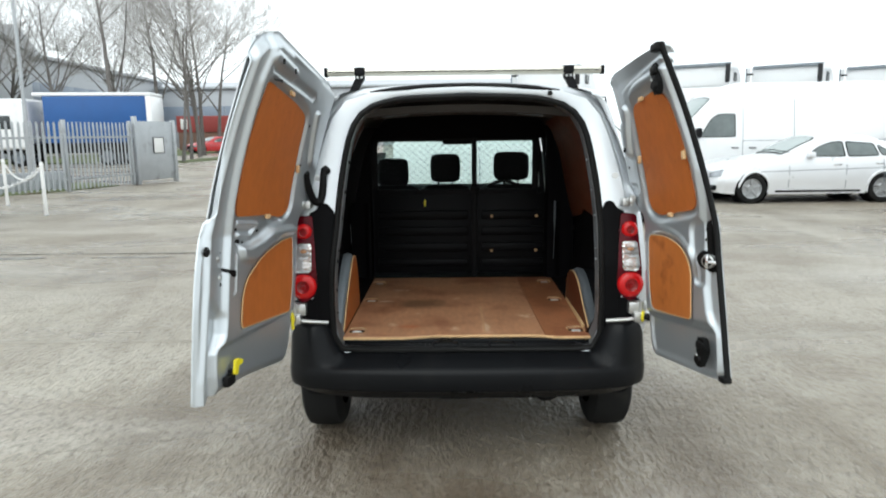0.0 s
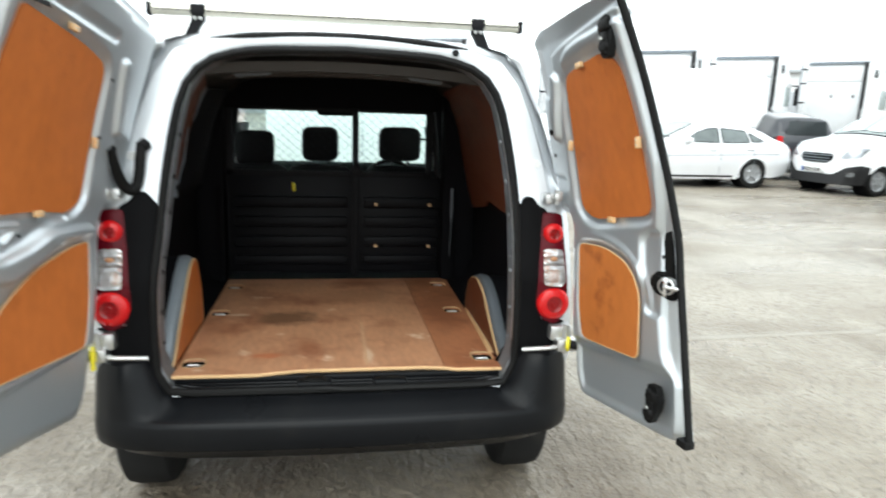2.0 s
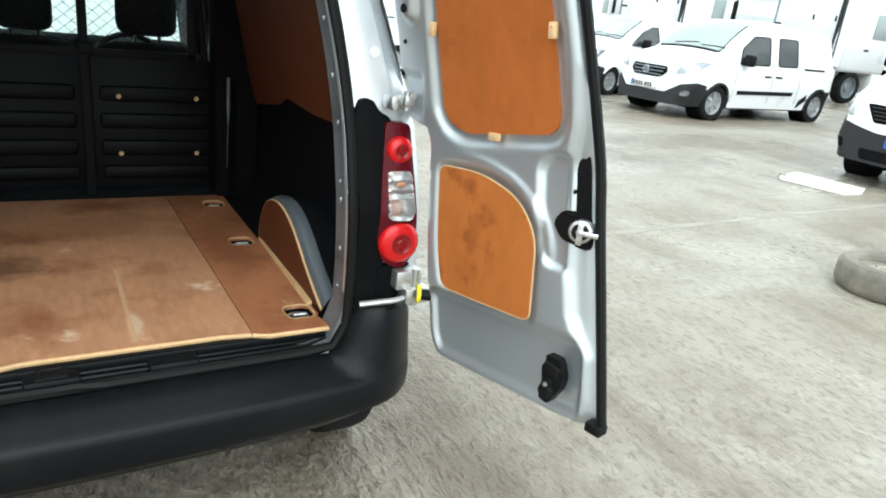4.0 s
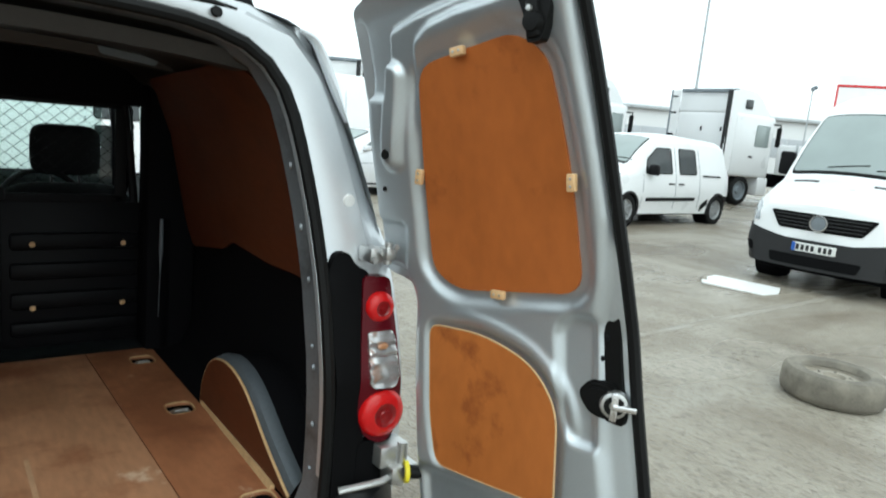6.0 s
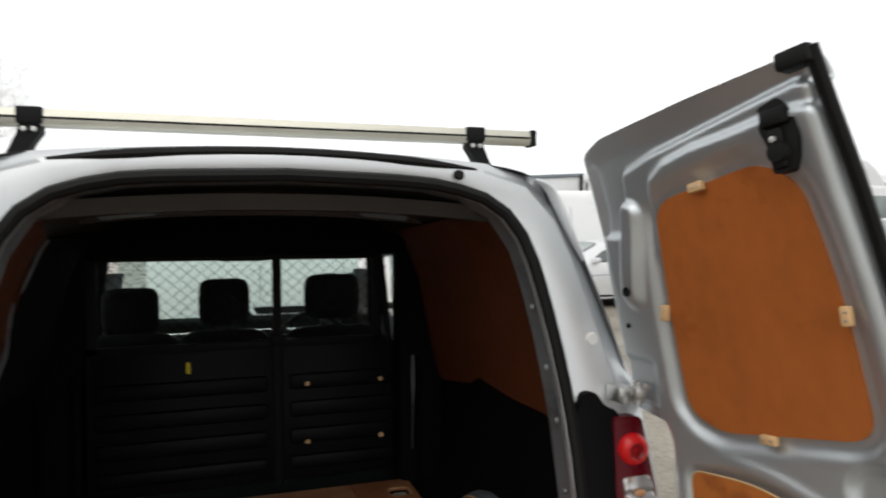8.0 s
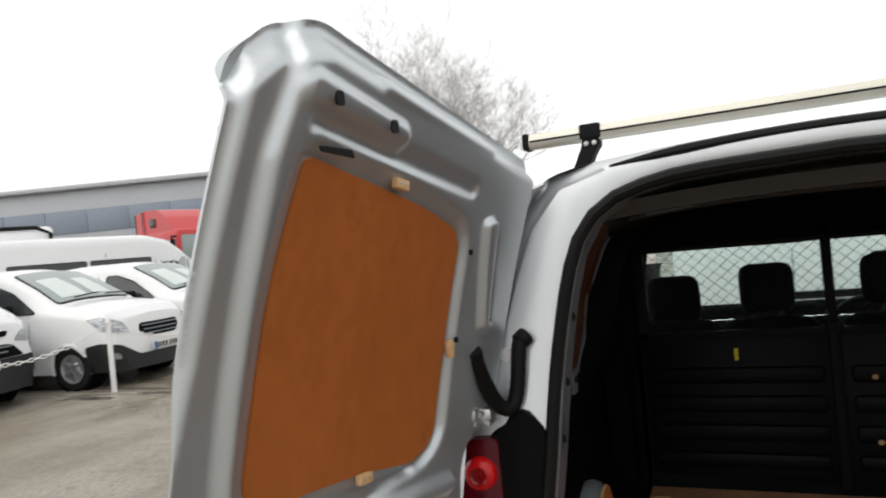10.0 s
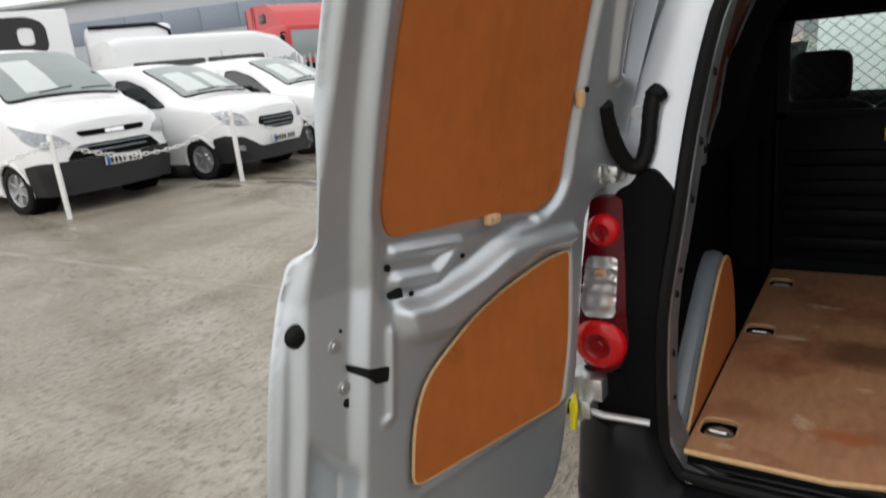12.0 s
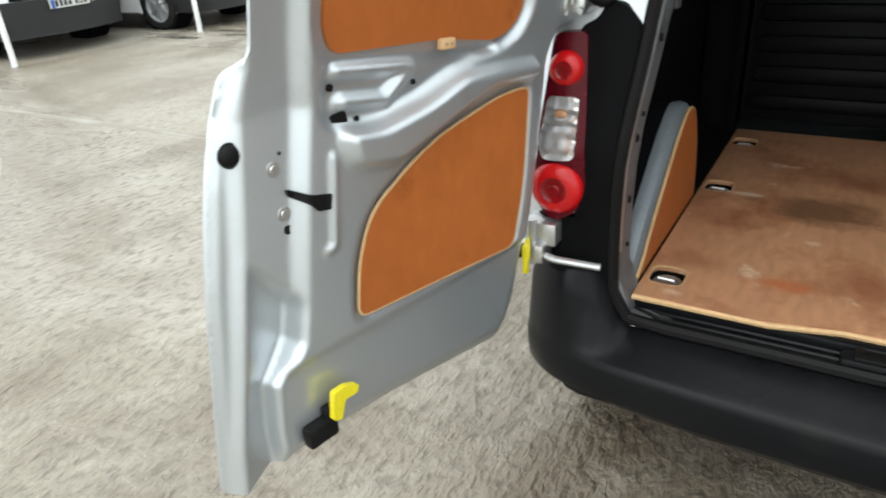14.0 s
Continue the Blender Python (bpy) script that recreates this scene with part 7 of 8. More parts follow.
SUV = Body([(r[0] * 0.96, r[1], r[2] + 0.08, r[3], r[4] + 0.15, r[5], r[6] + 0.2, r[7] * 1.04, r[8] + 0.26 - 0.04 * (r[0] < 1.4)) for r in SEDAN.rows.tolist()[:8]] + [(4.2, 0.84, 0.35, 0.89, 0.75, 0.85, 1.14, 0.60, 1.55), (4.5, 0.78, 0.45, 0.84, 0.75, 0.80, 1.10, 0.62, 1.15)], 0.04)
suv_spec = dict(spokes=5, windows=[[(1.75, 1.18), (2.5, 1.18), (2.5, 1.54), (2.2, 1.54)], [(2.58, 1.18), (3.3, 1.18), (3.2, 1.52), (2.58, 1.55)]], screen=SEDAN_SPEC["screen"], mirror=(1.85, 1.22, 0.17, 0.14), rear=[([(0.56, 0.85), (0.74, 0.85), (0.72, 1.12), (0.58, 1.12)], RED_LENS, "tail_light"), ([(-0.5, 1.16), (0.5, 1.16), (0.45, 1.5), (-0.45, 1.5)], DARK_GLASS, "rear_window")])
vehicle("estate_car", "dark estate car parked among the vans", "car", pose(12.35, 17.7, 0, 0, 0, 170), SUV, DARK_PAINT, (0.85, 3.5), 0.34, suv_spec)
vehicle("hatchback_car", "small red car parked on the far road", "car", pose(-23.1, 57, 0, 0, 0, -35), SEDAN, RED_PAINT, (0.85, 3.69), 0.325, SEDAN_SPEC)


def tractor(m, label, paint=WHITE_PAINT, group="", edge_foot=1.1):
    """A lorry tractor unit, nose at y = 0: tall sleeper cab, side deflectors, chassis and wheels."""
    t = thing("lorry_tractor", label, "lorry", m, group)
    cabm = box(-1.22, 1.22, 0.0, 2.15, 0.95, 3.05, 0.12, None, 3)
    part("cab", cabm, paint, t)
    roof = slab(rounded([(0.25, 3.03), (0.75, 3.50), (1.2, 3.78), (2.15, 3.82), (2.15, 3.0)], 0.1), lambda u, v, d: (-1.16 + d, u, v), 2.32)
    part("roof_fairing", roof, paint, t)
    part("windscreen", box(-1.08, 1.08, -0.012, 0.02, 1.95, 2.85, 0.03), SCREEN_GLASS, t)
    part("grille", box(-0.95, 0.95, -0.015, 0.02, 1.05, 1.80, 0.03), BLACK_PLASTIC, t)
    part("bumper", box(-1.22, 1.22, -0.06, 0.5, 0.35, 0.98, 0.06), paint, t)
    part("rear_wall_rail", box(-1.18, 1.10, 2.15, 2.24, 3.68, 3.80, 0.02), STEEL_ARCH, t)
    for sx in (1, -1):
        part("side_window", box(sx * 1.215, sx * 1.232, 0.30, 1.02, 2.0, 2.72, 0.02), SCREEN_GLASS, t)
        part("sleeper_vent", box(sx * 1.165, sx * 1.182, 1.35, 1.72, 3.2, 3.5, 0.02), DARK_GLASS, t)
        part("side_deflector", slab([(2.15, 1.1), (2.62, 1.1), (2.56, 3.70), (2.15, 3.78)], lambda u, v, d: (sx * (1.19 + d), u, v), 0.03), paint, t)
        if sx < 0:
            # Dark slab standing in for the shaded gap between cab and deflector.
            part("deflector_back", box(-1.225, -1.08, 2.50, 2.60, edge_foot, 3.72, 0.02), BUMPER_GREY, t)
        else:
            part("deflector_back", box(1.185, 1.225, 2.55, 2.61, 1.1, 3.72, 0.01), STEEL_ARCH, t)
            for z in (2.2, 2.95, 3.5):
                part("deflector_bracket", box(0.98, 1.2, 2.52, 2.57, z - 0.03, z + 0.03, 0.01), BLACK_PLASTIC, t)
        part("mirror", box(sx * 1.32, sx * 1.46, -0.05, 0.08, 2.05, 2.72, 0.04), BLACK_PLASTIC, t)
        part("mirror_arm", tube([(sx * 1.2, 0.1, 2.8), (sx * 1.42, 0.02, 2.8), (sx * 1.42, 0.02, 2.7)], 0.03, 6), BLACK_PLASTIC, t)
        part("handle", box(sx * 1.22, sx * 1.245, 1.05, 1.25, 1.62, 1.68, 0.01), BLACK_PLASTIC, t)
        part("skirt", box(sx * 1.05, sx * 1.22, 2.2, 4.0, 0.4, 1.0, 0.04), paint, t)
        part("headlight", box(sx * 0.75, sx * 1.15, -0.075, 0.0, 0.62, 0.85, 0.03), HEADLAMP, t)
        for y in (1.35, 4.9):
            put_wheel(t, sx * 1.02, y, 0.5, 0.5, 0.32, sx, STEEL_ARCH, 0)
        part("mudguard", box(sx * 0.8, sx * 1.2, 4.35, 5.45, 1.03, 1.08, 0.02), BLACK_PLASTIC, t)
    part("chassis", box(-0.45, 0.45, 1.8, 5.9, 0.6, 0.95, 0.03), DARK_LINING, t)
    for k, x in enumerate((-0.7, 0.1)):
        part("wall_fitting", box(x, x + 0.06, 2.15, 2.17, 2.4, 2.55, 0.008), BLACK_PLASTIC, t)
    return t


def cab_pose(x, y, way):
    """Pose of a tractor whose cab back stands at (x, y), heading way degrees from the x axis."""
    return pose(x + 2.15 * math.cos(radians(way)), y + 2.15 * math.sin(radians(way)), 0, 0, 0, way + 90)


first = tractor(cab_pose(21.3, 12.4, -6), "white lorry tractor unit with dark gaps by its deflectors, in a row", group="lorry tractors in a row")
short = tractor(cab_pose(3.3, 21.2, 62), "white lorry tractor unit with short dark gaps by its deflectors, in a row", group="lorry tractors in a row", edge_foot=3.12)
copy_thing(short, cab_pose(8.3, 21.1, 56))
for spot in ((11.6, 21.5, 50), (15.3, 22.2, 42), (19.5, 22.6, 30), (17.6, 15.5, 8)):
    copy_thing(first, cab_pose(*spot))


def box_lorry():
    t = thing("box_lorry", "white box lorry body with red edging, behind a van", "lorry", pose(15.9, 4.5, 0, 0, 0, -66))
    part("box_body", box(-1.25, 1.25, 2.2, 8.6, 1.0, 3.75, 0.04), WHITE_PAINT, t)
    part("cab", box(-1.1, 1.1, 0.0, 2.1, 0.6, 2.5, 0.15, None, 3), WHITE_PAINT, t)
    part("windscreen", box(-0.95, 0.95, -0.015, 0.02, 1.5, 2.2, 0.03), SCREEN_GLASS, t)
    for sx in (1, -1):
        part("corner_strip", box(sx * 1.215, sx * 1.262, 2.185, 2.24, 1.0, 3.52, 0.01), RED_PAINT, t)
        for y in (1.0, 6.6):
            put_wheel(t, sx * 0.98, y, 0.42, 0.42, 0.28, sx, STEEL_ARCH, 0)
    part("top_strip", box(-1.22, 1.22, 2.18, 2.22, 3.46, 3.52, 0.01), RED_PAINT, t)
    part("chassis", box(-0.5, 0.5, 1.0, 8.4, 0.5, 1.0, 0.03), DARK_LINING, t)


box_lorry()


def tipper_body(m):
    t = thing("flat_lorry", "grey-white dropside lorry body parked beyond the vans", "lorry", m)
    part("bed_side", box(-1.2, 1.2, 0, 6.0, 1.1, 2.2, 0.04), WHITE_PAINT, t)
    for k in range(5):
        part("side_post", box(1.18, 1.26, 0.6 + 1.2 * k, 0.68 + 1.2 * k, 1.0, 2.3, 0.01), GALVANISED, t)
    part("chassis", box(-0.5, 0.5, -1.5, 6, 0.6, 1.1, 0.03), DARK_LINING, t)
    for sx in (1, -1):
        for y in (0.8, 4.6):
            put_wheel(t, sx * 1.0, y, 0.48, 0.48, 0.3, sx, STEEL_ARCH, 0)


tipper_body(pose(25.9, 12.1, 0, 0, 0, 207))


# ---- loose things on the yard ----
def loose_tyre():
    t = thing("loose_wheel", "dusty old tyre on a steel rim lying on the concrete", "tyre", pose(4.80, 0.56, 0, 0, 0, 20))
    r = 0.325
    part("tyre", lathe([(0.19, 0.16), (0.21, 0.195), (0.25, 0.205), (0.295, 0.198), (0.318, 0.175), (r, 0.15), (r, 0.055), (0.318, 0.03), (0.295, 0.006), (0.25, 0.0), (0.2, 0.0)], None, 40), TYRE_OLD, t)
    part("rim", lathe([(0.215, 0.19), (0.205, 0.17), (0.19, 0.13), (0.15, 0.125), (0.13, 0.15), (0.07, 0.155), (0.06, 0.13), (0, 0.13)], None, 32), RIM_OLD, t)
    for k in range(5):
        a = k * math.tau / 5
        part("bolt_hole", lathe([(0, 0.002), (0.010, 0.002), (0.010, -0.002)], pose(0.10 * math.cos(a), 0.10 * math.sin(a), 0.153), 8), DARK_LINING, t)


loose_tyre()


def ground_board():
    poly = rounded([(-0.46, 0.22), (-0.26, -0.46), (0.06, -0.48), (0.42, -0.32), (0.24, 0.46), (-0.15, 0.42)], 0.03)
    bm = sheet(poly, 0.06, lambda a: np.stack([a[:, 0], a[:, 1], 0.016 + 0.02 * (a[:, 0]) ** 2 + 0.004 * np.sin(a[:, 0] * 9)], 1), lambda a: np.stack([a[:, 0], a[:, 1], 0.001 + 0.02 * (a[:, 0]) ** 2], 1))
    ob = part("board", bm, WHITE_PLASTIC)
    ob.matrix_basis = pose(7.93, 3.03, 0)
    tagged(ob, "white warped plastic strip lying on the concrete", "board")
    ob = part("rubble", lathe([(0, 0.05), (0.03, 0.045), (0.045, 0.02), (0.04, 0), (0, 0)], None, 7), JOINT)
    ob.matrix_basis = pose(7.75, 3.40, 0, 0, 0, 12)
    tagged(ob, "small lump of pale rubble on the concrete", "rubble")


ground_board()


def chain_posts():
    spots = [(-10.1, -0.3), (-9.06, 3.21), (-8.55, 5.66), (-8.3, 8.0), (-8.27, 10.5), (-10.45, 12.65)]
    made = None
    for x, y in spots:
        if made is None:
            made = thing("chain_post", "white plastic chain post standing on the concrete", "post", pose(x, y, 0), "chain posts")
            part("post", box(-0.035, 0.035, -0.02, 0.02, 0.0, 1.08, 0.012), WHITE_PLASTIC, made)
            part("ground_socket", box(-0.045, 0.045, -0.03, 0.03, 0.0, 0.012, 0.004), GALVANISED, made)
        else:
            copy_thing(made, pose(x, y, 0, 0, 0, 20))
    for (xa, ya), (xb, yb) in zip(spots, spots[1:]):
        bm = bmesh.new()
        n = int(math.hypot(xb - xa, yb - ya) / 0.075)
        for k in range(n + 1):
            t = k / n
            sag = 0.34 * (1 - (2 * t - 1) ** 2)
            p = Vector((xa + (xb - xa) * t, ya + (yb - ya) * t, 1.0 - sag))
            d = math.degrees(math.atan2(yb - ya, xb - xa))
            link = [(0.045 * math.cos(a), 0.022 * math.sin(a), 0) for a in np.linspace(0, math.tau, 9)[:-1]]
            moved(tube(link, 0.009, 5, closed=True), Matrix.Translation(p) @ pose(0, 0, 0, 0, 0, d) @ pose(0, 0, 0, 90 * (k % 2), 0, 0), bm)
        ob = part("plastic_chain", bm, WHITE_PLASTIC)
        tagged(ob, "white plastic link chain hanging between posts", "chain", kind="stuff")


chain_posts()


# ---- boundary fence, gate and things beyond ----
def palisade(a, b, height=2.0, name="palisade_fence"):
    a, b = Vector((*a, 0)), Vector((*b, 0))
    d = (b - a).normalized()
    ang = math.degrees(math.atan2(d.y, d.x))
    f = thing(name, "grey galvanised palisade fence along the yard edge", "fence", Matrix.Translation(a) @ pose(0, 0, 0, 0, 0, ang))
    length = (b - a).length
    pale = bpy.data.meshes.new("pale")
    own = slab([(-0.033, 0.06), (0.033, 0.06), (0.033, height - 0.08), (0.012, height), (0, height - 0.03), (-0.012, height), (-0.033, height - 0.08)], lambda u, v, dd: (u, dd, v), 0.012)
    own.to_mesh(pale)
    own.free()
    pale.materials.append(GALVANISED)
    for k in range(int(length / 0.155)):
        ob = new("pale", pale)
        ob.parent = f
        ob.location = (0.1 + 0.155 * k, -0.03, 0)
    for z in (0.35, height - 0.45):
        part("rail", box(0, length, 0.0, 0.04, z - 0.03, z + 0.03, 0.004), GALVANISED, f)
    for k in range(int(length / 2.6) + 1):
        part("post", box(2.6 * k - 0.05, 2.6 * k + 0.05, 0.0, 0.10, 0, height + 0.05, 0.006), GALVANISED, f)
    return f


palisade((-13.8, 12.6), (-11.1, 16.5))
palisade((-11.1, 16.5), (-10.3, 19.3))
palisade((-24.0, 5.5), (-13.8, 12.6))


def gate_leaf():
    g = thing("metal_gate", "grey sheet-steel gate leaf with a white notice, standing open", "gate", pose(-10.3, 19.2, 0, 0, 0, 74))
    part("gate_frame", box(0, 1.72, -0.03, 0.03, 0.12, 2.05, 0.01), GALVANISED, g)
    part("gate_post", box(-0.12, 0.0, -0.07, 0.07, 0, 2.2, 0.01), GALVANISED, g)
    part("slam_post", box(1.72, 1.86, -0.07, 0.07, 0, 2.1, 0.01), GALVANISED, g)
    notice = part("notice", box(0.72, 1.22, -0.05, -0.03, 1.0, 1.52, 0.004), WHITE_PLASTIC, g, "blank white notice board")
    part("notice_edge", tube([(0.72, -0.05, 1.0), (1.22, -0.05, 1.0), (1.22, -0.05, 1.52), (0.72, -0.05, 1.52)], 0.018, 6, closed=True), TEXT_DARK, notice)


gate_leaf()


def curtain_lorry():
    t = thing("curtain_lorry", "white lorry with a bright blue curtain-sided trailer behind the fence", "lorry", pose(-16.5, 35.6, 0, 0, 0, 99))
    part("cab", box(-1.2, 1.2, 6.3, 8.4, 0.9, 3.6, 0.2, None, 3), WHITE_PAINT, t)
    part("cab_window", box(-1.215, -1.19, 7.2, 8.0, 2.0, 2.7, 0.02), DARK_GLASS, t)
    part("trailer_curtain", box(-1.25, 1.25, 0.3, 5.5, 1.25, 3.72, 0.03), CURTAIN_BLUE, t)
    part("trailer_roof", box(-1.27, 1.27, 0.0, 6.0, 3.72, 3.9, 0.03), WHITE_PAINT, t)
    part("trailer_end", box(-1.27, 1.27, 0.0, 0.3, 1.15, 3.72, 0.03), WHITE_PAINT, t)
    part("chassis", box(-1.0, 1.0, 0.2, 8.0, 0.7, 1.25, 0.04), DARK_LINING, t)
    for y in (1.2, 2.5, 7.0):
        for sx in (1, -1):
            put_wheel(t, sx * 1.0, y, 0.5, 0.5, 0.35, sx, STEEL_ARCH, 0)


curtain_lorry()


def shed(name, label, m, length, depth, height, band, bays=16, clad=None, glazing=None):
    """A long warehouse: profiled walls, a darker window band, shallow roof and eaves."""
    s = thing(name, label, "warehouse", m)
    part("wall", box(0, length, 0, depth, 0, height, 0.05), clad or CLADDING, s)
    roof = slab([(-0.4, height), (depth + 0.4, height), (depth / 2, height + 1.6)], lambda u, v, d: (-0.4 + d, u, v), length + 0.8)
    part("roof", roof, clad or CLADDING, s)
    part("gutter", box(-0.4, length + 0.4, -0.5, -0.2, height - 0.25, height + 0.1, 0.05), GALVANISED, s)
    z0, z1 = band
    for k in range(bays):
        x0 = length * (k + 0.006) / bays
        part("window", box(x0, length * (k + 0.994) / bays, -0.06, 0.05, z0, z1, 0.02), glazing or CLADDING_DARK, s)
    for k in range(bays + 1):
        part("wall_rib", box(length * k / bays - 0.06, length * k / bays + 0.06, -0.08, 0.02, 0, z0 - 0.2, 0.02), clad or CLADDING, s)


shed("warehouse", "long grey warehouse with a dark blue window band", pose(-79, 22.5, 0, 0, 0, 22.4), 52, 26, 9.0, (5.4, 7.2))
shed("warehouse", "grey industrial shed behind bare trees", pose(-38, 55, 0, 0, 0, 94), 40, 22, 9.0, (5.0, 6.6), 12)
shed("warehouse", "pale grey shed beyond the road", pose(-46, 92, 0, 0, 0, -2), 60, 24, 8.0, (3.0, 5.5), 12)
shed("warehouse", "low pale shed across the lorry park", pose(40, 60, 0, 0, 0, -40), 70, 22, 6.0, (2.0, 4.0), 14, CLADDING_PALE, CLADDING)


def far_shop():
    s = thing("brick_building", "low brown brick building with a red fascia far off", "building", pose(-27.5, 66, 0, 0, 0, 2))
    part("wall", box(0, 9, 0, 6, 0, 1.9, 0.03), BRICK_BROWN, s)
    part("fascia", box(-0.1, 9.1, -0.1, 6.1, 1.9, 3.5, 0.04), SHOP_RED, s, "faded red fascia")
    part("sign", box(0.3, 1.0, -0.16, -0.1, 2.2, 3.2, 0.02), WHITE_PLASTIC, s, "blank white sign")
    bm = box(0, 4.6, -0.1, 0.1, 0, 0.55, 0.02)
    ob = part("low_wall", bm, CLADDING)
    ob.matrix_basis = pose(-14.4, 13.9, 0, 0, 0, 56)
    tagged(ob, "low grey concrete wall behind the fence", "wall", kind="structure")


far_shop()


def red_lorry():
    t = tractor(pose(-16.4, 16.6, 0, 0, 0, 75), "red lorry tractor unit parked behind white vans", RED_PAINT)
    w = thing("box_lorry", "white box lorry with a large dark marking on its side", "lorry", pose(-17.63, 11.02, 0, 0, 0, 150))
    part("box_body", box(-1.25, 1.25, 1.9, 9.0, 1.0, 3.62, 0.05), WHITE_PAINT, w)
    part("cab", box(-1.15, 1.15, -0.5, 1.6, 0.7, 3.15, 0.15, None, 3), WHITE_PAINT, w)
    part("cab_window", box(-1.165, -1.14, -0.1, 0.75, 1.95, 2.75, 0.02), SCREEN_GLASS, w)
    part("cab_rail", tube([(-1.16, -0.45, 1.6), (-1.18, -0.42, 2.95), (-1.16, -0.1, 3.12), (-1.16, 1.5, 3.12)], 0.05, 6), BLACK_PLASTIC, w)
    for y in (0.6, 7.0):
        for sx in (1, -1):
            put_wheel(w, sx * 1.0, y, 0.45, 0.45, 0.3, sx, STEEL_ARCH, 0)
    part("chassis", box(-0.5, 0.5, 0.0, 8.6, 0.5, 1.0, 0.03), DARK_LINING, w)
    outer = rounded([(2.42, 2.62), (3.75, 2.62), (3.75, 3.48), (2.75, 3.48), (2.42, 3.30)], [0.25, 0.02, 0.02, 0.2, 0.2])
    hole = rounded([(2.70, 2.82), (3.05, 2.82), (3.05, 3.22), (2.70, 3.22)], 0.12)
    part("marking", sheet(outer, 0.2, lambda a: np.stack([np.full(len(a), -1.262), a[:, 0], a[:, 1]], 1), lambda a: np.stack([np.full(len(a), -1.252), a[:, 0], a[:, 1]], 1), [hole]), TEXT_DARK, w, "plain dark shape on the box side")


red_lorry()


def flood_mast(x, y, height, lamps=3):
    p = thing("floodlight_mast", "slim grey mast with a cluster of floodlights", "mast", pose(x, y, 0))
    part("mast", tube([(0, 0, 0), (0, 0, height * 0.5), (0, 0, height)], [0.09, 0.07, 0.05], 8), GALVANISED, p)
    part("crossbar", tube([(-0.45, 0, height), (0.45, 0, height)], 0.03, 6), GALVANISED, p)
    for k in range(lamps):
        dx = (k - (lamps - 1) / 2) * 0.45
        part("floodlight", moved(box(-0.18, 0.18, -0.12, 0.12, -0.14, 0.14, 0.03), pose(dx, -0.1, height + (0.2 if k % 2 else 0.0), -35, 0, 0)), STEEL_ARCH, p)


flood_mast(32.8, 20.6, 10.6)
flood_mast(63.0, 29.0, 8.2, 2)
flood_mast(-17.2, 24.6, 11.5, 1)
flood_mast(-25.6, 28.6, 9.4, 1)


def grass_strip():
    bm = sheet(rounded([(-30, 8.0), (-14.2, 12.4), (-11.4, 16.4), (-10.7, 19), (-13, 20), (-24, 14)], 0.5), 0.8, lambda a: np.stack([a[:, 0], a[:, 1], 0.03 + 0.03 * np.sin(a[:, 0] * 3) * np.cos(a[:, 1] * 2.3)], 1), lambda a: np.stack([a[:, 0], a[:, 1], np.full(len(a), -0.02)], 1))
    tagged(part("grass_verge", bm, GRASS), "worn winter grass strip under the fence", "grass", kind="structure")
    bm = sheet(rounded([(-60, 40), (-16, 36), (-12, 62), (-20, 75), (-70, 70)], 2), 3.0, lambda a: np.stack([a[:, 0], a[:, 1], 0.06 + 0.1 * np.sin(a[:, 0] * 0.4)], 1), lambda a: np.stack([a[:, 0], a[:, 1], np.full(len(a), -0.05)], 1))
    tagged(part("far_verge", bm, GRASS), "grass bank beside the far road", "grass", kind="structure")


grass_strip()


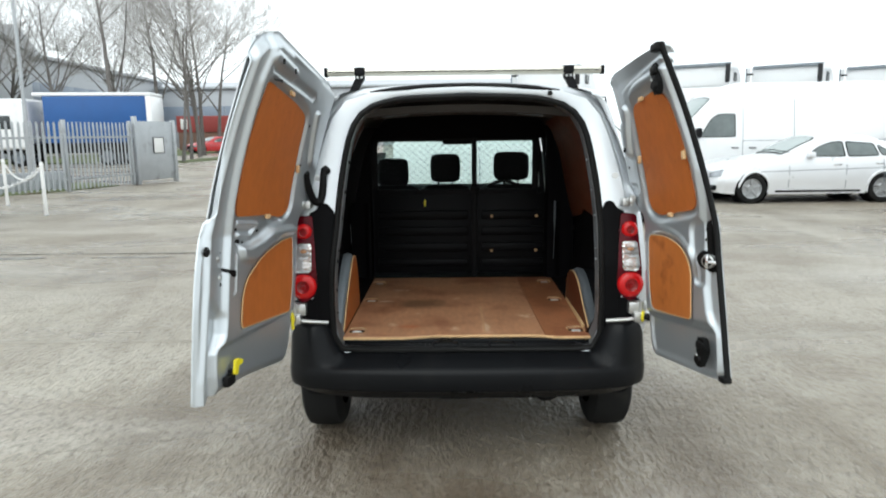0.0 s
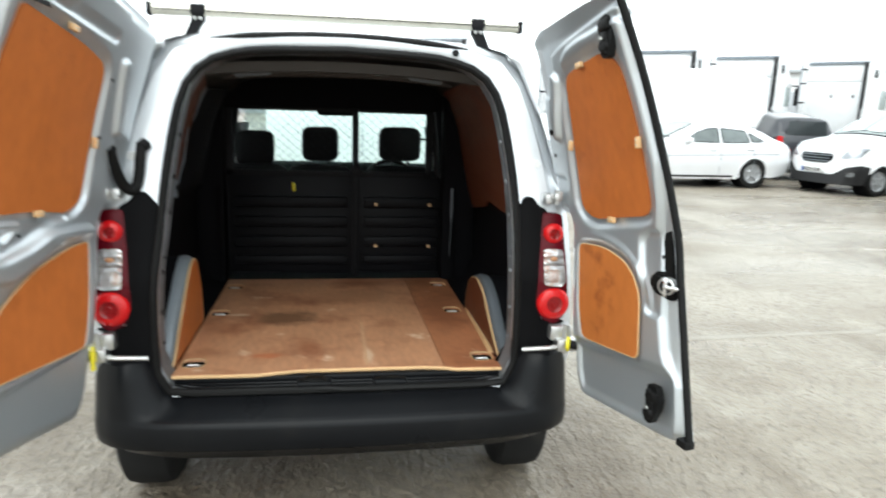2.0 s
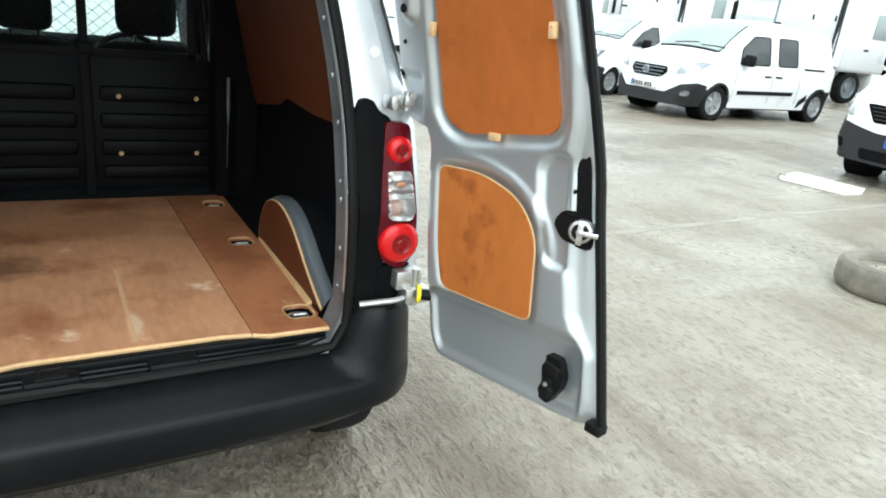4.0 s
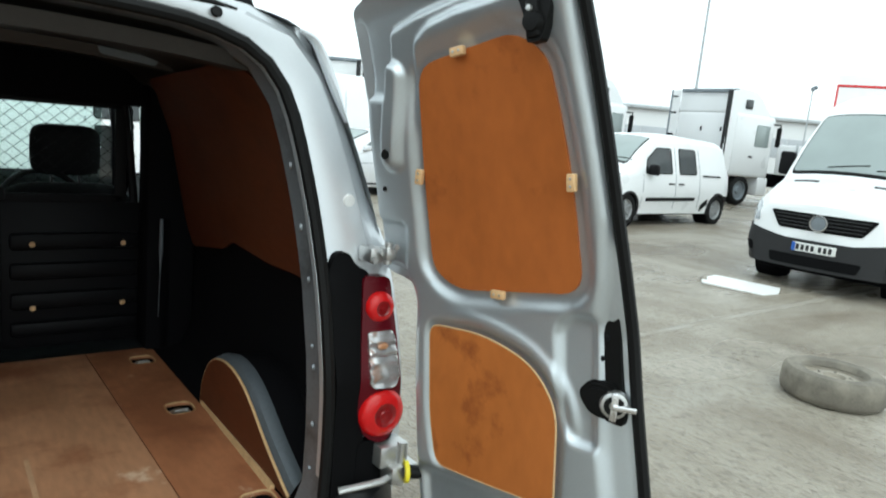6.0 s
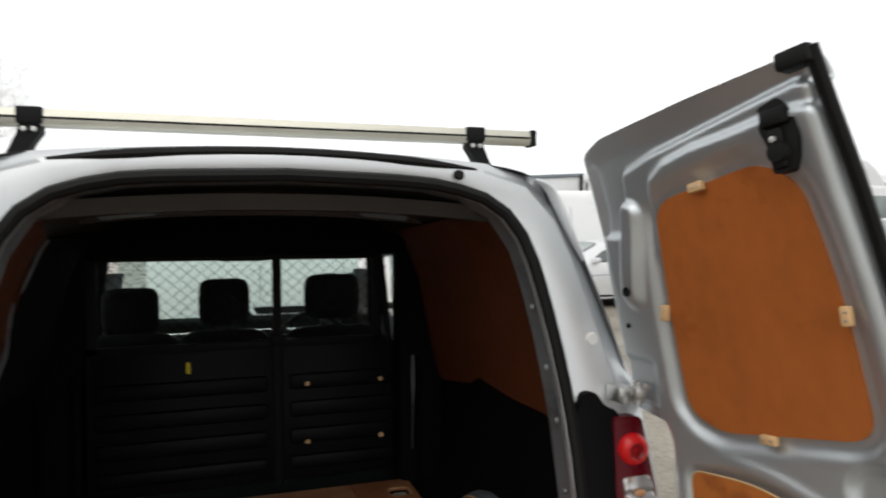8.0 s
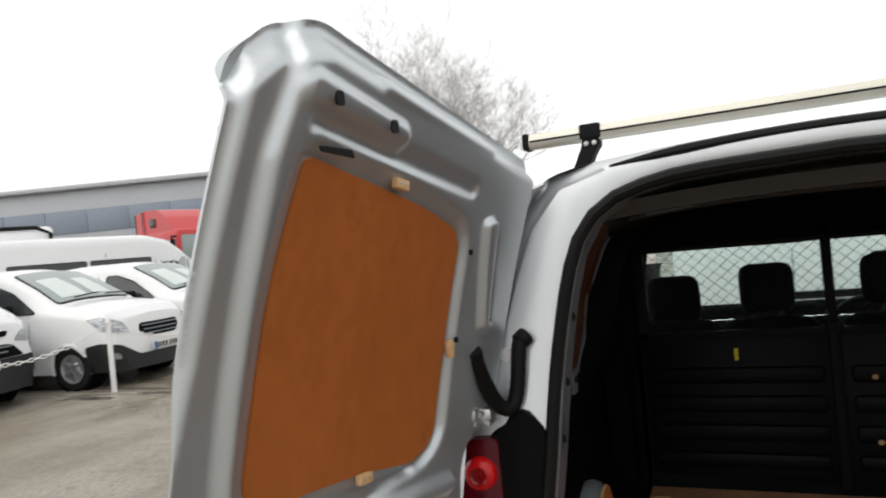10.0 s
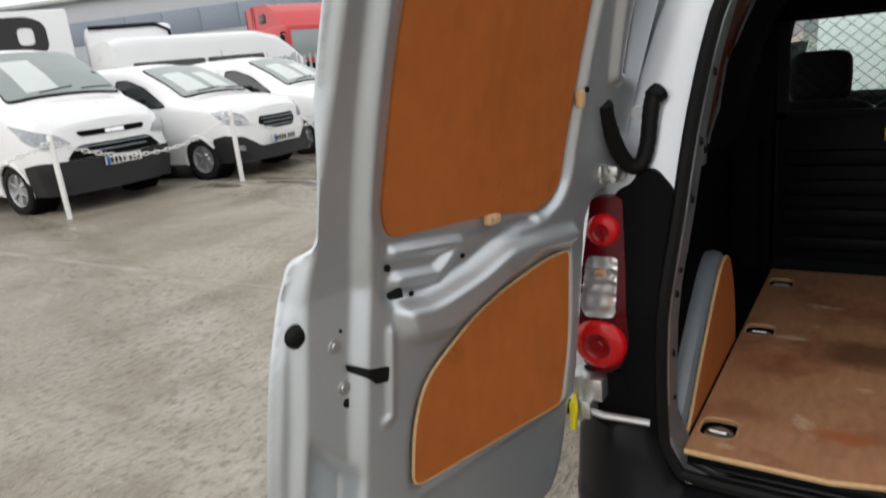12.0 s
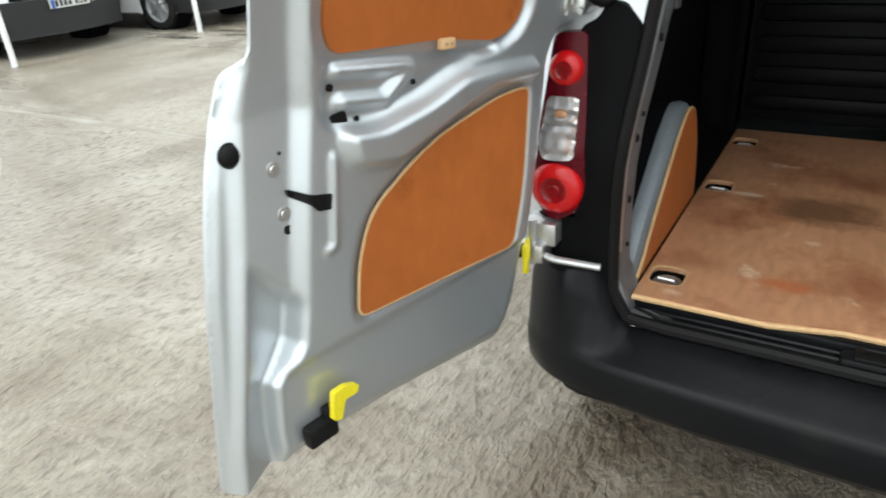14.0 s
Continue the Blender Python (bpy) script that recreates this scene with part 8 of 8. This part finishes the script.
# ---- bare trees ----
def tree_meshes(seed, height):
    """Trunk with limbs, and the fine twigs, as two vertex and face lists."""
    rnd = random.Random(seed)
    thick, fine = ([], []), ([], [])

    def limb(p, d, length, r, depth):
        store, sides = (thick, 6) if depth < 2 else (fine, 3)
        steps = 5 if depth < 2 else 3
        pts, radii = [p.copy()], [r]
        for i in range(steps):
            d = (d + Vector((rnd.uniform(-1, 1), rnd.uniform(-1, 1), rnd.uniform(-0.3, 0.7))) * (0.10 + 0.05 * depth)).normalized()
            p = p + d * length / steps
            pts.append(p.copy())
            radii.append(r * (1 - 0.75 * (i + 1) / steps) if depth else r * (1 - 0.8 * (i + 1) / steps))
        base = len(store[0])
        for q, rr in zip(pts, radii):
            u = d.orthogonal().normalized()
            w = d.cross(u)
            for k in range(sides):
                a = math.tau * k / sides
                store[0].append(tuple(q + (u * math.cos(a) + w * math.sin(a)) * max(rr, 0.005)))
        for i in range(steps):
            for k in range(sides):
                q = (k + 1) % sides
                store[1].append((base + i * sides + k, base + i * sides + q, base + (i + 1) * sides + q, base + (i + 1) * sides + k))
        if depth == 4:
            return
        count = (13, 6, 5, 4)[depth]
        for c in range(count):
            t = rnd.uniform(0.28 if depth == 0 else 0.2, 1.0)
            k = min(int(t * steps), steps - 1)
            q = pts[k].lerp(pts[k + 1], t * steps - k)
            side = Vector((rnd.uniform(-1, 1), rnd.uniform(-1, 1), 0))
            side = (side - d * side.dot(d)).normalized()
            spread = rnd.uniform(0.62, 1.15)
            limb(q, (d * (1.1 - 0.4 * spread) + side * spread + Vector((0, 0, 0.28))).normalized(), length * rnd.uniform(0.40, 0.62) * (1.45 - 0.7 * t if depth == 0 else 1), radii[k] * rnd.uniform(0.35, 0.55), depth + 1)
    limb(Vector((0, 0, 0)), Vector((0, 0, 1)), height, height * 0.0155, 0)
    return thick, fine


def bare_tree(seed, height, m):
    t = thing("bare_tree", "leafless winter tree with fine grey twigs", "tree", m, "bare trees beyond the fence")
    for (v, f), name, mat in zip(tree_meshes(seed, height), ("trunk", "crown"), (BARK, TWIG)):
        me = bpy.data.meshes.new(name)
        me.from_pydata(v, [], f)
        link_mesh(name, me, mat, t, "", 60)
    return t


kinds = [bare_tree(1, 12.0, pose(-20.5, 39.0, 0)), bare_tree(2, 8.2, pose(-16.4, 38.5, 0)), bare_tree(3, 10.5, pose(-26.5, 43.0, 0))]
for i, (x, y) in enumerate(((-20.6, 46), (-17.6, 43), (-18.5, 47), (-20.0, 52), (-24.0, 47), (-31.5, 46), (-21.5, 60), (-27.0, 52), (-29.2, 41), (-22.0, 57))):
    copy_thing(kinds[i % 3], pose(x, y, 0, 0, 0, 47 * i))
